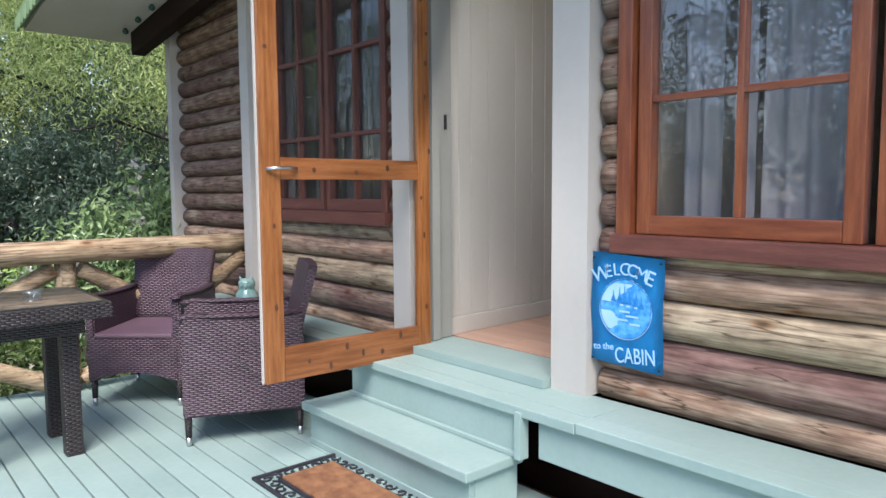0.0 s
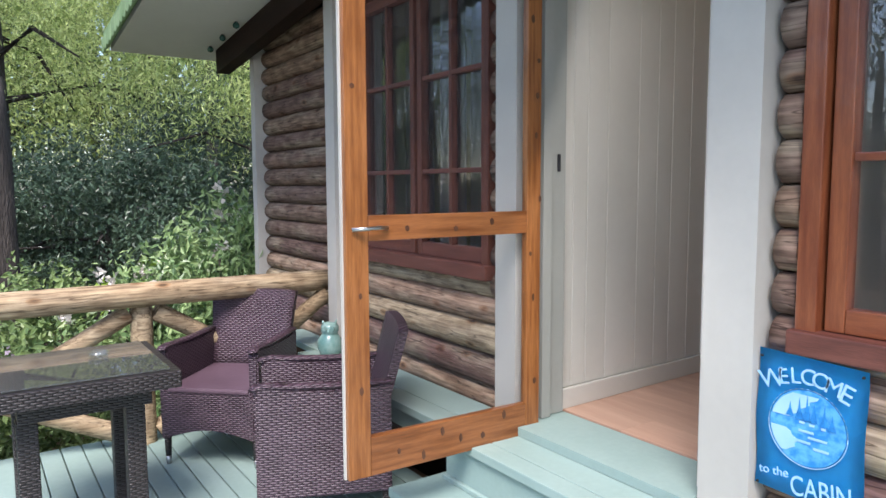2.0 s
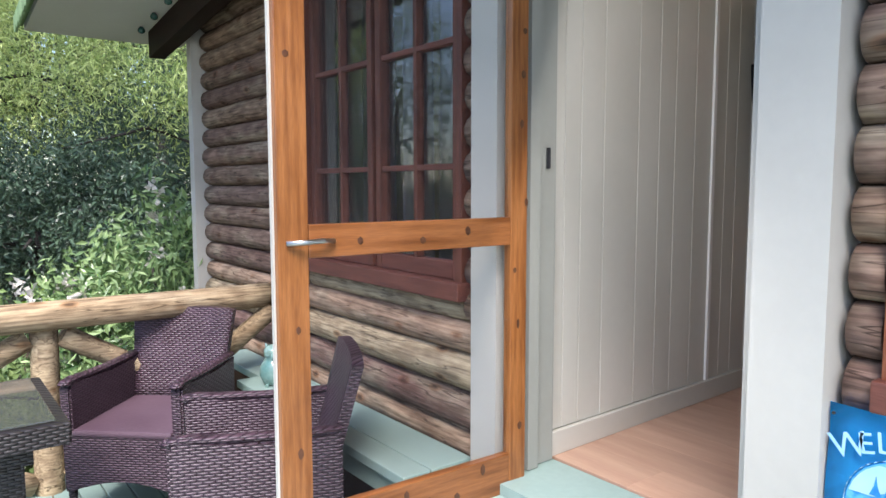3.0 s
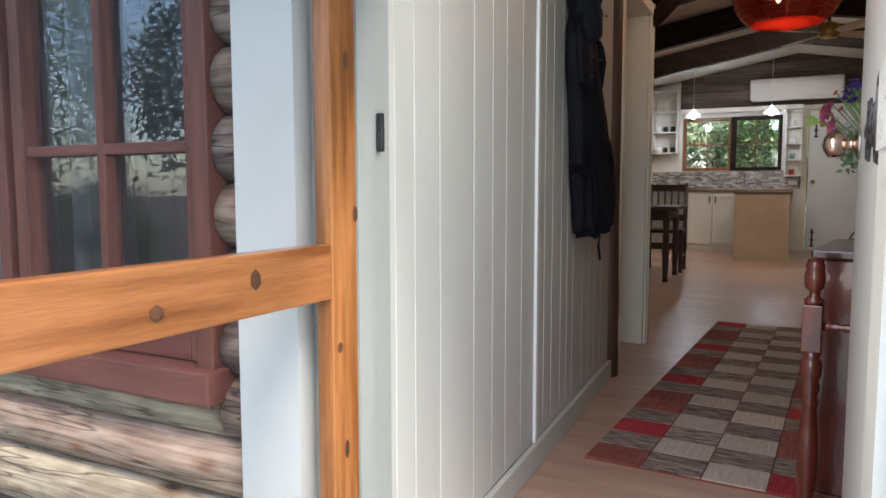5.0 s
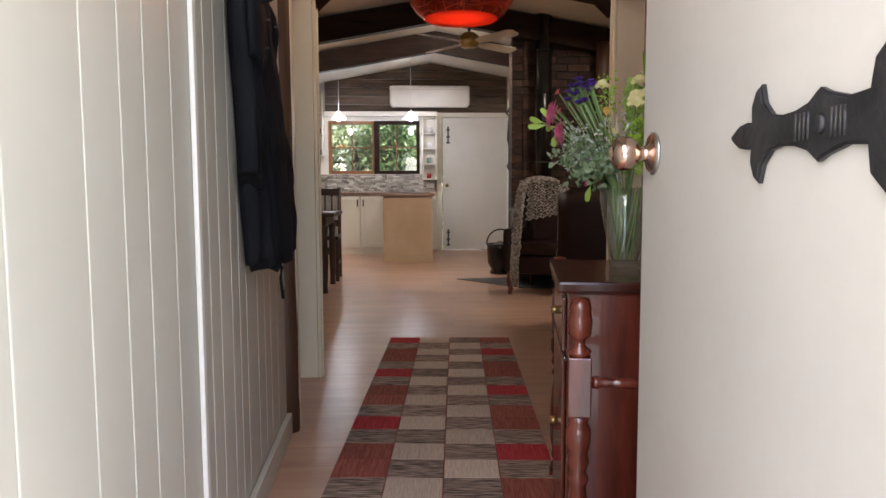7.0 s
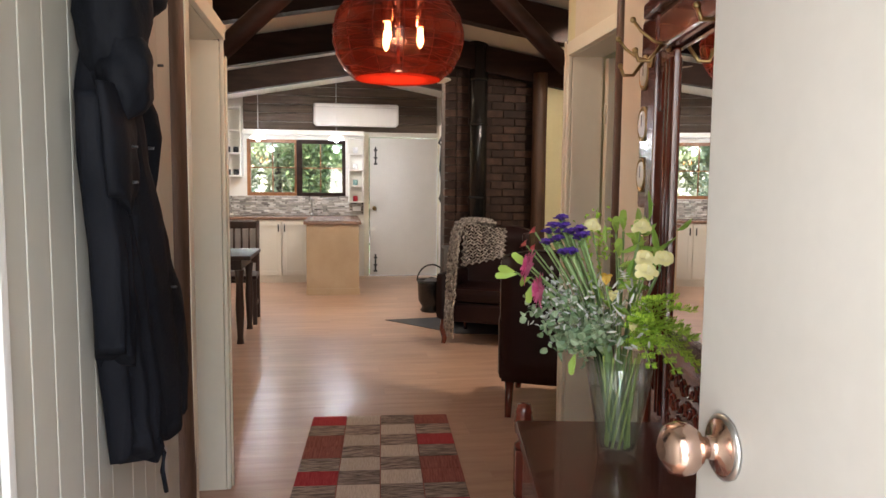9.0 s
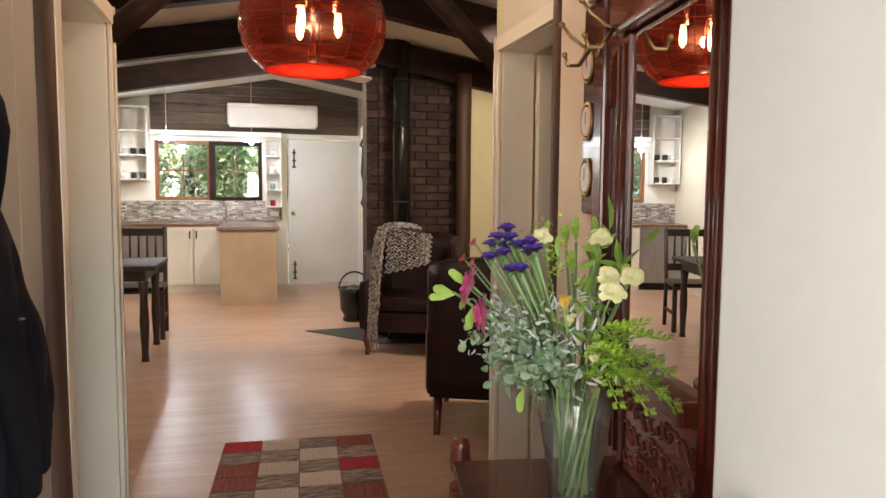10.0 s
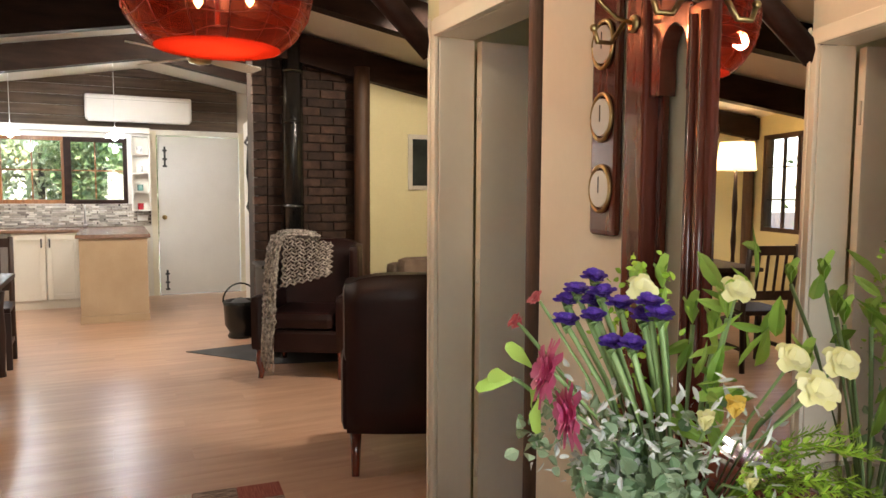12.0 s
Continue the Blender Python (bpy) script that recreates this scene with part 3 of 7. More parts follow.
def sloped(x0, x1, ya, yb, za, h):
    bm = bmesh.new()
    v = [bm.verts.new((x - 1.1, y - 6.4, eave_z(y, za) + dz - 1.95)) for x in (x0, x1) for y, dz in ((ya, 0), (yb, 0), (yb, h), (ya, h))]
    for f in ((0, 1, 2, 3), (7, 6, 5, 4), (0, 4, 5, 1), (1, 5, 6, 2), (2, 6, 7, 3), (3, 7, 4, 0)):
        bm.faces.new([v[i] for i in f])
    bmesh.ops.recalc_face_normals(bm, faces=bm.faces)
    return bm


part("soffit", sloped(0.74, 1.72, -2.5, 6.42, 1.93, 0.05), WHITE, eave, "white painted soffit lining")
part("barge_beam", sloped(1.42, 1.52, -2.5, 6.12, 1.755, 0.17), DARK_WOOD, eave, "dark brown beam")
part("gable_lining", sloped(1.55, 1.60, 1.0, 5.7, 1.93, 0.9), DARK_WOOD, eave)
fringe = part("fringe_board", sloped(0.70, 0.735, -2.5, 6.44, 1.96, 0.10), JAMB, eave, "green fascia board")
GREEN_TRIM = M("faded_leaf_green_paint", (0.16, 0.27, 0.12), (0.27, 0.4, 0.2), 5, rough=0.6, rnd=0.15)
fringe.data.materials[0] = GREEN_TRIM
sb = bmesh.new()
slab(sb, [(-0.05, 0.05), (0.05, 0.05), (0.05, -0.02), (0.028, -0.045), (0, -0.055), (-0.028, -0.045), (-0.05, -0.02)], -0.008, 0.008)
bmesh.ops.transform(sb, verts=sb.verts, matrix=pose(0, 0, 0, 0, 0, 90))
scal = mesh_of(sb, "scallop", GREEN_TRIM)
for i in range(34):
    o = new("scallop", scal)
    o.parent = eave
    yy = 6.38 - 0.105 * i
    o.matrix_basis = pose(0.69 - 1.1, yy - 6.4, eave_z(yy, 1.955) - 1.95)

# ---- door surround on the front wall ----
wall("trim_door_right", [(1.56, 1.73, 1.783, 1.945, LEDGE, 2.12)], TRIM, "wide off-white door post")
wall("trim_door_left", [(1.56, 1.73, 2.79, 2.915, LEDGE, 2.12)], TRIM, "off-white door architrave")
wall("trim_door_head", [(1.57, 1.73, 1.945, 2.79, 2.03, 2.14)], TRIM)
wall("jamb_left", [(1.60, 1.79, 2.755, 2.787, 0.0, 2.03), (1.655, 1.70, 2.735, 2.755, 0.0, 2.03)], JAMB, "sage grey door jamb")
wall("jamb_right", [(1.62, 1.745, 1.947, 1.99, 0.0, 2.03), (1.735, 1.80, 1.86, 1.93, 0.0, 2.03)], TRIM)
wall("door_sill", [(1.52, 1.80, 1.95, 2.80, LEDGE + 0.002, -0.004)], GREEN, "pale green door sill")
wall("trim_batten", [(1.50, 1.62, 4.27, 4.38, LEDGE, 1.98)], TRIM, "off-white vertical batten")
wall("trim_corner", [(1.55, 1.66, 5.67, 5.75, -0.5, 2.0)], TRIM, "grey-white corner board")

# ---- hall ----
LW = math.degrees(math.atan2(0.085, 2.28))       # the left-hand wall's slight skew
hall_l = thing("wall_hall_left", "cream painted tongue-and-groove boarding in the entry hall", "wall", (1.78, 2.79, 0.0), LW, kind="structure")
part("backing", B(0, 2.27, 0.012, 0.09, 0.0, 2.6), PANEL, hall_l)
part("skirting", B(0, 2.27, -0.022, -0.002, 0.0, 0.085, 0.004), PANEL, hall_l)
part("cover_strip", B(1.022, 1.046, -0.014, -0.003, 0.085, 2.5, 0.003), WHITE, hall_l)
GROOVES = (0.0, 0.092, 0.178, 0.305, 0.51, 0.645, 0.755, 0.9, 1.034, 1.145, 1.24, 1.36, 1.45, 1.54, 1.7, 1.82, 1.93, 2.07, 2.268)
for ga, gb_ in zip(GROOVES, GROOVES[1:]):
    part("board", B(ga + 0.0012, gb_ - 0.0012, -0.002, 0.012, 0.085, 2.6, 0.0026), PANEL, hall_l)
struct("post_left", R((4.075, 2.885, 0), (4.075, 2.885, 2.45), 0.055, 0.05, 10, 10, 0.06), POST_WOOD, "round brown timber post")
wall("wall_hall_left_end", [(4.06, 4.96, 2.90, 3.0, 1.97, 2.7)], PLASTER)


def doorway(name, wall_y, s, x0, x1, head):
    """Casings, jambs and an open leaf in a hall side wall; s is +1 for the wall at greater y."""
    th = thing(name, "cream painted panel door standing open inside its moulded casing", "door", (x1, wall_y, 0), kind="structure")

    def w(xa, xb, va, vb, za, zb, bev=0.004):
        return box(bmesh.new(), xa - x1, xb - x1, min(va * s, vb * s), max(va * s, vb * s), za, zb, bev)
    part("casing", w(x1 + 0.002, x1 + 0.05, -0.018, -0.002, 0, head + 0.06), CREAM, th)
    part("casing", w(x0 - 0.06, x0 - 0.002, -0.028, -0.002, 0, head + 0.06), CREAM, th)
    part("casing", w(x0, x1, -0.026, -0.002, head, head + 0.06), CREAM, th)
    part("casing_bead", w(x1 + 0.03, x1 + 0.05, -0.025, -0.019, 0, head + 0.07), CREAM, th)
    part("jamb", w(x1, x1 + 0.03, 0, 0.145, 0, head), CREAM, th)
    part("jamb", w(x0 - 0.03, x0, 0, 0.145, 0, head), CREAM, th)
    part("jamb", w(x0, x1, 0, 0.145, head, head + 0.03), CREAM, th)
    leaf = part("leaf", w(x1 - 0.045, x1 - 0.008, 0.15, 0.87, 0.01, head - 0.01, 0.003), CREAM, th)
    for z in (0.25, 1.0, 1.6):
        part("hinge", R((x1 - 0.03 - x1, 0.147 * s, z), (x1 - 0.03 - x1, 0.147 * s, z + 0.09), 0.007, None, 8), CREAM, leaf)
    part("strike_latch", box(bmesh.new(), x0 - 0.012 - x1, x0 + 0.006 - x1, s * 0.02 - 0.012, s * 0.02 + 0.012, 1.27, 1.37, 0.004), IRON, th, "black iron rim latch")
    return th


doorway("door_left", 2.86, 1, 4.13, 4.845, 1.90)
doorway("door_right", 1.335, -1, 4.12, 4.90, 1.90)
# right-hand hall wall, askew
hall_r = thing("wall_hall_right", "smooth cream plaster wall of the entry hall", "wall", (1.78, 1.825, 0.0), RW, kind="structure")
part("plaster", B(0.0, 2.262, -0.09, 0.0, 0.0, 2.6), PLASTER, hall_r)
part("skirting", B(0.0, 2.26, 0.001, 0.018, 0.0, 0.09, 0.004), PLASTER, hall_r)
struct("post_right", R((4.072, 1.432, 0), (4.072, 1.432, 2.45), 0.034, 0.034, 10, 10, 0.08), POST_WOOD, "brown timber post")
wall("wall_hall_right_end", [(4.06, 4.98, 1.20, 1.30, 1.97, 2.7)], PLASTER)
for n_, xx, yy, s in (("brace_left", 4.9, 2.87, -1), ("brace_right", 4.98, 1.33, 1)):
    struct(n_, R((xx, yy, 1.86), (xx, yy + s * 0.55, 2.38), 0.045, 0.045, 8, 4, 0.05), DARK_WOOD, "dark diagonal timber brace")
struct("beam_hall_end", B(4.93, 5.07, 1.30, 2.90, 2.36, 2.52, 0.01), DARK_WOOD, "dark timber beam")


# ---- veranda ----
steps = thing("veranda_steps", "pale green painted timber steps up to the cabin door", "steps", (1.2, 2.43, DECK))
part("tread", B(-0.12, 0.16, -0.53, 0.54, 0.155, 0.192, 0.006), GREEN, steps)
part("riser", B(-0.085, -0.06, -0.51, 0.52, 0.0, 0.153, 0.003), GREEN, steps)
part("kick_strip", B(-0.095, -0.086, -0.51, 0.52, 0.0, 0.03, 0.003), GREEN, steps)
for yy in (-0.51, 0.497):
    part("side_panel", B(-0.058, 0.15, yy, yy + 0.023, 0.0, 0.153, 0.003), GREEN, steps)
part("upper_riser", B(0.118, 0.137, -0.545, 0.49, 0.195, 0.372, 0.003), GREEN, steps)
part("cleat", B(0.09, 0.137, -0.575, -0.548, 0.19, 0.36, 0.003), GREEN, steps)
part("scotia", B(0.098, 0.117, -0.54, 0.49, 0.193, 0.21, 0.003), GREEN, steps)

ledge = thing("ledge", "pale green painted board ledge along the foot of the log wall", "ledge", (1.45, 1.9, LEDGE), kind="structure")
for (x0, x1, y0, y1, dz) in ((-0.15, -0.062, -0.27, 1.05, 0.0), (-0.058, 0.15, -0.27, 1.05, 0.0), (-0.15, -0.062, -3.4, -0.274, 0.004), (-0.058, 0.15, -3.4, -0.274, 0.001),
                             (-0.14, -0.03, 1.054, 2.5, 0.03), (-0.026, 0.15, 1.054, 3.1, 0.03)):
    part("ledge_board", B(x0, x1, y0, y1, dz - 0.036, dz, 0.004), GREEN, ledge)
part("fascia", B(-0.125, -0.10, -3.4, -0.1, -0.17, -0.037, 0.003), GREEN, ledge)
part("fascia", B(-0.115, -0.09, 1.06, 2.5, -0.09, -0.008, 0.003), GREEN, ledge)
for yy in (-0.55, -1.6, -2.7):
    part("ledge_post", B(-0.03, 0.05, yy, yy + 0.08, -0.5, -0.037), WHITE, ledge)
# near-black sheet paints the shaded void below the ledge
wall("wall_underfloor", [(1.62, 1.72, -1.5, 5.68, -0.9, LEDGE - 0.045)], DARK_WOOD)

mat = thing("doormat", "coir doormat with black rubber scrollwork border on the deck", "doormat", (0.93, 2.39, DECK + 0.001))
part("coir_mat", B(-0.115, 0.115, -0.27, 0.27, 0.004, 0.02, 0.003), COIR, mat, "brown bristle coir centre")
bm = bmesh.new()
for x0, x1, y0, y1 in ((-0.2, -0.185, -0.36, 0.36), (0.185, 0.2, -0.36, 0.36), (-0.2, 0.2, -0.36, -0.345), (-0.2, 0.2, 0.345, 0.36), (-0.128, -0.115, -0.28, 0.28), (0.115, 0.128, -0.28, 0.28), (-0.128, 0.128, -0.283, -0.27), (-0.128, 0.128, 0.27, 0.283)):
    box(bm, x0, x1, y0, y1, 0, 0.012, 0.003)
part("rubber_frame", bm, RUBBER, mat, "black rubber frame")
bm = bmesh.new()


def curl(cx, cy, s, ang):
    pts = []
    for i in range(12):
        a = ang + i * 0.55
        r = 0.028 * (1 - i / 15)
        pts.append((cx + s * r * math.cos(a), cy + r * math.sin(a), 0.006))
    tube(bm, pts, 0.0042, 5)


for i in range(11):
    for sx in (-1, 1):
        curl(sx * 0.157, -0.32 + i * 0.064, sx if i % 2 else -sx, i * 0.9)
for i in range(5):
    for sy in (-1, 1):
        curl(-0.11 + i * 0.055, sy * 0.314, 1 if i % 2 else -1, i * 1.3)
part("scrollwork", bm, RUBBER, mat, "open black rubber scrolls")


def bent_panel(w, h, thick, curve, lean, nx=10, nz=6, flare=0.0, round_top=0.0):
    """An upright panel in the xz plane, bowed and leaning back along y."""
    bm = bmesh.new()
    g = []
    for side in (0, 1):
        rows = []
        for k in range(nz + 1):
            row = []
            for i in range(nx + 1):
                u, v = 2 * i / nx - 1, k / nz
                x = u * (w / 2 + flare * v)
                y = lean * v * h - curve * u * u + (thick if side else 0)
                z = h * v - round_top * (u ** 4) * v
                row.append(bm.verts.new((x, y, z)))
            rows.append(row)
        g.append(rows)
    for side in (0, 1):
        for k in range(nz):
            for i in range(nx):
                q = (g[side][k][i], g[side][k][i + 1], g[side][k + 1][i + 1], g[side][k + 1][i])
                bm.faces.new(q if side == 0 else q[::-1]).smooth = True
    for i in range(nx):
        for k in (0, nz):
            a, b, c, d = g[0][k][i], g[0][k][i + 1], g[1][k][i + 1], g[1][k][i]
            bm.faces.new((d, c, b, a) if k == 0 else (a, b, c, d))
    for k in range(nz):
        for i in (0, nx):
            a, b, c, d = g[0][k][i], g[0][k + 1][i], g[1][k + 1][i], g[1][k][i]
            bm.faces.new((a, b, c, d) if i == 0 else (d, c, b, a))
    return bm


def wicker_chair(at, turn):
    """Faces -y in its own frame."""
    th = thing("wicker_armchair", "purple-brown woven wicker armchair with mauve seat on the deck", "chair", at, turn, group="veranda chairs")
    # apron with an arched lower edge
    out = [(-0.222, 0.372), (0.222, 0.372), (0.222, 0.135)] + [(0.222 - 0.444 * i / 12, 0.135 + 0.045 * math.sin(math.pi * i / 12)) for i in range(1, 12)] + [(-0.222, 0.135)]
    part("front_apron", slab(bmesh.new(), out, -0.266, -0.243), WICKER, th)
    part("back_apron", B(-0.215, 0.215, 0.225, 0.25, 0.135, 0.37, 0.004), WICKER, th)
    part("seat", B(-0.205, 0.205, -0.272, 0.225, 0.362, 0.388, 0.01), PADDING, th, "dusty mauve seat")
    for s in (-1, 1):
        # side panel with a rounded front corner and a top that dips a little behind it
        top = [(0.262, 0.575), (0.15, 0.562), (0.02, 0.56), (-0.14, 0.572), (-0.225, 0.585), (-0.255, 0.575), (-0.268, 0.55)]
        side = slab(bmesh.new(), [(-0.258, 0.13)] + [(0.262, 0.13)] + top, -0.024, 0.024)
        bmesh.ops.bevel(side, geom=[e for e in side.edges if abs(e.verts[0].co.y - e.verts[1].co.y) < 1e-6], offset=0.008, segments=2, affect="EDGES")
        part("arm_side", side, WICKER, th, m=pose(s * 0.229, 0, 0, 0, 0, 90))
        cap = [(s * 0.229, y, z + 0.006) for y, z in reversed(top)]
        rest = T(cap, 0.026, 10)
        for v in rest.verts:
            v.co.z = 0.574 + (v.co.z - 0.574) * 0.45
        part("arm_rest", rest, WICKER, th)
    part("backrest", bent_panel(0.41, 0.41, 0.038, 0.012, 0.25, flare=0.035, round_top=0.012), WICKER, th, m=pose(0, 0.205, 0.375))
    for x in (-0.226, 0.226):
        for y in (-0.245, 0.24):
            leg = part("leg", R((x, y, 0.04), (x, y, 0.15), 0.014, 0.018, 10), WICKER_DARK, th)
            part("foot", R((x, y, 0), (x, y, 0.04), 0.0115, 0.014, 10), CHROME, leg, "steel foot cap")
    return th


wicker_chair((0.883, 4.227, DECK), -42.6)
wicker_chair((1.006, 3.386, DECK), -113.6)

table = thing("wicker_table", "dark brown wicker side table with dusty glass top on the deck", "table", (0.12, 3.68, DECK))
part("frame_top", B(-0.34, 0.31, -0.31, 0.31, 0.60, 0.665, 0.008), WICKER_DARK, table)
part("glass_top", B(-0.30, 0.275, -0.28, 0.28, 0.667, 0.673, 0.002), TABLE_GLASS, table, "dusty clear glass plate")
part("apron", B(-0.22, 0.22, -0.22, 0.22, 0.53, 0.599, 0.004), WICKER_DARK, table)
for x in (-0.19, 0.165):
    for y in (-0.155, 0.155):
        part("leg", B(x - 0.034, x + 0.034, y - 0.034, y + 0.034, 0, 0.53, 0.006), WICKER_DARK, table)
single("glass_ashtray", L([(0.03, 0), (0.036, 0.004), (0.04, 0.022), (0.034, 0.022), (0.03, 0.006), (0.002, 0.005)], 12), CLEAR, "small clear glass ashtray on the table", "ashtray", (0.20, 3.74, DECK + 0.673))

owl = bmesh.new()
lathe(owl, [(0.03, 0), (0.055, 0.01), (0.07, 0.05), (0.068, 0.09), (0.05, 0.118), (0.043, 0.126), (0.05, 0.142), (0.05, 0.165), (0.036, 0.185), (0.004, 0.192)], 18)
for sx in (-1, 1):
    rod(owl, (sx * 0.03, -0.005, 0.175), (sx * 0.04, -0.008, 0.205), 0.012, 0.002, 8)
    rod(owl, (sx * 0.02, -0.04, 0.158), (sx * 0.021, -0.053, 0.158), 0.014, 0.011, 10)
    rod(owl, (sx * 0.025, -0.03, 0.006), (sx * 0.028, -0.062, 0.004), 0.012, 0.008, 8)
rod(owl, (0, -0.045, 0.15), (0, -0.062, 0.138), 0.008, 0.001, 8)
for v in owl.verts:
    v.co *= 1.0 + 0.05 * noise.noise(v.co * 40)
single("owl_ornament", owl, GLAZE, "teal and cream glazed ceramic owl ornament on the ledge", "ornament", (1.43, 4.22, LEDGE + 0.031), -35)

rail = thing("log_railing", "rustic pale log railing with diagonal braces beside the deck", "railing", (0.52, 4.53, DECK))
part("top_rail", R((1.03, -0.03, 0.795), (-3.4, 0.0, 0.80), 0.062, 0.07, 14, 30, 0.07), LOG_X, rail)
for x in (0.0, -1.75, -3.3):
    part("post", R((x, 0.06, -0.25), (x, 0.03, 0.745), 0.062, 0.056, 12, 8, 0.07, x), LOG_X, rail)
for a, b in (((-0.06, 0.03, 0.70), (-0.9, 0.05, 0.22)), ((0.07, 0.03, 0.70), (0.62, 0.05, 0.36)), ((-0.06, 0.05, 0.04), (-0.86, 0.05, 0.42)), ((1.02, -0.04, 0.72), (0.60, 0.02, 0.38)),
             ((0.06, 0.05, 0.06), (0.6, 0.05, 0.33)), ((-1.7, 0.05, 0.04), (-0.9, 0.07, 0.42)), ((-1.7, 0.03, 0.70), (-0.92, 0.07, 0.25))):
    part("brace", R(a, b, 0.05, 0.044, 10, 8, 0.08, a[0]), LOG_X, rail)

# screen door, standing open
sd = thing("screen_door", "varnished knotty pine screen door standing open with fly wire", "door", (1.65, 2.733, -0.05), 178.7)
part("stile", B(0.026, 0.092, -0.016, 0.016, 0, 2.05, 0.003), PINE, sd)
part("stile", B(0.768, 0.85, -0.016, 0.016, 0, 2.05, 0.003), PINE, sd)
part("white_edge", B(0.851, 0.856, -0.016, -0.001, 0, 2.05), TRIM, sd, "white painted door edge")
for z0, z1 in ((0.0, 0.135), (0.80, 0.885), (1.95, 2.05)):
    part("cross_rail", B(0.093, 0.767, -0.015, 0.015, z0, z1, 0.003), PINE_X, sd)
part("fly_screen", B(0.09, 0.77, -0.001, 0.001, 0.13, 1.96), FLYWIRE, sd, "fine grey fly wire")
kb = bmesh.new()
rk = random.Random(3)
for x, z in ((0.03, 0.93), (0.05, 1.17), (0.04, 1.45), (0.06, 0.55), (0.66, 0.065), (0.3, 0.05), (0.26, 0.85), (0.62, 0.838), (0.48, 0.10), (0.8, 0.3), (0.82, 1.3), (0.05, 0.22), (0.075, 0.72), (0.045, 1.32), (0.07, 1.6), (0.2, 0.11), (0.4, 0.06), (0.56, 0.03), (0.42, 0.83), (0.8, 0.62), (0.83, 1.62)):
    w_, h_ = rk.uniform(0.007, 0.012), rk.uniform(0.010, 0.02)
    for sy in (-1, 1):
        made = bmesh.ops.create_icosphere(kb, subdivisions=1, radius=1)["verts"]
        bmesh.ops.transform(kb, verts=made, matrix=Matrix.LocRotScale((x, sy * 0.0158, z), None, (w_, 0.0012, h_)))
part("knots", kb, KNOT, sd, "dark pine knots")
part("handle", T([(0.70, -0.022, 0.842), (0.74, -0.038, 0.845), (0.79, -0.04, 0.842), (0.83, -0.022, 0.84)], 0.007, 8), CHROME, sd, "bright steel pull handle")
part("handle", T([(0.70, 0.022, 0.842), (0.74, 0.038, 0.845), (0.79, 0.04, 0.842), (0.83, 0.022, 0.84)], 0.007, 8), CHROME, sd)


def window(name, at, w, h, sashes, wood, sill_wood, fr=0.055, sw=0.05):
    """A timber casement in the front wall: y runs along it, x is outward negative."""
    th = thing(name, "red varnished timber casement window with glazing bars and sheer curtain", "window", at, kind="structure")
    level = REDWOOD_Y if wood == REDWOOD else PURPLE_Y
    part("window_frame", B(-0.06, 0.06, 0, fr, 0, h, 0.004), wood, th)
    part("window_frame", B(-0.06, 0.06, w - fr, w, 0, h, 0.004), wood, th)
    part("window_frame", B(-0.058, 0.06, fr, w - fr, h - 0.06, h, 0.004), level, th)
    part("window_sill", B(-0.085, 0.06, -0.01, w + 0.01, -0.035, 0.03, 0.006), sill_wood, th)
    for a, b in sashes:
        s = part("sash", B(-0.035, 0.015, a, a + sw, 0.032, h - 0.062, 0.004), wood, th)
        part("sash_stile", B(-0.035, 0.015, b - sw, b, 0.032, h - 0.062, 0.004), wood, s)
        part("sash_rail", B(-0.034, 0.014, a + sw + 0.001, b - sw - 0.001, 0.032, 0.095, 0.004), level, s)
        part("sash_rail", B(-0.034, 0.014, a + sw + 0.001, b - sw - 0.001, h - 0.12, h - 0.063, 0.004), level, s)
        mid = (a + b) / 2
        part("glazing_bar", B(-0.03, 0.008, mid - 0.011, mid + 0.011, 0.095, h - 0.12, 0.004), wood, s)
        for z in (1.0 - at[2], 1.44 - at[2]):
            part("glazing_bar", B(-0.029, 0.007, a + sw + 0.001, b - sw - 0.001, z - 0.011, z + 0.011, 0.004), level, s)
        pn = part("pane", B(-0.004, 0.0, a + sw - 0.005, b - sw + 0.005, 0.09, h - 0.115), GLASS, s, "reflecting window glass")
        pn.visible_shadow = False
    return th


window("window_1", (1.655, 0.17, 0.52), 1.52, 1.45, ((0.06, 0.73), (0.76, 1.455)), REDWOOD, PURPLE_Y)
window("window_2", (1.655, 3.01, 0.565), 1.21, 1.40, ((0.045, 0.59), (0.62, 1.165)), PURPLE_WOOD, PURPLE_Y, 0.042, 0.036)


def curtain(name, at, y0, y1, z0, z1, amp=0.02, wl=0.075):
    bm = bmesh.new()
    n = int((y1 - y0) / 0.008)
    cols = []
    for i in range(n + 1):
        y = y0 + (y1 - y0) * i / n
        x = amp * math.sin(2 * math.pi * y / wl + 1.5 * math.sin(y * 9)) + 0.4 * amp * math.sin(y * 37)
        cols.append([bm.verts.new((x * (0.6 + 0.5 * k / 3), y, z0 + (z1 - z0) * (1 - k / 3))) for k in range(4)])
    for a, b in zip(cols, cols[1:]):
        for k in range(3):
            bm.faces.new((a[k], b[k], b[k + 1], a[k + 1])).smooth = True
    return single(name, bm, CURTAIN, "gathered sheer white curtain hanging behind the window", "curtain", at, group="curtains")


for ya, yb in ((1.415, 1.565), (1.31, 1.385), (1.0, 1.275), (0.20, 0.92), (3.05, 3.40), (3.46, 3.66), (3.75, 3.98)):
    curtain("sheer_curtain", (1.80, 0, 0), ya, yb, 0.45, 1.95)
wall("fly_screen_1", [(1.685, 1.687, 0.22, 1.64, 0.56, 1.92)], FLYWIRE)
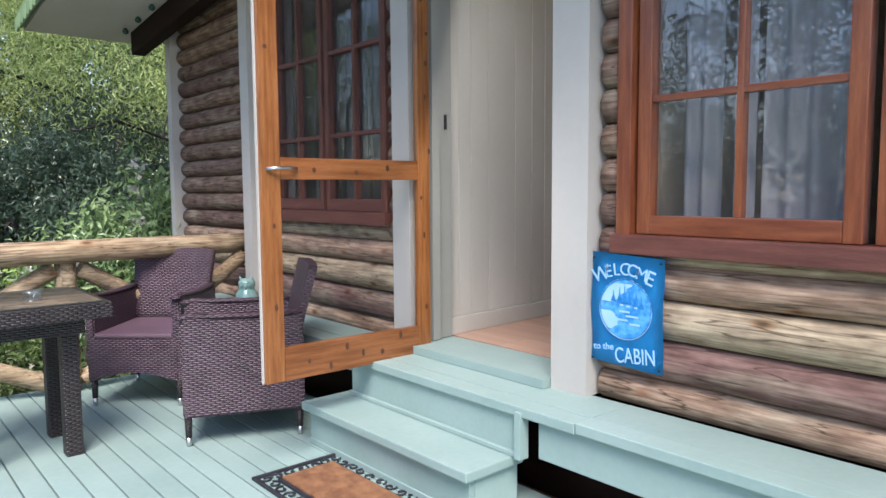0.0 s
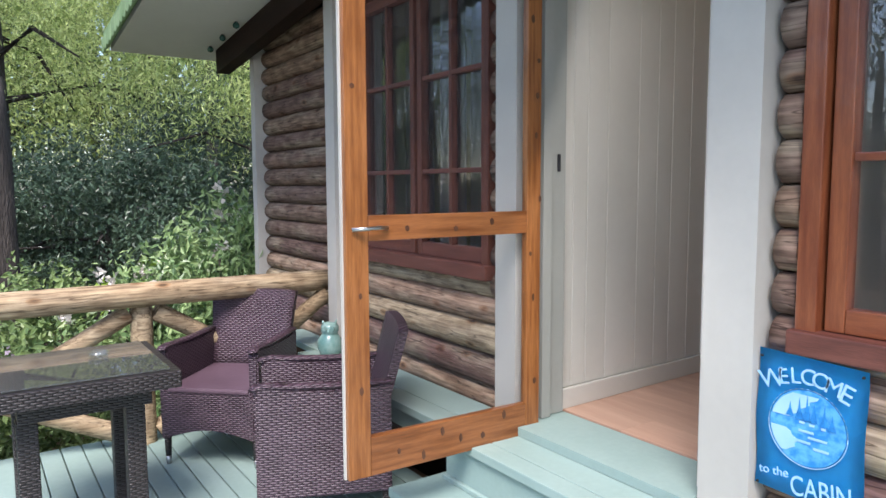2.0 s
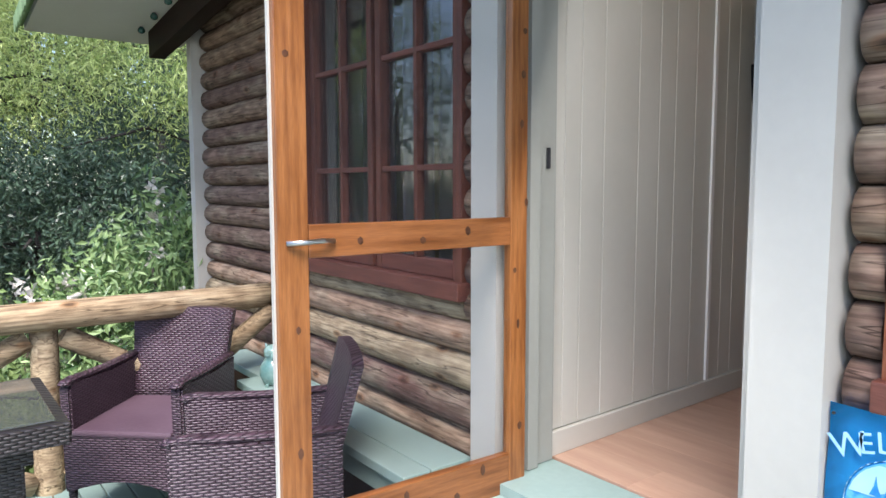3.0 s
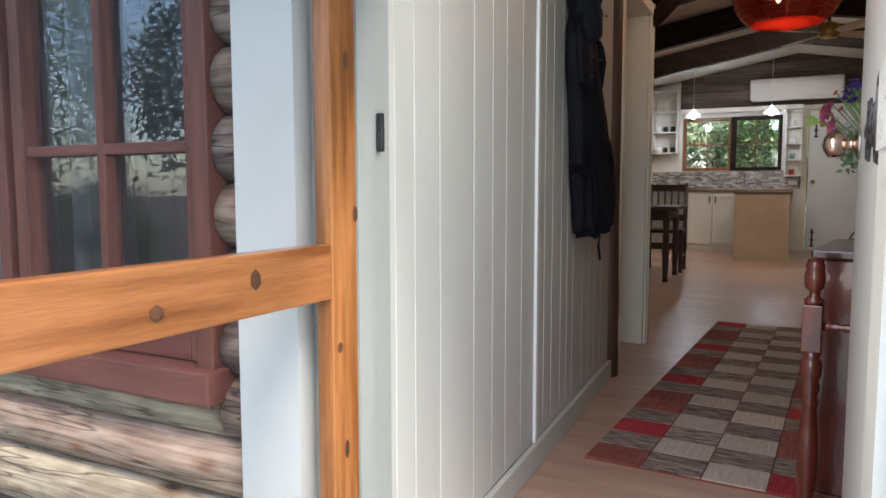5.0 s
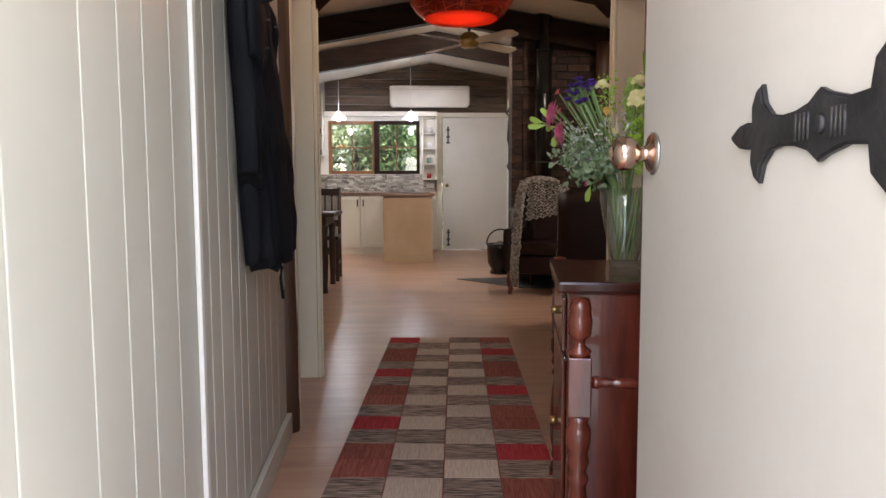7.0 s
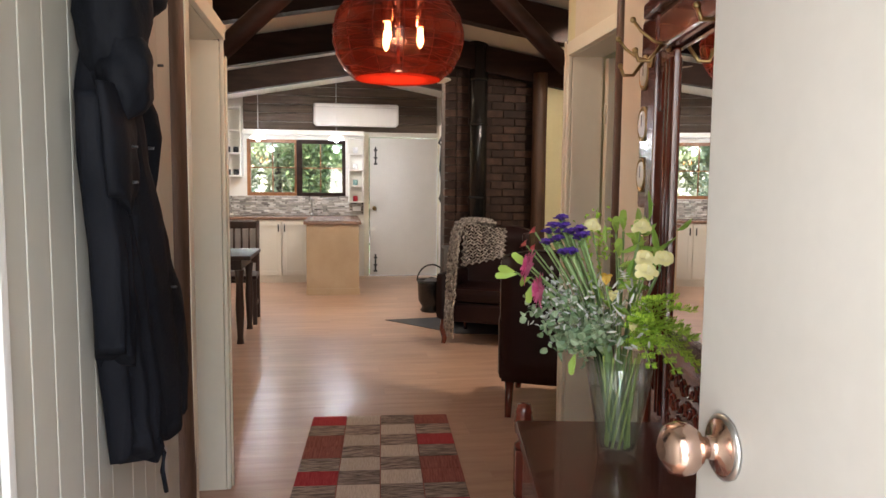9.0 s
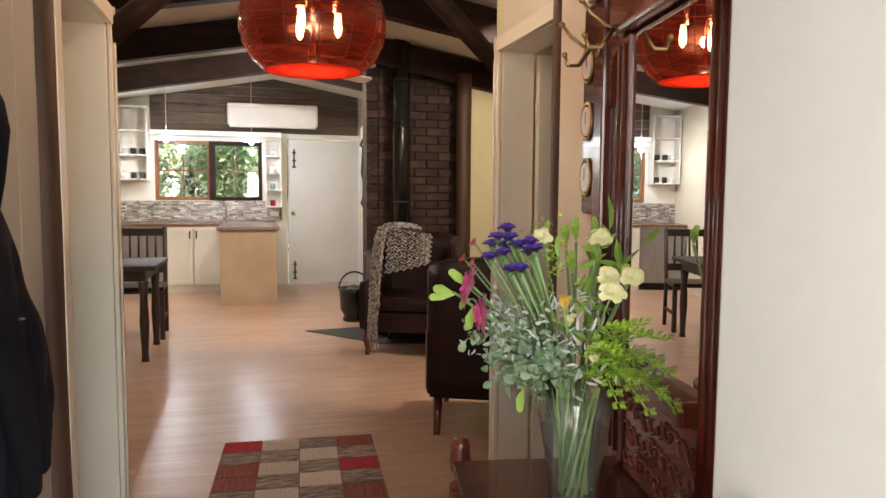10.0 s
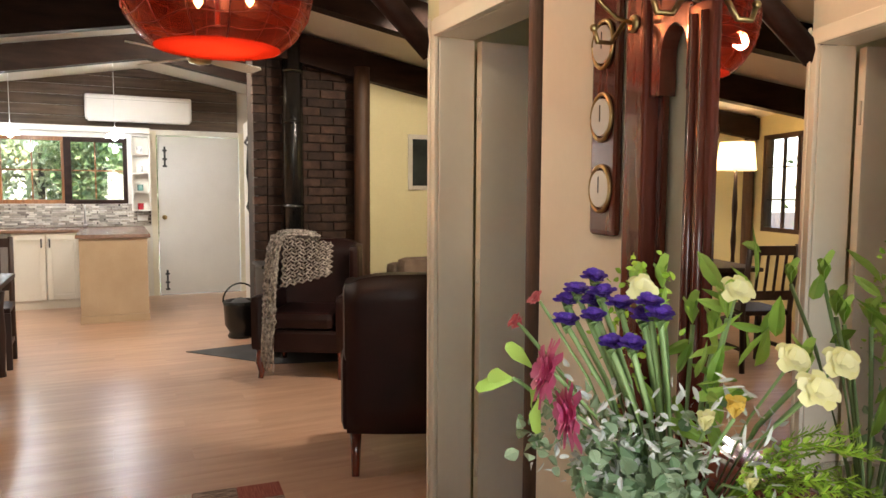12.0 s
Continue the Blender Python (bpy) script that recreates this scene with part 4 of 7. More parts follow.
wall("fly_screen_2", [(1.685, 1.687, 3.06, 4.17, 0.60, 1.92)], FLYWIRE)

# enamel sign
sign = thing("welcome_sign", "sky blue enamel welcome sign hung on the log wall", "sign", (1.586, 1.636, 0.095), -90)
sb2 = bmesh.new()
g = []
for k in range(9):
    row = []
    for i in range(7):
        u, v = i / 6 - 0.5, k / 8
        row.append(sb2.verts.new((u * 0.285, 0.006 * math.sin(v * 9) * (0.4 + abs(u)), v * 0.385 - 0.012 * u)))
    g.append(row)
for k in range(8):
    for i in range(6):
        sb2.faces.new((g[k][i], g[k][i + 1], g[k + 1][i + 1], g[k + 1][i])).smooth = True
bmesh.ops.solidify(sb2, geom=sb2.faces[:], thickness=-0.0015)
part("plate", sb2, BLUE, sign, "sky blue bent tin plate")
UP = pose(0, -0.012, 0, 90, 0, 0)


def arc_text(word, size, cx, cz, radius, spread, name):
    n = len(word)
    for i, ch in enumerate(word):
        a = spread * (i / (n - 1) - 0.5)
        s = size * (1.18 if i in (0, n - 1) else 1.0)
        m = UP @ pose(cx + radius * math.sin(a), cz + radius * math.cos(a) - radius, 0, 0, 0, -math.degrees(a) * 0.6)
        part(name, text_mesh(ch, s), SIGN_WHITE, sign, m=m)


arc_text("WELCOME", 0.06, 0, 0.318, 0.172, 1.1, "letter")
part("word", text_mesh("to the", 0.034), SIGN_WHITE, sign, m=UP @ pose(-0.082, 0.05, 0, 0, 0, 6))
part("word", text_mesh("CABIN", 0.066), SIGN_WHITE, sign, m=UP @ pose(0.046, 0.02, 0, 0, 0, 5) @ Matrix.Diagonal((0.82, 1.15, 1, 1)))
disc = L([(0.1, 0), (0.1, 0.002)], 40)
part("picture_disc", disc, PALE_BLUE, sign, "round lake picture in pale blues", m=pose(0, -0.006, 0.20, 90, 0, 0))
part("disc_ring", T([(0.104 * math.cos(i * math.pi / 20), -0.008, 0.20 + 0.104 * math.sin(i * math.pi / 20)) for i in range(41)], 0.0012, 5), SIGN_WHITE, sign)


def on_disc(name, z_low, z_high, x_right, wave, mat_):
    """A pale area of the picture: the disc between two heights, from its rim as far as x_right."""
    edge = [(-math.sqrt(max(0.0, 0.097 ** 2 - (z - 0.2) ** 2)), z) for z in (z_low + (z_high - z_low) * k / 8 for k in range(9))]
    back = [(x_right(k / 8) + wave * math.sin(k * 2.3), z_high + (z_low - z_high) * k / 8) for k in range(9)]
    return part(name, slab(bmesh.new(), edge + [(max(x, -0.09), z) for x, z in back], -0.0096, -0.0086), mat_, sign)


on_disc("pale_sky", 0.222, 0.288, lambda k: 0.03 - 0.075 * k, 0.006, SIGN_WHITE)
on_disc("pale_lake", 0.128, 0.19, lambda k: -0.055 + 0.03 * math.sin(3.0 * k), 0.004, SIGN_WHITE)
DEEP_BLUE = M("deep_blue_print", (0.01, 0.17, 0.5), (0.03, 0.3, 0.72), 60, rough=0.35, bump=0.0, dark=0.1)
for x, z, h in ((-0.045, 0.225, 0.04), (-0.02, 0.222, 0.058), (0.0, 0.22, 0.07), (0.018, 0.22, 0.05), (0.045, 0.215, 0.055), (0.065, 0.21, 0.042)):
    part("fir_tree", slab(bmesh.new(), [(x - 0.011, z), (x + 0.011, z), (x + 0.003, z + h * 0.5), (x, z + h), (x - 0.003, z + h * 0.5)], -0.0106, -0.0098), DEEP_BLUE, sign)
for x, z, w_ in ((-0.012, 0.214, 0.014), (0.014, 0.212, 0.014), (0.044, 0.21, 0.012), (0.0, 0.192, 0.04), (0.03, 0.178, 0.05), (-0.01, 0.163, 0.045), (0.04, 0.152, 0.04)):
    part("picture_detail", B(x - w_ / 2, x + w_ / 2, -0.0104, -0.0096, z - 0.003, z + 0.0035), SIGN_WHITE, sign)
for x, z in ((-0.132, 0.012), (0.132, 0.01), (-0.132, 0.37), (0.132, 0.365)):
    part("nail", R((x, -0.004, z), (x, -0.008, z), 0.004, 0.003, 8), IRON, sign)

FESTOON = M("dark_teal_bulb_glass", (0.015, 0.06, 0.05), (0.04, 0.12, 0.1), 12, rough=0.2, bump=0.0, dark=0.1)
for i, yy in enumerate((6.05, 5.75, 5.45)):
    bl = thing("festoon_bulb", "small teal festoon light bulb under the eave", "light bulb", (1.36, yy, eave_z(yy, 1.93) - 0.022), group="festoon bulbs")
    part("bulb", L([(0.004, -0.022), (0.02, -0.014), (0.024, 0.0), (0.018, 0.014), (0.01, 0.02)], 12), FESTOON, bl)
    part("cap", R((0, 0, 0.016), (0, 0, 0.026), 0.012, 0.012, 8), IRON, bl)


# ---- entry hall ----
fd = thing("front_door", "white painted front door standing open with black strap hinge", "door", (1.752, 1.978, 0), -1.65)
part("leaf", B(0.0, 0.837, -0.04, 0.0, 0.012, 2.02, 0.003), DOOR_WHITE, fd)
for s, y0 in ((1, 0.0), (-1, -0.04)):
    kn = part("knob", L([(0.034, 0), (0.035, 0.004), (0.030, 0.008), (0.014, 0.012), (0.012, 0.026), (0.02, 0.032), (0.028, 0.042), (0.03, 0.054), (0.026, 0.066), (0.012, 0.074)], 24), COPPER, fd, "polished copper knob", m=pose(0.775, y0, 1.02, -90 * s, 0, 0))
part("rose", L([(0.037, 0.0), (0.037, 0.003), (0.033, 0.006)], 24), CHROME, fd, "dark chrome backplate", m=pose(0.775, 0.0005, 1.02, -90, 0, 0))
# fleur-de-lis strap
half = [(0.007, 0.06), (0.034, 0.064), (0.053, 0.047), (0.075, 0.058), (0.103, 0.069), (0.135, 0.066), (0.155, 0.05), (0.16, 0.024), (0.19, 0.022), (0.222, 0.03), (0.236, 0.036), (0.255, 0.024),
        (0.28, 0.018), (0.305, 0.0165), (0.328, 0.02), (0.345, 0.035), (0.352, 0.056), (0.362, 0.05), (0.372, 0.032), (0.37, 0.014), (0.385, 0.016), (0.405, 0.013), (0.42, 0.005)]
half = [(x * 1.05, z) for x, z in half]
outline = half + [(0.446, 0.0)] + [(x, -z) for x, z in reversed(half)]
outline = [(0.004, 0.05)] + outline + [(0.004, -0.05)]
st = slab(bmesh.new(), outline, 0.001, 0.009)
bmesh.ops.bevel(st, geom=[e for e in st.edges if abs(e.verts[0].co.y - 0.009) < 1e-5 and abs(e.verts[1].co.y - 0.009) < 1e-5], offset=0.003, segments=2, affect="EDGES")
for i in range(4):
    for k in (0.262 + i * 0.008, 0.2 + i * 0.007):
        rod(st, (k, 0.009, -0.014), (k, 0.009, 0.014), 0.0022, 0.0022, 6)
rod(st, (0.24, 0.008, 0), (0.24, 0.014, 0), 0.011, 0.008, 12)
rod(st, (0.07, 0.008, 0.045), (0.07, 0.013, 0.045), 0.009, 0.006, 10)
rod(st, (0.07, 0.008, -0.045), (0.07, 0.013, -0.045), 0.009, 0.006, 10)
part("strap_hinge", st, IRON, fd, "black wrought iron fleur strap", m=pose(0, 0, 1.022))
hp = B(1.628, 1.74, 1.9905, 1.994, 0.968, 1.072, 0.001)
for k in (0.985, 1.007, 1.03, 1.053):
    kx = 1.675 + 0.02 * math.sin(k * 90)
    rod(hp, (kx, 1.994, k), (kx, 1.9955, k), 0.0062, 0.0055, 10)
    box(hp, kx - 0.005, kx + 0.005, 1.9955, 1.9962, k - 0.0009, k + 0.0009)
single("hinge_plate", hp, DOOR_WHITE, "white painted hinge plate with slotted screws on the door jamb", "hinge")
single("door_latch_keep", B(-0.004, 0.006, -0.012, 0.0, -0.034, 0.034, 0.003), IRON, "dark metal strike plate on the door jamb", "latch", (1.745, 2.752, 1.02))

# runner rug of woven squares
RED_W = M("red_wool", (0.4, 0.018, 0.028), (0.6, 0.05, 0.056), 6, (2, 30, 1), 0.95, 0.4, 120, rnd=0.1, dark=0.4)
RUST_W = M("rust_wool", (0.25, 0.055, 0.04), (0.44, 0.13, 0.09), 6, (2, 30, 1), 0.95, 0.4, 120, rnd=0.15, dark=0.4)
BEIGE_W = M("beige_wool", (0.56, 0.44, 0.35), (0.8, 0.66, 0.54), 6, (3, 40, 1), 0.95, 0.4, 120, rnd=0.12, dark=0.4)
BROWN_W = M("streaked_brown_wool", (0.1, 0.066, 0.052), (0.56, 0.42, 0.34), 5, (40, 3, 1), 0.95, 0.4, 120, rnd=0.15, dark=0.4, contrast=(0.38, 0.62))
rug = thing("runner_rug", "red brown and beige checked wool runner rug on the floor", "rug", (2.918, 1.938, 0.0), -3.5)
part("backing", B(0, 2.79, 0, 0.756, 0.0005, 0.005), RUST_W, rug)
CELL, ROW = 0.189, 0.155
cells = {m_: mesh_of(B(0.002, ROW - 0.002, 0.002, CELL - 0.002, 0.005, 0.011, 0.002), "square", m_) for m_ in (RED_W, RUST_W, BEIGE_W, BROWN_W)}
for r in range(18):
    for c in range(4):
        if c in (1, 2):
            m_ = BEIGE_W if (r + c) % 2 else BROWN_W
        else:
            m_ = (RUST_W, BROWN_W, RED_W, BROWN_W, RUST_W)[(r + (2 if c == 0 else 0)) % 5]
        o = new("square", cells[m_])
        o.parent = rug
        o.location = (r * ROW, c * CELL, 0)

# hall stand, against the askew wall
hs = thing("hall_stand", "carved dark mahogany hall stand with mirror and brass hooks", "hall stand", (2.74, 1.672, 0), RW)
TURNED = [(0.021, 0.0), (0.024, 0.02), (0.015, 0.035), (0.022, 0.05), (0.018, 0.07), (0.024, 0.1), (0.027, 0.16), (0.024, 0.24), (0.017, 0.32), (0.023, 0.335), (0.016, 0.35), (0.024, 0.37), (0.019, 0.39), (0.026, 0.41), (0.026, 0.44), (0.019, 0.455), (0.026, 0.47)]
body = part("cabinet_body", B(0.15, 0.62, 0.02, 0.365, 0.03, 0.715, 0.004), MAHOGANY, hs)
part("table_top", B(0.125, 0.645, 0.0, 0.39, 0.717, 0.745, 0.007), MAHOGANY_X, hs, "polished dark table top")
part("plinth", B(0.14, 0.63, 0.02, 0.375, 0.0, 0.03, 0.004), MAHOGANY, hs)
part("drawer", B(0.17, 0.60, 0.366, 0.376, 0.57, 0.70, 0.004), MAHOGANY, hs)
part("cupboard_door", B(0.17, 0.60, 0.366, 0.376, 0.06, 0.55, 0.004), MAHOGANY, hs)
for z in (0.635, 0.33):
    part("pull", R((0.385, 0.377, z), (0.385, 0.395, z), 0.012, 0.009, 10), BRASS, hs, "small brass pull")
for u in (-0.055, 0.80):
    p = part("umbrella_post", L([(r, z) for r, z in TURNED], 16), MAHOGANY, hs, m=pose(u, 0.352, 0.02))
    b = bmesh.new()
    box(b, u - 0.024, u + 0.024, 0.328, 0.376, 0.49, 0.615, 0.003)
    part("post_block", b, MAHOGANY, p)
    part("finial", L([(0.022, 0.0), (0.025, 0.012), (0.012, 0.022), (0.012, 0.035), (0.024, 0.045), (0.026, 0.075), (0.022, 0.095), (0.024, 0.1), (0.018, 0.12), (0.003, 0.124)], 16), MAHOGANY, p, m=pose(u, 0.352, 0.615))
    part("post_foot", B(u - 0.028, u + 0.028, 0.324, 0.38, 0.0, 0.022, 0.004), MAHOGANY, p)
    arm = bmesh.new()
    pts = [(0.0, 0.012), (0.012, 0.014), (0.02, 0.009), (0.03, 0.013), (0.04, 0.008), (0.05, 0.012), (0.06, 0.011), (0.14, 0.014), (0.22, 0.011), (0.235, 0.013), (0.245, 0.008), (0.26, 0.013), (0.272, 0.011)]
    lathe(arm, [(r, z) for z, r in pts], 14)
    part("spindle_rail", arm, MAHOGANY, hs, m=pose(u, 0.327, 0.56, 90, 0, 0))
# upright back
for u0, u1 in ((0.018, 0.074), (0.765, 0.83)):
    part("outer_stile", B(u0, u1, 0.004, 0.045, 0, 1.74, 0.006), MAHOGANY, hs)
for u0, v1 in ((0.177, 0.058), (0.567, 0.06)):
    part("mirror_stile", B(u0, u0 + 0.062, 0.004, v1, 0.76, 1.62, 0.006), MAHOGANY, hs)
    for du in (0.018, 0.044):
        part("reeding", R((u0 + du, v1, 0.78), (u0 + du, v1, 1.60), 0.007, 0.007, 10), MAHOGANY, hs)
part("mirror_glass", B(0.241, 0.565, 0.045, 0.052, 0.985, 1.615), MIRROR, hs, "clear bevelled mirror")
part("back_board", B(0.225, 0.59, 0.003, 0.04, 0.745, 1.66), MAHOGANY, hs)
part("mirror_head", B(0.175, 0.632, 0.004, 0.08, 1.621, 1.70, 0.008), MAHOGANY, hs)
part("mirror_foot", B(0.241, 0.565, 0.041, 0.085, 0.94, 0.984, 0.008), MAHOGANY, hs)
cv = B(0.241, 0.565, 0.041, 0.052, 0.75, 0.938, 0.004)
for i in range(10):
    for j in range(3):
        cx, cz = 0.262 + i * 0.031, 0.79 + j * 0.05
        pts = []
        for k in range(9):
            a = i * 1.1 + j * 2 + k * 0.6
            r = 0.021 * (1 - k / 12)
            pts.append((cx + r * math.cos(a), 0.054, cz + r * math.sin(a)))
        tube(cv, pts, 0.0045, 5, 0.002)
part("carved_panel", cv, MAHOGANY, hs, "leaf-carved panel")
# side bays: a shaped fret with an arched head
for u0, u1 in ((0.076, 0.175), (0.631, 0.763)):
    c_, w_ = (u0 + u1) / 2, (u1 - u0) / 2
    fret = bmesh.new()
    sw = (u1 - u0) * 0.14
    box(fret, u0, u0 + sw, 0.008, 0.02, 0.10, 1.62, 0.003)
    box(fret, u1 - sw, u1, 0.008, 0.02, 0.10, 1.62, 0.003)
    head = [(u0, 1.74), (u0, 1.50), (u0 + 0.03, 1.50)] + [(c_ - (w_ - 0.03) * math.cos(math.pi * i / 10), 1.56 + 0.05 * math.sin(math.pi * i / 10)) for i in range(11)] + [(u1 - 0.03, 1.50), (u1, 1.50), (u1, 1.74)]
    slab(fret, head, 0.006, 0.037)
    box(fret, u0, u1, 0.008, 0.035, 0.70, 0.80, 0.003)
    part("side_fret", fret, MAHOGANY, hs)
part("top_rail", B(-0.04, 0.84, 0.0, 0.06, 1.742, 1.78, 0.006), MAHOGANY, hs)
for i in range(22):
    part("gallery_spindle", L([(0.007, 0), (0.01, 0.012), (0.006, 0.025), (0.011, 0.045), (0.006, 0.068), (0.009, 0.08)], 8), MAHOGANY, hs, m=pose(-0.01 + i * 0.039, 0.03, 1.78))
part("cornice", B(-0.05, 0.85, 0.0, 0.07, 1.862, 1.90, 0.01), MAHOGANY, hs)


def hook(u, z, v):
    b = bmesh.new()
    lathe(b, [(0.016, 0.0), (0.016, 0.004), (0.01, 0.008)], 12, cap=True)
    bmesh.ops.transform(b, verts=b.verts, matrix=pose(u, v, z, -90, 0, 0))
    tube(b, [(u, v, z), (u, v + 0.035, z + 0.008), (u, v + 0.065, z + 0.03), (u, v + 0.085, z + 0.055)], 0.0038, 7)
    tube(b, [(u, v + 0.02, z), (u, v + 0.045, z - 0.035), (u, v + 0.07, z - 0.035), (u, v + 0.078, z - 0.012)], 0.0045, 7)
    for e in ((u, v + 0.085, z + 0.055), (u, v + 0.078, z - 0.012)):
        made = bmesh.ops.create_icosphere(b, subdivisions=2, radius=0.007)["verts"]
        bmesh.ops.translate(b, verts=made, vec=e)
    part("coat_hook", b, BRASS, hs, "aged brass double hook")


for u, v in ((0.80, 0.046), (0.598, 0.062), (0.208, 0.06), (0.046, 0.046)):
    hook(u, 1.63, v)

ws = thing("weather_station", "mahogany wall barometer board with three brass dials", "barometer", (3.685, 1.521, 1.255), RW)
part("board", B(-0.052, 0.052, 0.0, 0.016, 0.0, 0.52, 0.01), MAHOGANY, ws)
DIAL = M("ivory_dial", (0.62, 0.58, 0.5), (0.7, 0.66, 0.58), 6, rough=0.3, dark=0.1)
for z in (0.092, 0.232, 0.373):
    d = part("dial", L([(0.036, 0.0), (0.036, 0.006)], 24), DIAL, ws, "ivory dial face", m=pose(0, 0.017, z, -90, 0, 0))
    part("bezel", T([(0.039 * math.cos(i * math.pi / 14), 0.02, z + 0.045 * math.sin(i * math.pi / 14)) for i in range(29)], 0.0042, 8), BRASS, d, "polished brass bezel")
    part("needle", B(-0.0012, 0.0012, 0.0235, 0.0245, z - 0.008, z + 0.024), IRON, d)

# vase of flowers
vase = thing("glass_vase", "tall clear glass vase half full of water on the hall stand", "vase", (3.18, 1.803, 0.7455))
part("glass", L([(0.036, 0.0), (0.04, 0.004), (0.044, 0.05), (0.057, 0.12), (0.067, 0.18), (0.068, 0.215), (0.0665, 0.215), (0.065, 0.18), (0.055, 0.12), (0.041, 0.05), (0.034, 0.022), (0.002, 0.018)], 32, cap=False), CLEAR, vase)
WATER = pane_mat("vase_water", (0.95, 0.97, 0.92), 0.5, 0.03, (0.5, 0.55, 0.45), base=0.02)
part("water", L([(0.002, 0.02), (0.033, 0.023), (0.04, 0.05), (0.054, 0.12), (0.058, 0.145), (0.002, 0.146)], 28, cap=False), WATER, vase, "slightly cloudy water")
bq = thing("flower_bouquet", "mixed bouquet of purple pink and yellow flowers with greenery", "bouquet", (3.18, 1.803, 0.765))
STEM = leaf_mat("flower_stem", (0.13, 0.25, 0.07), (0.27, 0.4, 0.17), 0.1)
PALE_STEM = leaf_mat("pale_cut_stem", (0.34, 0.48, 0.12), (0.58, 0.68, 0.28), 0.2)
GUM = leaf_mat("grey_gum_leaf", (0.1, 0.19, 0.09), (0.36, 0.46, 0.3), 0.2)
DUSTY = leaf_mat("silver_dusty_leaf", (0.36, 0.4, 0.36), (0.68, 0.7, 0.68), 0.2)
FERN = leaf_mat("lime_fern_leaf", (0.2, 0.4, 0.03), (0.46, 0.68, 0.09), 0.3)
LILYLEAF = leaf_mat("lily_leaf", (0.16, 0.33, 0.04), (0.38, 0.56, 0.12), 0.25)
PURPLE = leaf_mat("purple_petal", (0.07, 0.025, 0.3), (0.2, 0.09, 0.56), 0.2)
PINK = leaf_mat("pink_petal", (0.66, 0.08, 0.26), (0.85, 0.28, 0.48), 0.2)
CORAL = leaf_mat("coral_petal", (0.65, 0.1, 0.13), (0.78, 0.25, 0.25), 0.3)
LEMON = leaf_mat("lemon_petal", (0.84, 0.8, 0.36), (0.9, 0.87, 0.56), 0.2)
GOLD = leaf_mat("golden_petal", (0.75, 0.5, 0.08), (0.8, 0.62, 0.18), 0.3)
MAGENTA = leaf_mat("magenta_petal", (0.5, 0.01, 0.14), (0.62, 0.03, 0.22), 0.3)
O = Vector((3.18, 1.803, 0.765))
fr_ = np.random.default_rng(4)


def stem_to(p, r=0.0022):
    p = Vector(p) - O
    base = Vector((fr_.uniform(-0.02, 0.02), fr_.uniform(-0.02, 0.02), 0.02))
    neck = Vector((p.x * 0.25, p.y * 0.25, 0.2))
    part("stem", T([base, neck, neck.lerp(p, 0.55) + Vector((0, 0, 0.02)), p], r, 6), STEM, bq)
    return p


def petals(p, n, size, width, mat_, spread=0.5, name="flower", up=None):
    """A flower of n petals in rings round its axis."""
    bm = bmesh.new()
    ax = (up or Vector((p.x * 2, p.y * 2 + 0.1, 0.35))).normalized()
    q = ax.to_track_quat("Z", "Y")
    for i in range(n):
        a = i * 2.399
        k = (i + 1) / n
        out = spread * (0.35 + 0.75 * k)
        d = q @ Vector((math.cos(a) * out, math.sin(a) * out, 1.05 - out * 0.9))
        s = q @ Vector((-math.sin(a), math.cos(a), 0))
        d.normalize()
        u = d.cross(s)
        ln = size * (0.6 + 0.45 * k) * fr_.uniform(0.85, 1.1)
        a0 = bm.verts.new(p)
        row = [bm.verts.new(p + d * ln * 0.55 + s * width * e + u * width * 0.35 * abs(e)) for e in (-1, 0, 1)]
        tip = [bm.verts.new(p + d * ln * f + s * width * e - u * ln * 0.12) for e, f in ((-0.7, 0.93), (0, 1.0), (0.7, 0.93))]
        bm.faces.new((a0, row[0], row[1]))
        bm.faces.new((a0, row[1], row[2]))
        for j in (0, 1):
            bm.faces.new((row[j], tip[j], tip[j + 1], row[j + 1]))
    for f in bm.faces:
        f.smooth = True
    part(name, bm, mat_, bq)


for p in ((3.185, 1.932, 1.24), (3.17, 1.935, 1.225), (3.20, 1.945, 1.225), (3.211, 1.95, 1.212), (3.19, 1.93, 1.212), (3.15, 1.925, 1.215), (3.11, 1.92, 1.222), (3.094, 1.92, 1.212), (3.125, 1.915, 1.205), (3.12, 1.933, 1.178), (3.145, 1.94, 1.175), (3.205, 1.955, 1.19), (3.17, 1.945, 1.20)):
    q_ = stem_to(p, 0.0032)
    petals(q_, 26, 0.0185, 0.0058, PURPLE, 0.62, "purple_flower", Vector((-0.3, 0.15, 1.0)))
    petals(q_ - Vector((-0.003, 0.0015, 0.012)), 7, 0.019, 0.005, STEM, 0.3, "calyx", Vector((-0.3, 0.15, 1.0)))
for p, sz in (((2.973, 1.848, 1.162), 0.019), ((2.974, 1.816, 1.184), 0.017), ((3.009, 1.834, 1.182), 0.017), ((3.111, 1.797, 1.232), 0.018), ((3.177, 1.873, 1.23), 0.017)):
    q_ = stem_to(p, 0.0016)
    petals(q_, 15, sz * 1.12, 0.008, LEMON, 0.95, "yellow_carnation", Vector((-0.75, 0.3, 0.55)))
    petals(q_ + Vector((0.008, -0.003, -0.01)), 5, 0.016, 0.005, LILYLEAF, 0.25, "calyx", Vector((-0.75, 0.3, 0.55)))
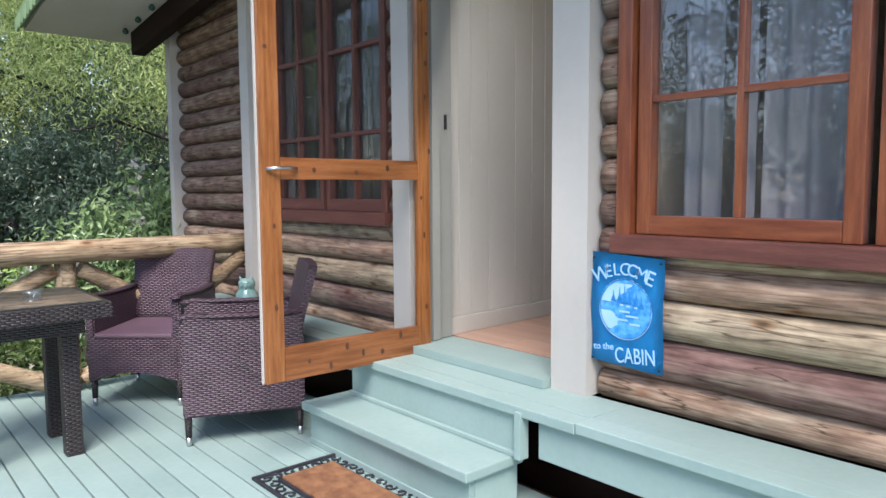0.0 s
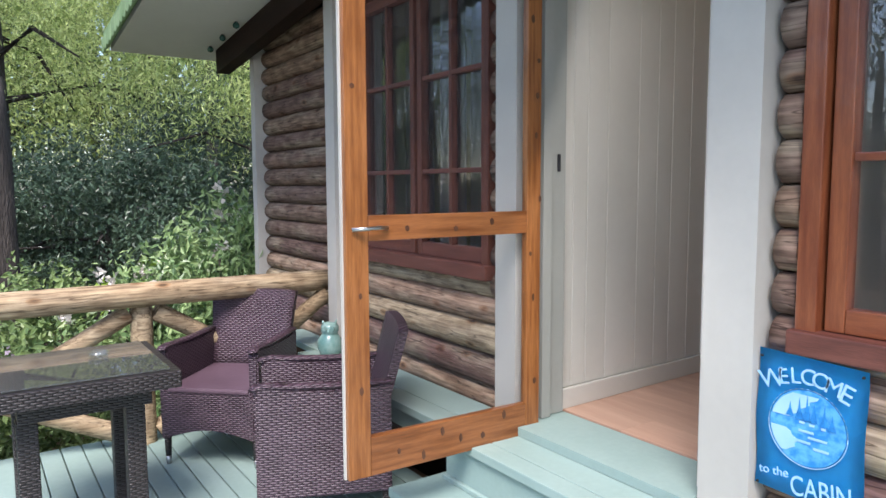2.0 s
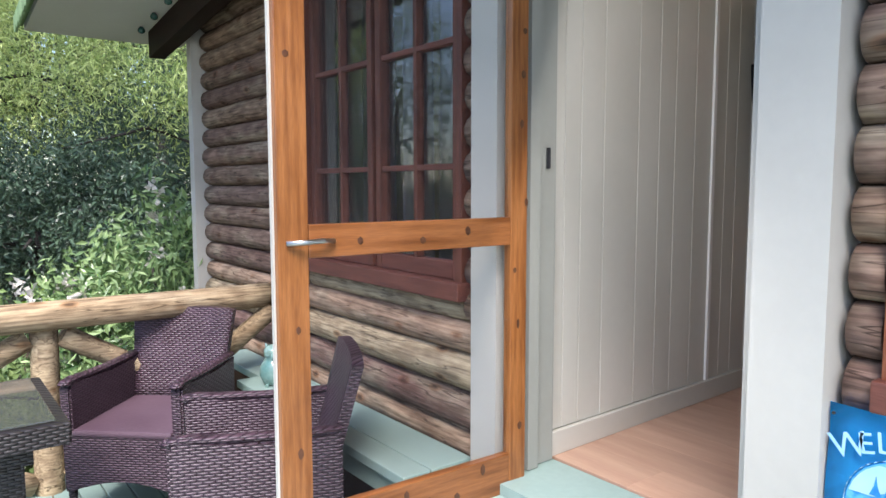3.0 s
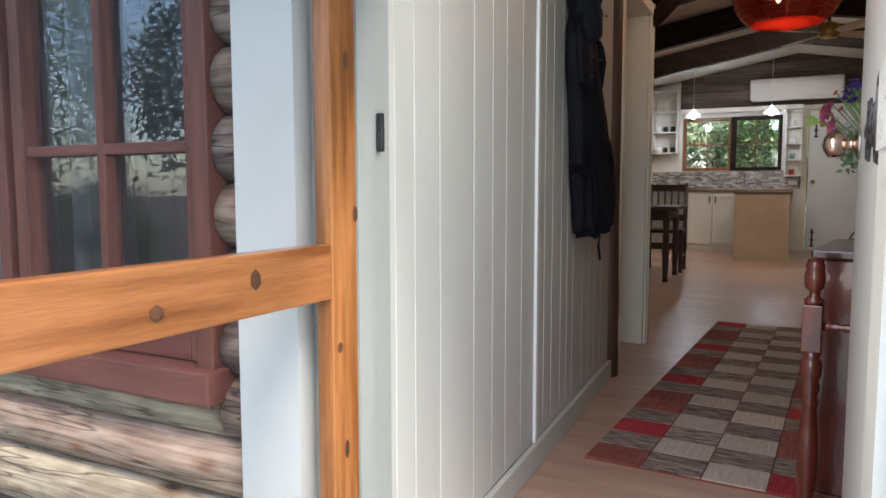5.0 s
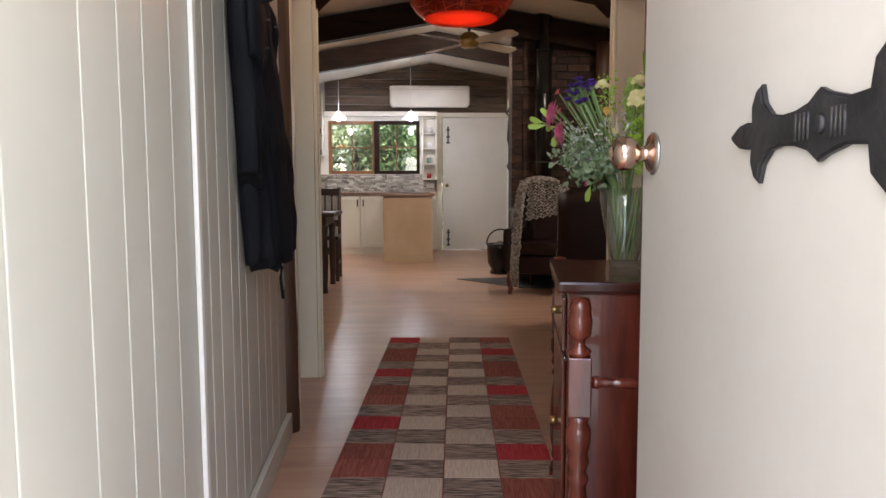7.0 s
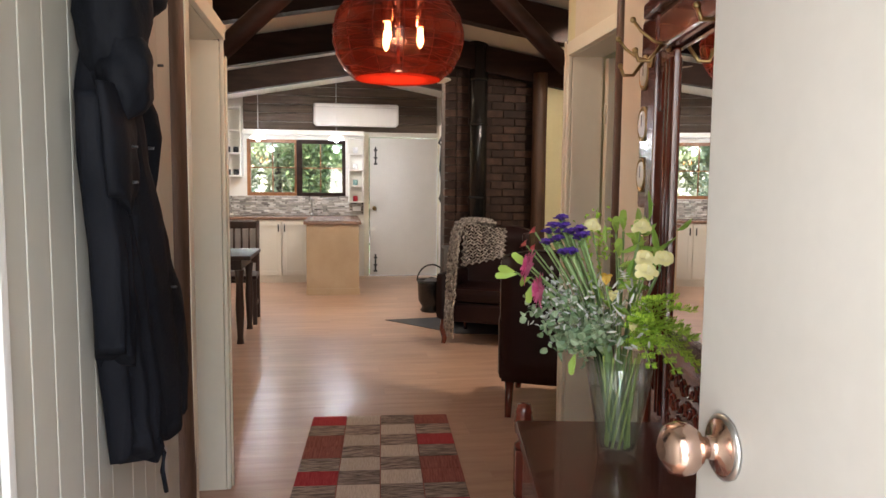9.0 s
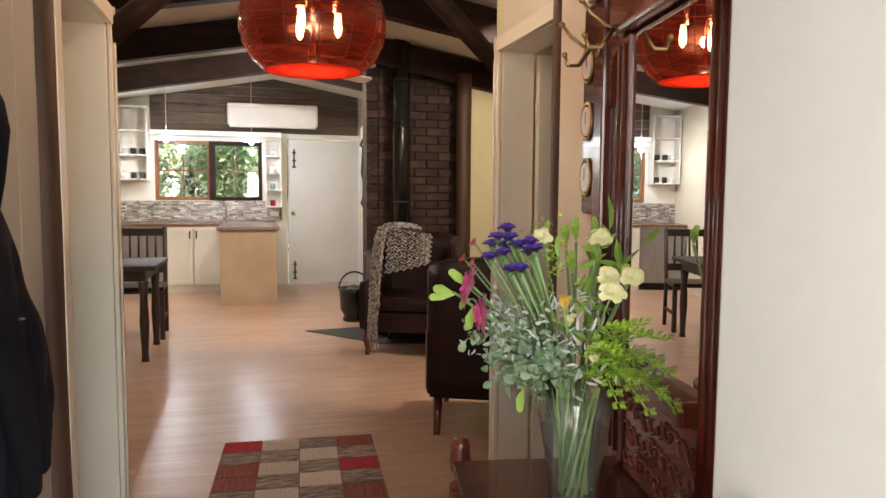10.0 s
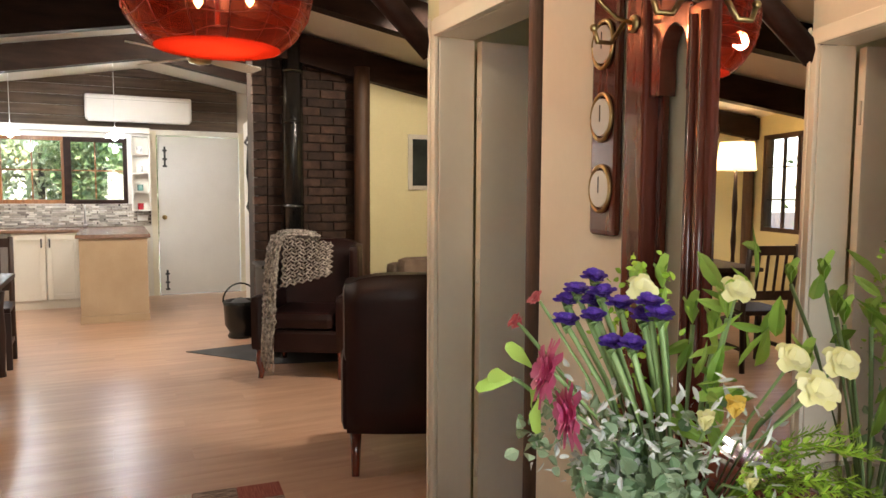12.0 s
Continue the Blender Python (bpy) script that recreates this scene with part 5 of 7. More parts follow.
for p in ((3.012, 1.905, 1.133), (3.054, 1.833, 1.035), (3.09, 1.86, 1.09)):
    petals(stem_to(p, 0.0018), 9, 0.024, 0.008, GOLD if p[2] > 1.1 else LEMON, 0.25, "yellow_bud", Vector((-0.1, 0, 1)))
q_ = stem_to((3.162, 2.0, 1.15))
petals(q_, 40, 0.04, 0.0075, PINK, 0.9, "pink_gerbera", Vector((0.35, 0.8, 0.25)))
petals(stem_to((3.152, 1.978, 1.105)), 40, 0.042, 0.0075, PINK, 0.9, "pink_gerbera", Vector((0.35, 0.85, 0.0)))
for p in ((3.30, 1.955, 1.172), (3.23, 1.975, 1.215), (3.26, 1.985, 1.185)):
    petals(stem_to(p, 0.0018), 14, 0.015, 0.006, CORAL, 0.6, "coral_carnation")
petals(stem_to((3.2, 1.897, 0.972), 0.0018), 14, 0.015, 0.006, MAGENTA, 0.5, "magenta_bud", Vector((-0.3, 0.8, 0.2)))
for p in ((3.313, 1.764, 1.205), (3.252, 1.773, 1.215), (3.209, 1.762, 1.175), (3.12, 1.80, 1.20), (3.16, 1.775, 1.17), (3.02, 1.80, 1.16), (3.23, 1.79, 1.16)):
    petals(stem_to(p, 0.003), 4, 0.042, 0.009, LILYLEAF, 0.12, "lily_bud", Vector((0.1, 0.05, 1)))
for p, d in (((3.211, 2.02, 1.135), (-0.1, 1.0, 0.25)), ((3.22, 2.01, 1.13), (0.3, 1.0, -0.1)), ((3.20, 1.99, 1.125), (-0.5, 1.0, -0.3)), ((3.212, 1.985, 1.11), (0, 0.25, -1.0)), ((3.215, 1.99, 1.14), (0.2, 0.6, 0.6)), ((3.19, 1.895, 0.97), (0, 0.3, -1.0))):
    petals(stem_to(p, 0.0018), 1, 0.045, 0.0085, LILYLEAF, 0.1, "broad_leaf", Vector(d))


def spray(name, centre, radii, n, ln, wd, mat_, clumps=12, droop=0.0):
    pts = cloud(fr_, n, Vector(centre) - O, radii, clumps, 0.3)
    ob = new(name, leaf_mesh(name, pts, ln, wd, mat_, fr_, droop, 0.2, True))
    ob.parent = bq


spray("gum_leaves", (3.16, 1.875, 1.035), (0.075, 0.075, 0.06), 260, 0.019, 0.015, GUM, 18)
spray("silver_leaves", (3.18, 1.92, 1.075), (0.075, 0.07, 0.055), 220, 0.013, 0.006, DUSTY, 14)
spray("silver_leaves", (3.07, 1.85, 1.06), (0.06, 0.05, 0.08), 110, 0.02, 0.0045, DUSTY, 18, -0.6)
spray("lily_leaves", (3.13, 1.80, 1.13), (0.07, 0.05, 0.10), 38, 0.055, 0.015, LILYLEAF, 14, -0.8)
spray("wax_blossom", (3.20, 1.86, 1.17), (0.06, 0.04, 0.08), 160, 0.010, 0.006, FERN, 20)
spray("gum_leaves", (3.2, 1.93, 1.06), (0.06, 0.06, 0.05), 120, 0.018, 0.014, GUM, 10)
for k in range(14):
    a = fr_.uniform(-0.6, 0.9)
    b0 = Vector((3.10, 1.82, 1.0)) - O
    e0 = b0 + Vector((-0.19 * fr_.uniform(0.6, 1), 0.06 * a - 0.02, fr_.uniform(-0.01, 0.12)))
    pts = [b0.lerp(e0, i / 7) + Vector((0, 0, 0.03 * math.sin(math.pi * i / 7))) for i in range(8)]
    bm = T(pts, 0.0012, 5)
    for i in range(2, 8):
        for s in (-1, 1):
            d = (e0 - b0).normalized()
            sd_ = d.cross(Vector((0, 0, 1))).normalized() * s
            tip = pts[i] + (d * 0.6 + sd_).normalized() * 0.03 * (1.15 - i / 9)
            for j in range(3):
                c0 = pts[i].lerp(tip, 0.25 + j * 0.25)
                for s2 in (-1, 1):
                    w0 = c0 + (d * 0.8 + Vector((0, 0, 0.7 * s2))) * 0.009
                    v0, v1, v2 = bm.verts.new(c0), bm.verts.new(c0.lerp(w0, 0.6) + sd_ * 0.004), bm.verts.new(w0)
                    bm.faces.new((v0, v1, v2))
            tube(bm, [pts[i], tip], 0.001, 4)
    part("fern_frond", bm, FERN, bq)
for k in range(11):
    a = k * 0.57
    part("stem", R((0.024 * math.cos(a), 0.024 * math.sin(a), 0.005), (0.042 * math.cos(a + 1.3), 0.042 * math.sin(a + 1.3), 0.2), 0.003, 0.0024, 6), PALE_STEM, bq)

# pendant lamp
LX, LY, LZ = 4.55, 2.15, 1.718
pl = thing("pendant_lamp", "large red wire-wrapped globe pendant lamp with glowing bulbs", "pendant lamp", (LX, LY, LZ))
RED_SHADE = pane_mat("red_resin_shade", (0.58, 0.23, 0.17), 0.6, 0.12, (0.22, 0.035, 0.02), 0.15)
RED_BASE = cloth_thin("red_frosted_base", (0.5, 0.1, 0.06), 0.7, 0.3)
prof = [(0.165, 0.0), (0.205, 0.035), (0.236, 0.085), (0.249, 0.14), (0.249, 0.18), (0.236, 0.235), (0.2, 0.29), (0.15, 0.325), (0.13, 0.335)]
part("shade", L(prof, 48, cap=False), RED_SHADE, pl, "translucent dark red shade")
part("base_disc", L([(0.002, -0.004), (0.1, -0.002), (0.163, 0.001), (0.163, 0.003), (0.002, 0.0)], 40, cap=False), RED_BASE, pl, "frosted red lower disc")
WIRE = M("dark_copper_wire", (0.12, 0.02, 0.012), (0.22, 0.05, 0.03), 20, rough=0.4, metal=0.6)
for i in range(14):
    a = i * 2 * math.pi / 14
    part("rib", T([(r * 1.003 * math.cos(a), r * 1.003 * math.sin(a), z) for r, z in prof], 0.0016, 4), WIRE, pl)
for i in range(12):
    z0 = 0.02 + i * 0.026
    pts = []
    for k in range(49):
        z = min(0.33, max(0.004, z0 + 0.012 * math.sin(k * 0.26 + i) + 0.006 * math.sin(k * 0.9 + i * 2)))
        for (r0, za), (r1, zb) in zip(prof, prof[1:]):
            if za <= z <= zb:
                r = (r0 + (r1 - r0) * (z - za) / (zb - za)) * 1.004
        pts.append((r * math.cos(2 * math.pi * k / 48), r * math.sin(2 * math.pi * k / 48), z))
    part("wire_ring", T(pts, 0.0011, 4), WIRE, pl, "thin wire wound round the shade")
for i in range(3):
    a = i * 2.094 + 0.5
    x, y = 0.085 * math.cos(a), 0.085 * math.sin(a)
    so = part("socket", R((x, y, 0.20), (x, y, 0.33), 0.019, 0.019, 10), COPPER, pl)
    part("bulb", L([(0.003, 0.0), (0.011, 0.012), (0.014, 0.03), (0.012, 0.05), (0.01, 0.075)], 12), glow("warm_filament", (1.0, 0.6, 0.24), 7), so, "glowing amber bulb", m=pose(x, y, 0.122))
for a in (0.0, 2.094, 4.189):
    part("top_spoke", R((0, 0, 0.335), (0.13 * math.cos(a), 0.13 * math.sin(a), 0.335), 0.003, 0.003, 6), COPPER, pl)
part("centre_rod", R((0, 0, 0.06), (0, 0, 0.36), 0.008, 0.008, 8), COPPER, pl)
part("cord", R((0, 0, 0.355), (0, 0, 1.17), 0.004, 0.004, 6), IRON, pl)

for ob in (copy_thing(pl, pose(8.0, 3.88, 1.69)),):
    tagged(ob, "red wire-wrapped globe pendant lamp over the dining table", "pendant lamp")

# coat and umbrella on the left wall
coat = thing("raincoat", "long black oilskin raincoat hanging from a wall hook", "coat", (3.2, 2.83, 0.775))
CO = Vector((3.2, 2.83, 0.775))


def hang(rows, depth, folds, seed, n=56, steps=46, back=0.0):
    """Hanging cloth: rows of (z, left x, right x, middle y), with pleats that open towards the hem."""
    bm = bmesh.new()
    loops = []
    for i in range(steps + 1):
        k = i / steps
        z = rows[0][0] + (rows[-1][0] - rows[0][0]) * k
        for r0, r1 in zip(rows, rows[1:]):
            if r1[0] - 1e-6 <= z <= r0[0] + 1e-6:
                m_ = (r0[0] - z) / (r0[0] - r1[0])
                m_ = m_ * m_ * (3 - 2 * m_) * 0.5 + m_ * 0.5
                xl, xr, ym = (r0[j] + (r1[j] - r0[j]) * m_ for j in (1, 2, 3))
        loop = []
        for j in range(n):
            a = 2 * math.pi * j / n
            s = 0.5 - 0.5 * math.cos(a)
            front = max(0.0, math.sin(a))
            w = noise.noise(Vector((s * 5 + seed, z * 2.2, 0.5))) * 0.6
            ple = abs(math.sin(math.pi * (folds * s + w + 0.35 * math.sin(z * 5 + seed)))) ** 0.7
            crease = noise.noise(Vector((s * 4 + z * 7, z * 9, seed)))
            d = depth * (front ** 0.6) * (0.55 + 0.45 * ple * (0.35 + 0.65 * k)) + 0.007 * crease * front
            b_ = -back * max(0.0, -math.sin(a)) ** 0.6
            hem = (0.02 * math.sin(2 * math.pi * folds * s * 0.5 + seed)) * (1 if i == steps else 0)
            loop.append(bm.verts.new(Vector((xl + (xr - xl) * s + 0.006 * crease, min(ym - d - b_, 2.836), z + hem)) - CO))
        loops.append(loop)
    for a, b in zip(loops, loops[1:]):
        for j in range(n):
            bm.faces.new((a[j], a[(j + 1) % n], b[(j + 1) % n], b[j])).smooth = True
    bm.faces.new(loops[0])
    bm.faces.new(list(reversed(loops[-1])))
    bmesh.ops.recalc_face_normals(bm, faces=bm.faces)
    return bm


part("body", hang([(1.60, 3.16, 3.24, 2.82), (1.47, 3.12, 3.26, 2.825), (1.36, 3.13, 3.30, 2.83), (1.18, 3.175, 3.34, 2.83), (1.0, 3.19, 3.38, 2.83), (0.84, 3.235, 3.41, 2.83), (0.745, 3.255, 3.42, 2.83)], 0.085, 3.6, 0.3), COAT, coat)
part("sleeve", hang([(1.50, 3.12, 3.22, 2.78), (1.36, 3.15, 3.30, 2.78), (1.18, 3.24, 3.48, 2.785), (0.95, 3.34, 3.655, 2.79), (0.86, 3.37, 3.675, 2.79), (0.76, 3.40, 3.61, 2.79)], 0.055, 1.7, 4.1, 40, 40, 0.03), COAT, coat)
part("sleeve", hang([(1.46, 3.06, 3.14, 2.79), (1.34, 3.075, 3.17, 2.79), (1.15, 3.13, 3.20, 2.795), (0.98, 3.15, 3.22, 2.80)], 0.045, 1.3, 7.7, 32, 30, 0.025), COAT, coat)
part("storm_flap", hang([(1.475, 3.05, 3.19, 2.765), (1.40, 3.04, 3.20, 2.755), (1.30, 3.07, 3.22, 2.76), (1.27, 3.10, 3.18, 2.765)], 0.022, 0.8, 2.2, 32, 16, 0.01), COAT, coat, "loose shoulder flap")
for c, rad, sd in (((3.17, 2.77, 1.62), (0.085, 0.055, 0.15), 1.0), ((3.26, 2.765, 1.69), (0.10, 0.055, 0.075), 5.0), ((3.15, 2.75, 1.50), (0.06, 0.045, 0.085), 9.0)):
    hd = bmesh.new()
    got = bmesh.ops.create_icosphere(hd, subdivisions=4, radius=1.0)["verts"]
    for v in got:
        n_ = v.co.copy()
        f_ = 1 + 0.22 * noise.noise(n_ * 1.6 + Vector((sd, 0, 0))) + 0.10 * abs(noise.noise(n_ * 3.4 + Vector((0, sd, 0))))
        v.co = Vector(c) + Vector((n_.x * rad[0], n_.y * rad[1], n_.z * rad[2])) * f_ - CO
    for q in hd.faces:
        q.smooth = True
    part("hood_fold", hd, COAT, coat, "crumpled hood")
for x, y, z in ((3.17, 2.70, 1.52), (3.085, 2.725, 1.37), (3.17, 2.72, 1.372), (3.12, 2.735, 1.31), (3.30, 2.715, 1.10)):
    part("snap_button", R((x - 3.2, y - 2.83, z - 0.775), (x - 3.2, y - 2.84, z - 0.775), 0.0028, 0.0024, 8), IRON, coat, "small dark snap")
part("drawcord", T([(0.13, -0.075, 0.0), (0.15, -0.08, -0.04), (0.13, -0.08, -0.07), (0.16, -0.08, -0.13)], 0.005, 6), COAT, coat)
hk = thing("wall_hook", "brass wall hook holding the raincoat", "hook", (3.2, 2.845, 1.70))
part("plate", B(-0.02, 0.02, -0.006, 0.0, -0.04, 0.04, 0.003), BRASS, hk)
part("prong", T([(0, -0.006, 0.0), (0, -0.05, -0.01), (0, -0.075, 0.02)], 0.006, 8), BRASS, hk)
um = thing("umbrella", "folded black umbrella with brown strap hanging on the wall", "umbrella", (3.45, 2.80, 1.35))
part("canopy", L([(0.012, -0.12), (0.03, -0.03), (0.042, 0.06), (0.034, 0.11), (0.02, 0.14), (0.012, 0.15)], 7), COAT, um)
part("shaft", R((0, 0, 0.14), (0, 0, 0.45), 0.009, 0.009, 8), POST_WOOD, um, "brown wooden shaft")
part("ferrule", R((0, 0, 0.145), (0, 0, 0.165), 0.015, 0.015, 10), CHROME, um)

# ---- living room ----
wall("wall_living_right", [(8.46, 8.56, -1.5, 0.43, -0.01, 2.6)], YELLOW, "pale yellow wall beside the chimney")
struct("post_chimney", R((8.36, 0.475, 0), (8.36, 0.475, 2.40), 0.07, 0.07, 12, 10, 0.05), POST_WOOD, "round dark log post beside the bricks")
flue = thing("stove_flue", "glossy black wood stove flue pipe", "flue", (8.43, 1.055, 0))
part("pipe", R((0, 0, 0.75), (0, 0, 2.75), 0.085, 0.085, 24), BLACK_METAL, flue)
for z in (1.2, 1.9, 2.32):
    part("pipe_joint", R((0, 0, z), (0, 0, z + 0.03), 0.09, 0.09, 24), BLACK_METAL, flue)
part("stove_body", B(-0.24, 0.17, -0.3, 0.3, 0.08, 0.72, 0.02), IRON, flue, "black cast iron stove")
part("stove_top", B(-0.26, 0.18, -0.32, 0.32, 0.722, 0.75, 0.01), IRON, flue)
hb_ = bmesh.new()
outl = [(8.75, 0.45), (8.75, 1.32), (8.66, 1.92), (7.95, 1.33), (7.75, 0.45)]
lo = [hb_.verts.new((x, y, 0.0005)) for x, y in outl]
hi = [hb_.verts.new((x, y, 0.006)) for x, y in outl]
hb_.faces.new(hi)
for i in range(5):
    hb_.faces.new((lo[i], lo[(i + 1) % 5], hi[(i + 1) % 5], hi[i]))
bmesh.ops.recalc_face_normals(hb_, faces=hb_.faces)
struct("hearth", hb_, SLATE, "dark grey slate hearth set on the floor")


def armchair(at, turn, label):
    """Faces +y in its own frame."""
    th = thing("leather_armchair", label, "armchair", at, turn, group="leather armchairs")
    part("seat_base", B(-0.30, 0.30, -0.28, 0.33, 0.19, 0.36, 0.03), LEATHER, th)
    part("seat_cushion", B(-0.245, 0.245, -0.2, 0.35, 0.362, 0.48, 0.045), LEATHER, th)
    part("backrest", bent_panel(0.66, 0.76, 0.11, -0.03, -0.10, round_top=0.05), LEATHER, th, m=pose(0, -0.34, 0.21))
    for s in (-1, 1):
        part("arm", B(min(s * 0.25, s * 0.36), max(s * 0.25, s * 0.36), -0.28, 0.34, 0.2, 0.6, 0.045), LEATHER, th)
        part("wing", B(min(s * 0.27, s * 0.345), max(s * 0.27, s * 0.345), -0.34, -0.1, 0.55, 0.93, 0.04), LEATHER, th)
        part("front_leg", T([(s * 0.29, 0.29, 0.2), (s * 0.30, 0.31, 0.12), (s * 0.285, 0.30, 0.05), (s * 0.29, 0.32, 0.0)], 0.034, 10, 0.018), MAHOGANY, th)
        part("rear_leg", T([(s * 0.29, -0.25, 0.2), (s * 0.29, -0.27, 0.1), (s * 0.29, -0.31, 0.0)], 0.028, 8, 0.018), MAHOGANY, th)
    return th


armchair((5.82, 1.046, 0), -110, "high-backed oxblood leather armchair with turned legs")
armchair((7.72, 1.10, 0), 62, "oxblood leather wing armchair draped with a knitted throw")
# knitted throw over the second chair: a hanging net of loops and fringe
KNIT = M("grey_beige_knit", (0.10, 0.085, 0.08), (0.62, 0.56, 0.5), 45, rough=0.95, bump=0.5, fine=150, dark=0.3)
throw = thing("knitted_throw", "chunky grey and beige knitted throw draped over the armchair", "throw", (7.62, 1.37, 0.0))
tb = bmesh.new()
tr_ = random.Random(6)


def drape(u, v):
    """u across the throw, v down its length, over the chair's arm and back corner."""
    if v < 0.42:
        x, y, z = -0.02 + 0.22 * (u - 0.5), -0.30 + 0.62 * v, 1.035 - 0.25 * (v - 0.32) ** 2 + 0.02 * math.sin(9 * u)
    else:
        k = (v - 0.42) / 0.58
        x, y, z = -0.10 + 0.24 * (u - 0.5) - 0.10 * k, -0.02 + 0.13 * k ** 0.4, 1.03 - 0.62 * k
    return Vector((x, y + 0.02 * math.sin(12 * u + 5 * v), z))


for i in range(17):
    tube(tb, [drape(i / 16, 0.02 + 0.98 * k / 24) + Vector((0.012 * (-1) ** k, 0.006 * (-1) ** (k + i), 0)) for k in range(25)], 0.0085, 5)
for k in range(24):
    tube(tb, [drape(i / 12, 0.03 + 0.96 * k / 23) + Vector((0, 0, 0.009 * (-1) ** i)) for i in range(13)], 0.0075, 5)


def front_fold(u, v):
    """The wide fold over the chair's front side."""
    return Vector((-0.17 - 0.05 * v + 0.015 * math.sin(9 * u), -0.02 - 0.34 * u + 0.03 * v, 1.02 - (0.34 - 0.12 * u) * v - 0.05 * u))


for i in range(13):
    tube(tb, [front_fold(i / 12, k / 12) + Vector((0.006 * (-1) ** k, 0.012 * (-1) ** (k + i), 0)) for k in range(13)], 0.0085, 5)
for k in range(13):
    tube(tb, [front_fold(i / 12, k / 12) + Vector((0, 0, 0.009 * (-1) ** i)) for i in range(13)], 0.0075, 5)
part("net", tb, KNIT, throw)
fb = bmesh.new()
for i in range(17):
    s = drape(i / 16, 1.0)
    ln = tr_.uniform(0.2, 0.34)
    tube(fb, [s, s + Vector((tr_.uniform(-0.01, 0.01), 0.01, -ln * 0.5)), s + Vector((tr_.uniform(-0.02, 0.02), 0.01, -ln))], 0.008, 5, 0.006)
part("fringe", fb, KNIT, throw)

sc = thing("coal_scuttle", "black metal fireside coal bucket with hoop handle", "bucket", (9.12, 1.40, 0))
part("bucket", L([(0.11, 0.0), (0.12, 0.02), (0.10, 0.05), (0.14, 0.12), (0.15, 0.30), (0.158, 0.34), (0.15, 0.34), (0.14, 0.3), (0.13, 0.12), (0.003, 0.08)], 22), BLACK_METAL, sc)
part("handle", T([(0, 0.155 * math.cos(i * math.pi / 12), 0.33 + 0.17 * math.sin(i * math.pi / 12)) for i in range(13)], 0.008, 8), BLACK_METAL, sc)
part("coal", L([(0.13, 0.28), (0.1, 0.32), (0.04, 0.36), (0.002, 0.37)], 9), SLATE, sc)

sofa = thing("sofa", "brown fabric sofa with cushions against the yellow wall", "sofa", (7.95, -0.55, 0), 90)
SOFA = M("taupe_upholstery", (0.16, 0.11, 0.08), (0.26, 0.19, 0.14), 8, rough=0.9, bump=0.3, fine=150)
part("base", B(-0.8, 0.8, -0.38, 0.42, 0.08, 0.42, 0.04), SOFA, sofa)
part("backrest", B(-0.8, 0.8, -0.46, -0.25, 0.3, 0.72, 0.06), SOFA, sofa)
part("cushion", B(0.35, 0.78, -0.26, -0.06, 0.43, 0.78, 0.07), SOFA, sofa)
for s in (-1, 1):
    part("arm", B(min(s * 0.78, s * 0.95), max(s * 0.78, s * 0.95), -0.44, 0.42, 0.08, 0.6, 0.05), SOFA, sofa)
pic = thing("framed_picture", "small dark landscape picture in a silver wooden frame", "picture", (8.455, -0.16, 1.36))
part("picture", B(-0.008, -0.002, -0.14, 0.13, 0.04, 0.46), M("dark_print", (0.008, 0.012, 0.014), (0.06, 0.075, 0.07), 4, rough=0.3), pic, "dark misty print")
for y0, y1, z0, z1 in ((-0.18, -0.14, 0, 0.5), (0.13, 0.17, 0, 0.5), (-0.14, 0.13, 0, 0.04), (-0.14, 0.13, 0.46, 0.5)):
    part("frame", B(-0.022, -0.002, y0, y1, z0, z1, 0.004), DIAL, pic)

od = thing("stable_door", "white boarded door folded open beside the chimney with black latch", "door", (9.15, 1.27, 0), -4)
part("leaf", B(0, 0.78, -0.04, 0.0, 0.01, 2.02, 0.003), WHITE, od)
part("post", B(-0.06, -0.004, -0.07, 0.02, 0, 2.45, 0.004), WHITE, od)
part("latch", T([(-0.03, 0.024, 1.15), (-0.03, 0.05, 1.2), (-0.03, 0.03, 1.3), (-0.03, 0.045, 1.5), (-0.03, 0.03, 1.75), (-0.03, 0.06, 1.78), (-0.03, 0.03, 1.84)], 0.013, 8), IRON, od, "black iron latch")
part("latch_plate", B(-0.05, -0.005, 0.021, 0.035, 1.68, 1.84, 0.004), IRON, od)

fan = thing("ceiling_fan", "dark ceiling fan with four blades on a drop rod", "ceiling fan", (7.6, 1.87, 2.22))
part("motor", L([(0.02, -0.03), (0.07, -0.02), (0.09, 0.02), (0.085, 0.07), (0.05, 0.1), (0.02, 0.11)], 24), BRASS, fan)
part("drop_rod", R((0, 0, 0.1), (0, 0, 0.6), 0.013, 0.013, 10), IRON, fan)
for i in range(4):
    bl_ = bmesh.new()
    slab(bl_, [(0.1, -0.03), (0.18, -0.055), (0.52, -0.065), (0.56, -0.04), (0.56, 0.04), (0.52, 0.065), (0.18, 0.055), (0.1, 0.03)], -0.004, 0.004)
    part("blade", bl_, CEIL, fan, m=pose(0, 0, 0.015, 0, 0, 38 + 90 * i) @ pose(0, 0, 0, 78, 0, 0))

# dining corner
CHAIR_WOOD = M("dark_dining_wood", (0.02, 0.009, 0.006), (0.05, 0.02, 0.013), 3, (6, 6, 1), 0.5, 0.1, 30, dark=0.3)
dt = thing("dining_table", "dark polished wooden dining table", "table", (8.06, 3.75, 0))
part("tabletop", B(-0.39, 0.39, -0.66, 0.66, 0.705, 0.74, 0.008), CHAIR_WOOD, dt)
part("apron", B(-0.33, 0.33, -0.58, 0.58, 0.62, 0.704, 0.004), CHAIR_WOOD, dt)
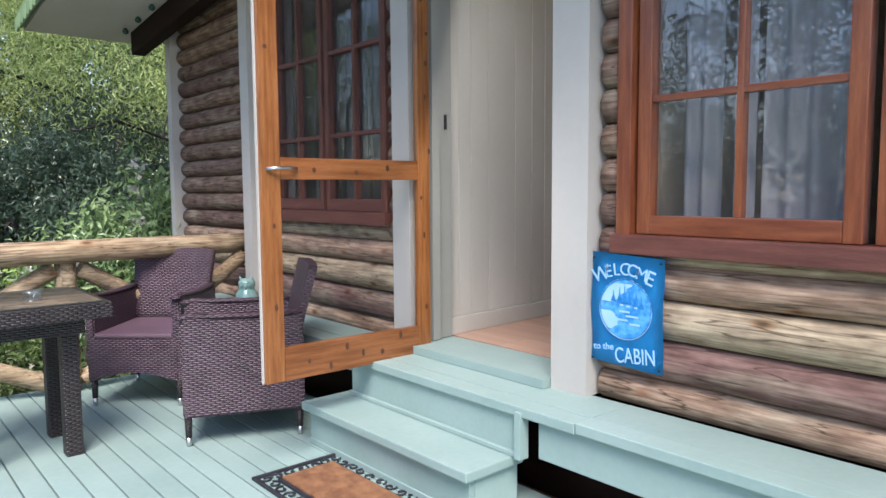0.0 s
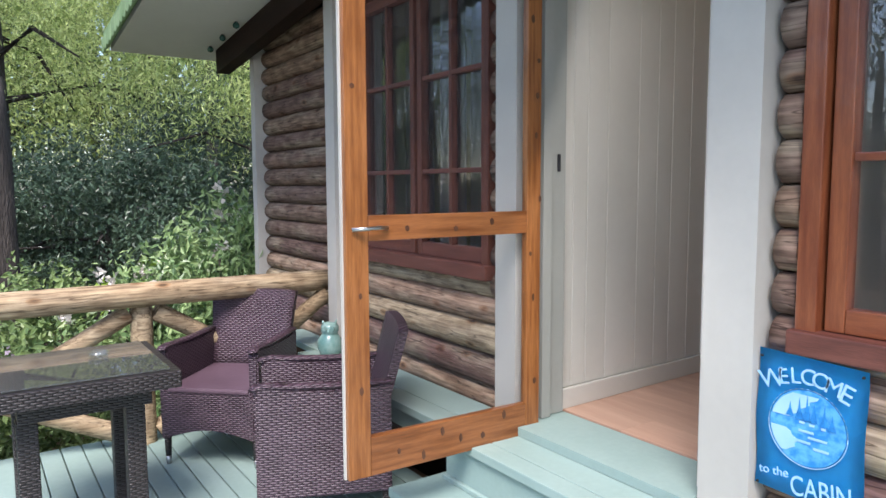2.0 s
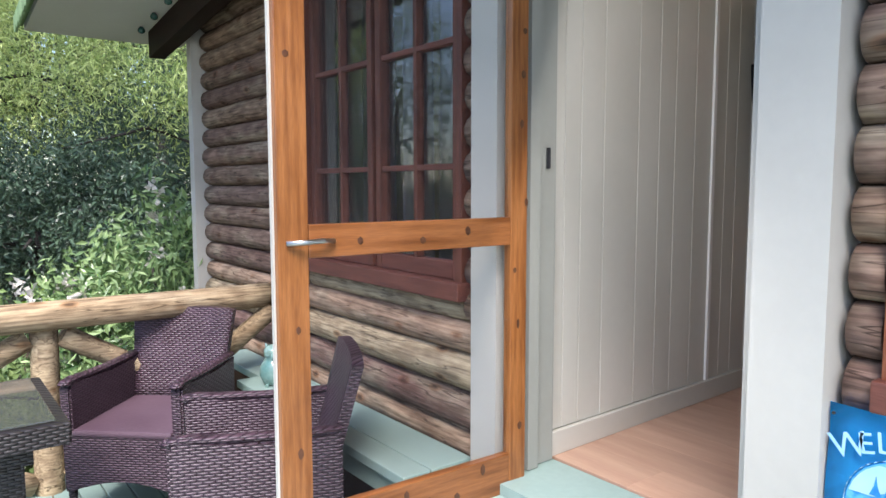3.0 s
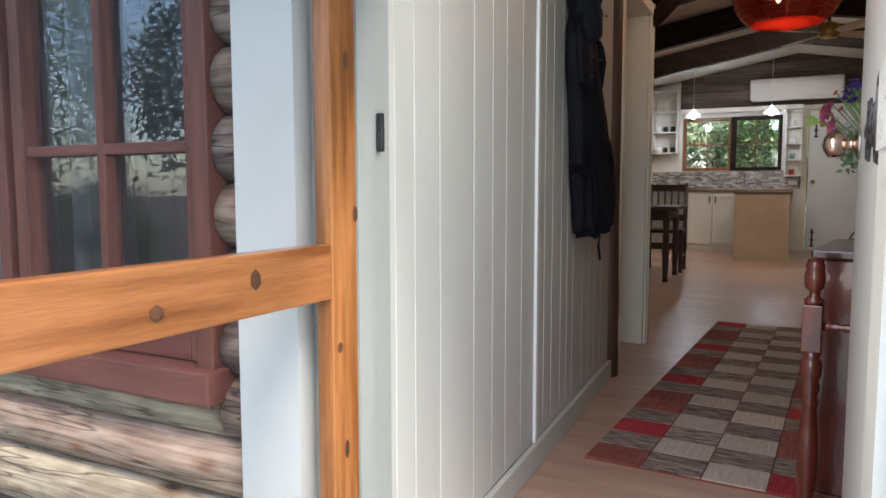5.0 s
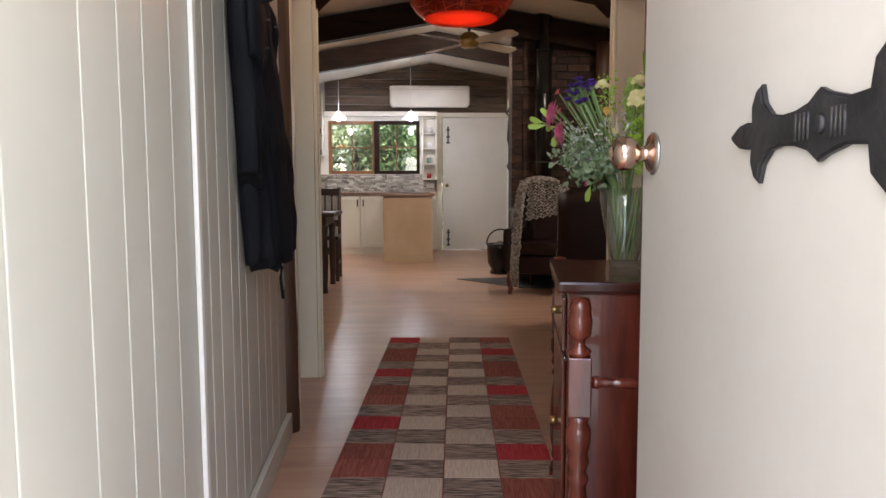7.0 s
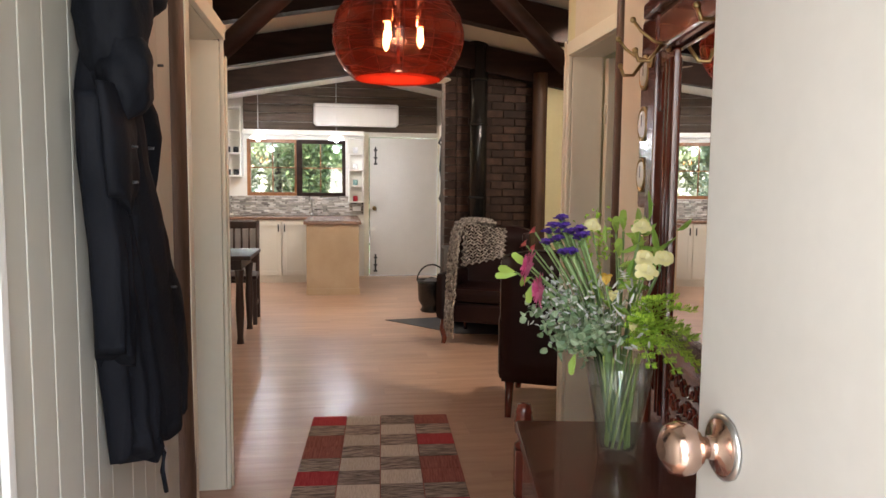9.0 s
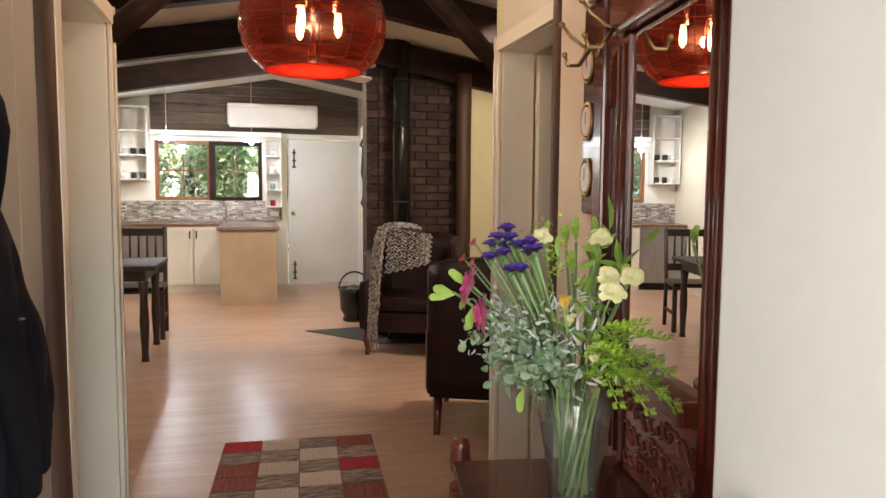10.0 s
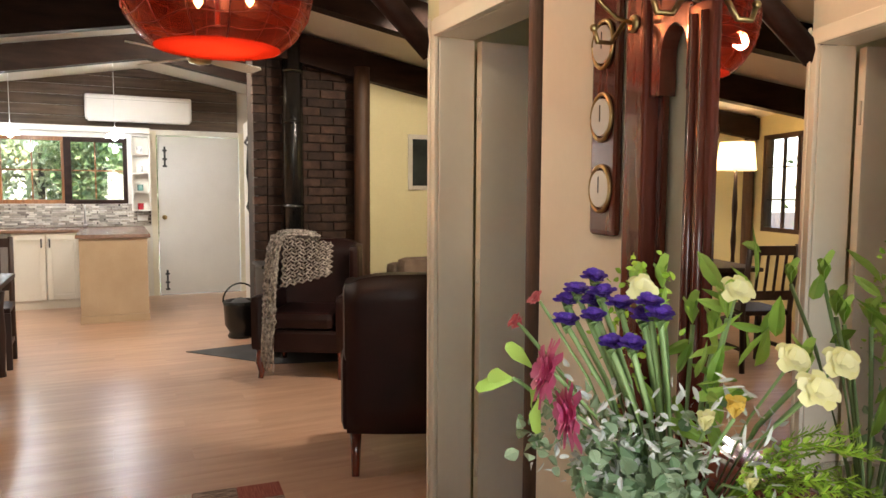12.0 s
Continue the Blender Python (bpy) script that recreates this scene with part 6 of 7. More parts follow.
for x in (-0.31, 0.31):
    for y in (-0.56, 0.56):
        part("leg", L([(0.03, 0), (0.024, 0.05), (0.036, 0.3), (0.028, 0.5), (0.04, 0.62)], 12), CHAIR_WOOD, dt, m=pose(x, y, 0))


def dining_chair():
    th = thing("dining_chair", "dark wooden dining chair with slatted back", "chair", (0, 0, 0), group="dining chairs")
    part("seat", B(-0.21, 0.21, -0.2, 0.22, 0.43, 0.47, 0.012), LEATHER, th)
    for x in (-0.19, 0.19):
        part("front_leg", B(x - 0.02, x + 0.02, 0.17, 0.21, 0, 0.43, 0.004), CHAIR_WOOD, th)
        part("back_post", T([(x, -0.21, 0.0), (x, -0.19, 0.45), (x, -0.26, 0.97)], 0.02, 8), CHAIR_WOOD, th)
        part("stretcher", B(x - 0.01, x + 0.01, -0.18, 0.17, 0.16, 0.19, 0.003), CHAIR_WOOD, th)
    for z, dy in ((0.92, -0.252), (0.58, -0.208)):
        part("back_rail", B(-0.19, 0.19, dy - 0.012, dy + 0.012, z - 0.03, z + 0.04, 0.005), CHAIR_WOOD, th)
    for i in range(4):
        x = -0.11 + i * 0.073
        part("slat", T([(x, -0.21, 0.6), (x, -0.25, 0.9)], 0.011, 6), CHAIR_WOOD, th)
    return th


dc = dining_chair()
dc.matrix_basis = pose(8.75, 3.36, 0, 0, 0, 92)
for m_ in (pose(8.75, 4.0, 0, 0, 0, 88), pose(7.4, 4.15, 0, 0, 0, -92)):
    copy_thing(dc, m_)

fl_ = thing("standard_lamp", "turned dark wood standard lamp with lit cream shade", "floor lamp", (9.2, 5.0, 0))
part("base", L([(0.16, 0), (0.16, 0.03), (0.06, 0.06), (0.03, 0.1)], 20), CHAIR_WOOD, fl_)
part("stem", L([(0.02, 0.1), (0.035, 0.2), (0.02, 0.3), (0.03, 0.5), (0.018, 0.7), (0.03, 0.85), (0.02, 1.0), (0.03, 1.2), (0.02, 1.4), (0.014, 1.62)], 14), CHAIR_WOOD, fl_)
part("shade", L([(0.2, 1.58), (0.165, 1.87)], 28, cap=False), SHADE, fl_, "glowing cream cloth shade")


def casement(name, at, w, h, turn, wood, label):
    """A two-sash window of small panes; x along it."""
    th = thing(name, label, "window", at, turn, kind="structure")
    for x0, x1, z0, z1 in ((0, 0.05, 0, h), (w - 0.05, w, 0, h), (0.05, w - 0.05, 0, 0.05), (0.05, w - 0.05, h - 0.05, h), (w / 2 - 0.03, w / 2 + 0.03, 0.05, h - 0.05)):
        part("window_frame", B(x0, x1, -0.05, 0.05, z0, z1, 0.004), wood, th)
    for a, b in ((0.05, w / 2 - 0.03), (w / 2 + 0.03, w - 0.05)):
        part("glazing_bar", B((a + b) / 2 - 0.008, (a + b) / 2 + 0.008, -0.02, 0.02, 0.05, h - 0.05), wood, th)
        for k in (1,) if h < 1 else (1, 2):
            z = h * k / (2 if h < 1 else 3)
            part("glazing_bar", B(a, b, -0.018, 0.018, z - 0.008, z + 0.008), wood, th)
        pn = part("pane", B(a, b, -0.003, 0.003, 0.05, h - 0.05), GLASS, th)
        pn.visible_shadow = False
    return th


casement("window_4", (8.55, 5.74, 0.92), 1.3, 1.08, 0, POST_WOOD, "brown timber window onto the garden")

# ---- kitchen ----
casement("window_3", (12.25, 2.27, 1.18), 1.40, 0.81, 90, PINE, "brown timber kitchen window with small panes")
part_w3 = thing("open_sash", "dark brown sash standing proud of the kitchen window", "window sash", (12.19, 2.27, 1.18), 90, kind="structure")
for x0, x1, z0, z1 in ((0.0, 0.05, 0.0, 0.81), (0.62, 0.70, 0.0, 0.81), (0.05, 0.62, 0.0, 0.05), (0.05, 0.62, 0.75, 0.81)):
    part("sash_rail", B(x0, x1, -0.005, 0.02, z0, z1, 0.003), DARK_WOOD, part_w3)
kd = thing("door_kitchen", "white boarded kitchen door with black hinges, closed", "door", (12.19, 0.92, 0.005), kind="structure")
part("leaf", B(0.0, 0.035, 0.0, 0.998, 0, 2.03, 0.003), WHITE, kd)
for z in (0.22, 1.8):
    hb2 = bmesh.new()
    box(hb2, -0.008, -0.001, 0.90, 0.925, z - 0.16, z + 0.10, 0.003)
    for k in (-0.15, -0.06, 0.05):
        box(hb2, -0.012, -0.001, 0.885, 0.94, z + k - 0.012, z + k + 0.012, 0.004)
    part("hinge", hb2, IRON, kd, "black iron hinge")
part("knob", L([(0.03, 0), (0.012, 0.012), (0.03, 0.04), (0.004, 0.06)], 14), BRASS, kd, m=pose(0, 0.93, 1.0, 0, -90, 0))
wall("trim_kitchen_door", [(12.17, 12.21, 1.93, 2.0, 0, 2.1), (12.17, 12.21, 0.83, 0.91, 0, 2.1)], CREAM)
bar = thing("kitchen_bar", "kitchen peninsula with tan end panel and brown benchtop", "kitchen counter", (10.35, 2.13, 0))
part("end_panel", B(0, 0.03, 0, 0.63, 0.08, 0.86, 0.003), BAR, bar, "tan painted end panel")
part("end_plinth", B(-0.008, 0.03, -0.008, 0.635, 0, 0.079, 0.003), BAR, bar)
part("side_panel", B(0.031, 1.84, 0.0, 0.02, 0.08, 0.86, 0.003), CABINET, bar, "white painted side panel")
part("side_plinth", B(0.031, 1.84, -0.007, 0.02, 0.0, 0.079, 0.003), CABINET, bar)
part("carcass", B(0.032, 1.13, 0.021, 0.62, 0.0, 0.859), CABINET, bar)
part("benchtop", B(-0.03, 1.83, -0.03, 0.66, 0.862, 0.90, 0.006), BENCHTOP, bar, "brown stone benchtop")


def base_unit(y0, y1, name="base_cabinet"):
    th = thing(name, "white shaker kitchen base cabinet with black pulls", "cabinet", (11.52, y0, 0), group="kitchen base cabinets")
    w = y1 - y0
    part("body", B(0.02, 0.67, 0, w, 0.09, 0.86), CABINET, th)
    part("plinth", B(0.03, 0.67, 0, w, 0, 0.089), CABINET, th)
    d = part("door", B(0.0, 0.019, 0.004, w - 0.004, 0.1, 0.85, 0.003), CABINET, th)
    for a, b, c, e in ((0.01, 0.06, 0.105, 0.845), (w - 0.06, w - 0.01, 0.105, 0.845), (0.06, w - 0.06, 0.105, 0.165), (0.06, w - 0.06, 0.785, 0.845)):
        part("door_rail", B(-0.012, -0.001, a, b, c, e, 0.003), CABINET, d)
    return th, d


for y0, y1, hy in ((2.80, 3.14, 0.30), (3.142, 3.482, 0.04)):
    th, d = base_unit(y0, y1)
    part("pull", B(-0.035, -0.013, hy - 0.008, hy + 0.008, 0.70, 0.80, 0.003), IRON, d, "black bar pull")
dw = thing("dishwasher", "stainless steel dishwasher under the benchtop", "dishwasher", (11.52, 3.486, 0))
part("front", B(0, 0.6, 0, 0.6, 0.1, 0.74, 0.006), STEEL, dw)
part("control_strip", B(-0.004, 0.6, 0, 0.6, 0.742, 0.858, 0.006), STEEL, dw)
part("kickboard", B(0.03, 0.6, 0, 0.6, 0, 0.099), BLACK_METAL, dw)
single("benchtop", B(0, 0.69, 0, 1.31, 0, 0.038, 0.006), BENCHTOP, "brown stone kitchen benchtop along the window wall", "benchtop", (11.50, 2.795, 0.862))
wall("wall_kitchen_left", [(10.05, 12.2, 4.11, 4.19, -0.01, 2.6)], PLASTER, "warm cream kitchen side wall")
wall("wall_dining_end", [(10.05, 10.13, 4.19, 5.68, -0.01, 2.6)], YELLOW, "warm yellow dining corner wall")
struct("post_dining", R((9.98, 5.6, 0), (9.98, 5.6, 2.3), 0.06, 0.06, 12, 8, 0.05), POST_WOOD, "brown timber corner post")
ac = thing("air_conditioner", "white wall-mounted split air conditioner", "air conditioner", (12.0, 1.51, 2.18))
part("housing", B(0.0, 0.16, 0, 1.21, 0.02, 0.32, 0.03), PLASTIC, ac)
part("louvre", B(-0.006, 0.1, 0.03, 1.18, 0.0, 0.045, 0.006), PLASTIC, ac)
part("seam", B(-0.0025, 0.0, 0.02, 1.19, 0.262, 0.266), STEEL, ac)
wall("pelmet", [(11.97, 12.15, 2.01, 3.70, 2.045, 2.11)], CABINET, "white pelmet over the kitchen window")
tw = thing("timber_wall", "brown horizontal timber boarding above the kitchen window", "wall", (12.17, 0.93, 2.115), kind="structure")
for i in range(6):
    part("timber_board", B(0, 0.028, 0, 2.78, i * 0.125 + 0.002, i * 0.125 + 0.123, 0.006), TIMBER_WALL, tw)


def shelf_unit(at, w, h, d, rows, label):
    th = thing("open_shelf", label, "shelf", at)
    part("side", B(0, d, 0, 0.016, 0, h), CABINET, th)
    part("side", B(0, d, w - 0.016, w, 0, h), CABINET, th)
    part("back", B(d - 0.01, d, 0.016, w - 0.016, 0, h), CABINET, th)
    for i in range(rows + 1):
        z = (h - 0.016) * i / rows
        part("shelf", B(0.001, d - 0.01, 0.016, w - 0.016, z, z + 0.016), CABINET, th)
    return th


shelf_unit((12.0, 2.01, 1.09), 0.22, 0.94, 0.185, 4, "narrow white open kitchen shelf with ornaments")
shelf_unit((11.9, 3.71, 1.45), 0.38, 0.96, 0.285, 3, "white open wall shelf with cups")
RED_POT = M("red_glaze", (0.3, 0.01, 0.02), (0.45, 0.03, 0.04), 5, rough=0.25)
MUG = [(0.03, 0), (0.036, 0.01), (0.036, 0.08), (0.031, 0.08), (0.03, 0.012), (0.002, 0.01)]
for z, mt_, lb in ((1.107, RED_POT, "small red glazed pot on the shelf"), (1.34, GLAZE, "pale green ornament on the shelf"), (1.573, PLASTIC, "white china ornament on the shelf"), (1.806, PLASTIC, "white china jug on the shelf")):
    single("shelf_pot", L(MUG, 14), mt_, lb, "pot", (12.08, 2.13, z), group="shelf ornaments")
for z in (1.467, 1.782):
    for yy in (3.79, 3.9, 4.0):
        single("mug", L(MUG, 14), IRON if yy < 3.95 else PLASTIC, "stoneware mug on the wall shelf", "mug", (12.0, yy, z), group="mugs")
single("power_point", B(-0.008, 0, -0.06, 0.06, -0.035, 0.035, 0.003), PLASTIC, "white power outlet on the splashback", "power outlet", (12.165, 2.11, 1.0))
OPAL = cloth_thin("opal_glass", (0.9, 0.92, 0.95), 0.65)
for ly in (3.41, 2.40):
    kp = thing("kitchen_pendant", "small white pendant light over the kitchen bench", "pendant lamp", (11.3, ly, 1.93), group="kitchen pendants")
    part("shade", L([(0.10, 0.0), (0.08, 0.035), (0.03, 0.07), (0.018, 0.11)], 20, cap=False), OPAL, kp, "opal white glass shade")
    part("bulb", L([(0.003, -0.028), (0.02, -0.018), (0.028, 0.0), (0.02, 0.02), (0.012, 0.035)], 12), glow("cool_bulb", (0.86, 0.93, 1.0), 60), kp, "glowing cool white bulb")
    part("cord", R((0, 0, 0.11), (0, 0, roof_z(ly, 2.87) - 1.93), 0.0035, 0.0035, 6), PLASTIC, kp)
tap = thing("kitchen_tap", "chrome gooseneck tap at the kitchen sink", "tap", (11.95, 2.75, 0.90))
part("spout", T([(0, 0, 0), (0, 0, 0.2), (-0.03, 0, 0.26), (-0.09, 0, 0.26), (-0.11, 0, 0.2)], 0.01, 8), CHROME, tap)
part("base", L([(0.024, 0), (0.024, 0.03), (0.012, 0.04)], 14), CHROME, tap)
# cans for every spot, the three unseen fill ones too
for lx, ly, ax, ay, watt in SPOTS:
    lz = 2.38 if lx < 8 else 2.69 - 0.16 * abs(ly - 2.1)
    cs = thing("ceiling_spotlight", "small round swivelling ceiling spotlight, lit; three of five are added fill", "spotlight", (lx, ly, lz), group="ceiling spotlights")
    TILT = pose(0, 0, 0, math.degrees(math.atan(ay)), -math.degrees(math.atan(ax)) * 0.8, 0)
    part("can", L([(0.045, 0.0), (0.05, 0.06), (0.02, 0.07)], 18, cap=False), BRASS, cs, m=TILT)
    part("stem", R((0, 0, 0.06), (0, 0, max(0.07, roof_z(ly, 2.86) - lz)), 0.01, 0.01, 8), BRASS, cs)
    part("lens", L([(0.002, 0.002), (0.043, 0.003)], 18, cap=False), glow("spot_lens", (1.0, 0.84, 0.6), 8), cs, "glowing warm lens", m=TILT)


# ---- garden ----
vr = np.random.default_rng(11)
EUC = leaf_mat("olive_wattle_leaf", (0.22, 0.32, 0.08), (0.6, 0.68, 0.26), 0.22)
DARKLEAF = leaf_mat("dark_glossy_leaf", (0.03, 0.06, 0.035), (0.11, 0.17, 0.1), 0.12, 0.32)
MIDLEAF = leaf_mat("mid_green_leaf", (0.06, 0.115, 0.035), (0.24, 0.33, 0.115), 0.2)
SHRUB = leaf_mat("shrub_leaf", (0.07, 0.15, 0.05), (0.34, 0.46, 0.2), 0.18, 0.28)
LIME = leaf_mat("lime_leaf", (0.16, 0.3, 0.02), (0.42, 0.6, 0.08), 0.3)
BLOOM = leaf_mat("white_bloom", (0.65, 0.6, 0.55), (0.8, 0.76, 0.7), 0.3)
LILAC = leaf_mat("lilac_bloom", (0.55, 0.42, 0.6), (0.75, 0.66, 0.75), 0.3)
# pale leaf: the glare of the sunlit garden is put into its colour
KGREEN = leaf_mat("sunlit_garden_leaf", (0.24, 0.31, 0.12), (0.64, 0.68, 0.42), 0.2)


def tree(label, at, h, trunk_r, crown, mat_, n, length, width, droop=0.6, clumps=60, lean=(0.0, 0.0), limbs=7, low=0.58):
    th = thing("tree", label, "tree", at, group="garden trees")
    bm = bmesh.new()
    top = Vector((lean[0], lean[1], h))
    rod(bm, (0, 0, -0.2), top * 0.55, trunk_r, trunk_r * 0.7, 12, 8, 0.15, at[0])
    rod(bm, top * 0.55, top, trunk_r * 0.7, trunk_r * 0.25, 10, 8, 0.15, at[1])
    part("trunk", bm, BARK, th)
    for i in range(limbs):
        a = i * 2.4 + at[0]
        s = top * (low + (0.95 - low) * i / limbs)
        e = s + Vector((math.cos(a) * crown[0] * 0.8, math.sin(a) * crown[1] * 0.8, crown[2] * 0.35 * math.sin(i * 1.7)))
        m_ = s.lerp(e, 0.5) + Vector((0, 0, 0.15 * crown[2]))
        part("limb", T([s, m_, e], trunk_r * 0.32, 6, trunk_r * 0.06), BARK, th)
    pts = cloud(vr, n, (lean[0], lean[1], h), crown, clumps, 0.13)
    ob = new("crown", leaf_mesh("crown", pts, length, width, mat_, vr, droop, sunward=1.6))
    ob.parent = th
    return th


def bush(label, at, radii, mat_, n, length, width, blooms=0, bloom_mat=None, clumps=30, droop=0.1, stems=6, bloom_size=0.05):
    th = thing("shrub", label, "shrub", at, group="garden shrubs")
    for i in range(stems):
        a = i * 2.1
        part("stem", T([(0.05 * math.cos(a), 0.05 * math.sin(a), -0.1), (radii[0] * 0.3 * math.cos(a), radii[1] * 0.3 * math.sin(a), radii[2] * 0.7), (radii[0] * 0.7 * math.cos(a), radii[1] * 0.7 * math.sin(a), radii[2] * 1.5)], 0.022, 6, 0.005), BARK, th)
    pts = cloud(vr, n, (0, 0, radii[2]), radii, clumps, 0.15)
    pts[:, 2] = np.maximum(pts[:, 2], 0.02)
    ob = new("foliage", leaf_mesh("foliage", pts, length, width, mat_, vr, droop, sunward=1.6))
    ob.parent = th
    if blooms:
        c = cloud(vr, blooms, (0, 0, radii[2]), [r * 1.08 for r in radii], blooms, 0.05)
        p = np.repeat(c, 14, axis=0) + vr.normal(size=(blooms * 14, 3)) * bloom_size * 0.4
        fl = new("blooms", leaf_mesh("blooms", p, bloom_size, bloom_size * 0.8, bloom_mat, vr))
        fl.parent = th
        tagged(fl, kind="stuff")
    return th


G = -0.92
tree("tall olive-green wattle tree with fine drooping leaves", (0.2, 11.0, G), 5.0, 0.16, (3.0, 2.4, 2.2), EUC, 30000, 0.095, 0.017, 0.6, 150)
tree("pale green wattle tree with feathery drooping foliage", (3.4, 10.2, G), 3.9, 0.12, (2.5, 1.7, 1.9), EUC, 26000, 0.09, 0.016, 0.7, 130)
tree("grey-barked gum tree with thick trunk", (0.07, 8.3, G), 5.2, 0.18, (1.9, 1.6, 1.3), EUC, 12000, 0.09, 0.016, 0.6, 70, (-0.1, 0.2), low=0.86)
tree("dark evergreen tree with dense foliage", (1.2, 10.0, G), 1.35, 0.12, (1.5, 1.1, 0.95), DARKLEAF, 22000, 0.07, 0.028, 0.3, 70)
tree("dark conifer behind the garden beds", (2.9, 12.0, G), 2.1, 0.15, (1.6, 1.3, 1.6), DARKLEAF, 18000, 0.08, 0.022, 0.4, 70)
tree("dark glossy evergreen with dense foliage", (-1.6, 11.6, G), 1.8, 0.14, (2.2, 1.6, 1.6), DARKLEAF, 18000, 0.08, 0.03, 0.3, 70)
for i in range(12):
    tree("olive-green tree in the bush behind the garden", (-7 + i * 1.9, 16.5 + (i % 3) * 1.6, G), 4.0 + (i % 4) * 1.1, 0.16, (2.2, 1.6, 3.0), EUC if i % 3 else MIDLEAF, 12000, 0.14, 0.032, 0.6, 110, limbs=5)
for i in range(9):
    tree("dense dark tree at the back of the garden", (-8 + i * 2.3, 21.5 + (i % 2), G), 4.5 + (i % 3), 0.2, (2.2, 1.6, 3.6), MIDLEAF if i % 2 else DARKLEAF, 9000, 0.24, 0.1, 0.4, 60, limbs=4)
bush("camellia shrub with pale blooms beyond the railing", (1.55, 6.3, G), (0.62, 0.6, 0.88), SHRUB, 8000, 0.085, 0.03, 44, BLOOM, 60, stems=8, bloom_size=0.06)
bush("camellia shrub with white blooms beyond the railing", (0.95, 6.9, G), (0.6, 0.5, 0.62), SHRUB, 5500, 0.085, 0.03, 24, BLOOM, 40, bloom_size=0.06)
bush("low bright lime shrub in the shade", (1.5, 9.2, G), (0.5, 0.4, 0.5), LIME, 2200, 0.07, 0.03, clumps=24)
bush("low leafy shrub beside the garden path", (0.35, 7.6, G), (0.4, 0.4, 0.65), MIDLEAF, 2500, 0.07, 0.035, clumps=26)
bush("leafy groundcover plant beside the path", (-0.4, 6.3, G), (0.9, 0.5, 0.3), SHRUB, 3500, 0.08, 0.025, clumps=30, stems=4)
bush("lilac phlox flowering against the railing", (-0.35, 4.98, G), (0.45, 0.25, 0.62), MIDLEAF, 3200, 0.07, 0.022, 26, LILAC, 34, bloom_size=0.032)
bush("white phlox flowering beside the deck", (-0.9, 5.1, G), (0.5, 0.3, 0.6), SHRUB, 3200, 0.07, 0.022, 22, LILAC, 30, bloom_size=0.032)
bush("rambling rose shrub with russet leaf tips", (0.1, 5.5, G), (0.6, 0.4, 0.55), MIDLEAF, 3600, 0.06, 0.03, 5, BLOOM, 34)
bush("pale leafy shrub by the cabin corner", (0.9, 5.35, G), (0.5, 0.35, 0.42), SHRUB, 3200, 0.07, 0.026, clumps=30)
# trees in front of the cabin, seen only in the window panes
for i in range(8):
    tree("tall gum tree across the yard", (-15 - (i % 3) * 1.5, -9 + i * 3.3, G), 4.6 + (i % 3) * 1.2, 0.18, (1.7, 1.6, 1.9), DARKLEAF, 1500, 0.2, 0.06, 0.5, 26, limbs=5)
for i in range(8):
    bush("dense dark shrub across the yard", (-13 - (i % 2) * 0.8, -8 + i * 2.8, G), (1.3, 1.5, 1.9 + 0.25 * (i % 3)), DARKLEAF, 7000, 0.12, 0.06, clumps=50)
for i in range(6):
    tree("dark tree at the side of the yard", (-7.5 - (i % 2) * 2.0, 4.5 + i * 2.0, G), 3.2 + (i % 3) * 0.9, 0.16, (1.5, 1.3, 2.2), DARKLEAF, 2800, 0.18, 0.06, 0.4, 40, limbs=5)
# behind the kitchen
for i in range(7):
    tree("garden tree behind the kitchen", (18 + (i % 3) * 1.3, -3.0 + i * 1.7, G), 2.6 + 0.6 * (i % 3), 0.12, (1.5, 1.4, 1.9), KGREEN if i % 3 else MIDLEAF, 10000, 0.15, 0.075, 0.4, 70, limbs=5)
bush("bright lime shrub outside the kitchen window", (15.4, 3.1, G), (0.7, 0.9, 0.85), LIME, 5500, 0.08, 0.035, clumps=30)
bush("green shrub outside the kitchen window", (15.4, 4.5, G), (0.8, 0.7, 1.1), DARKLEAF, 4500, 0.08, 0.035, clumps=30)
bush("green shrub outside the side window", (9.6, 7.8, G), (2.2, 0.9, 2.1), MIDLEAF, 11000, 0.1, 0.05, clumps=60)
for i in range(9):
    bush("dense evergreen shrub closing the back of the garden", (-7 + i * 2.0, 14.2 + (i % 2) * 0.9, G), (1.3, 0.9, 1.1 + 0.25 * (i % 3)), DARKLEAF if i % 3 else MIDLEAF, 6500, 0.09, 0.04, clumps=45, stems=4)


# ---- pieces of walls, floors and deck ----
front = thing("log_wall", "round weathered brown log cladding of the cabin front", "log wall", (1.665, 0, 0), kind="structure")
rng = random.Random(5)


def log_piece(y0, y1, z, r, wood=LOG):
    bm = bmesh.new()
    p = [(y0, r * 0.9), (y0 + 0.012, r), (y1 - 0.012, r), (y1, r * 0.9)]
    n = max(2, int((y1 - y0) / 0.12))
    rod(bm, (0, y0, z), (0, y1, z), r, r * rng.uniform(0.96, 1.04), 14, n, 0.055, rng.uniform(0, 90))
    o = new("log", mesh_of(bm, "log", wood))
    o.parent = front


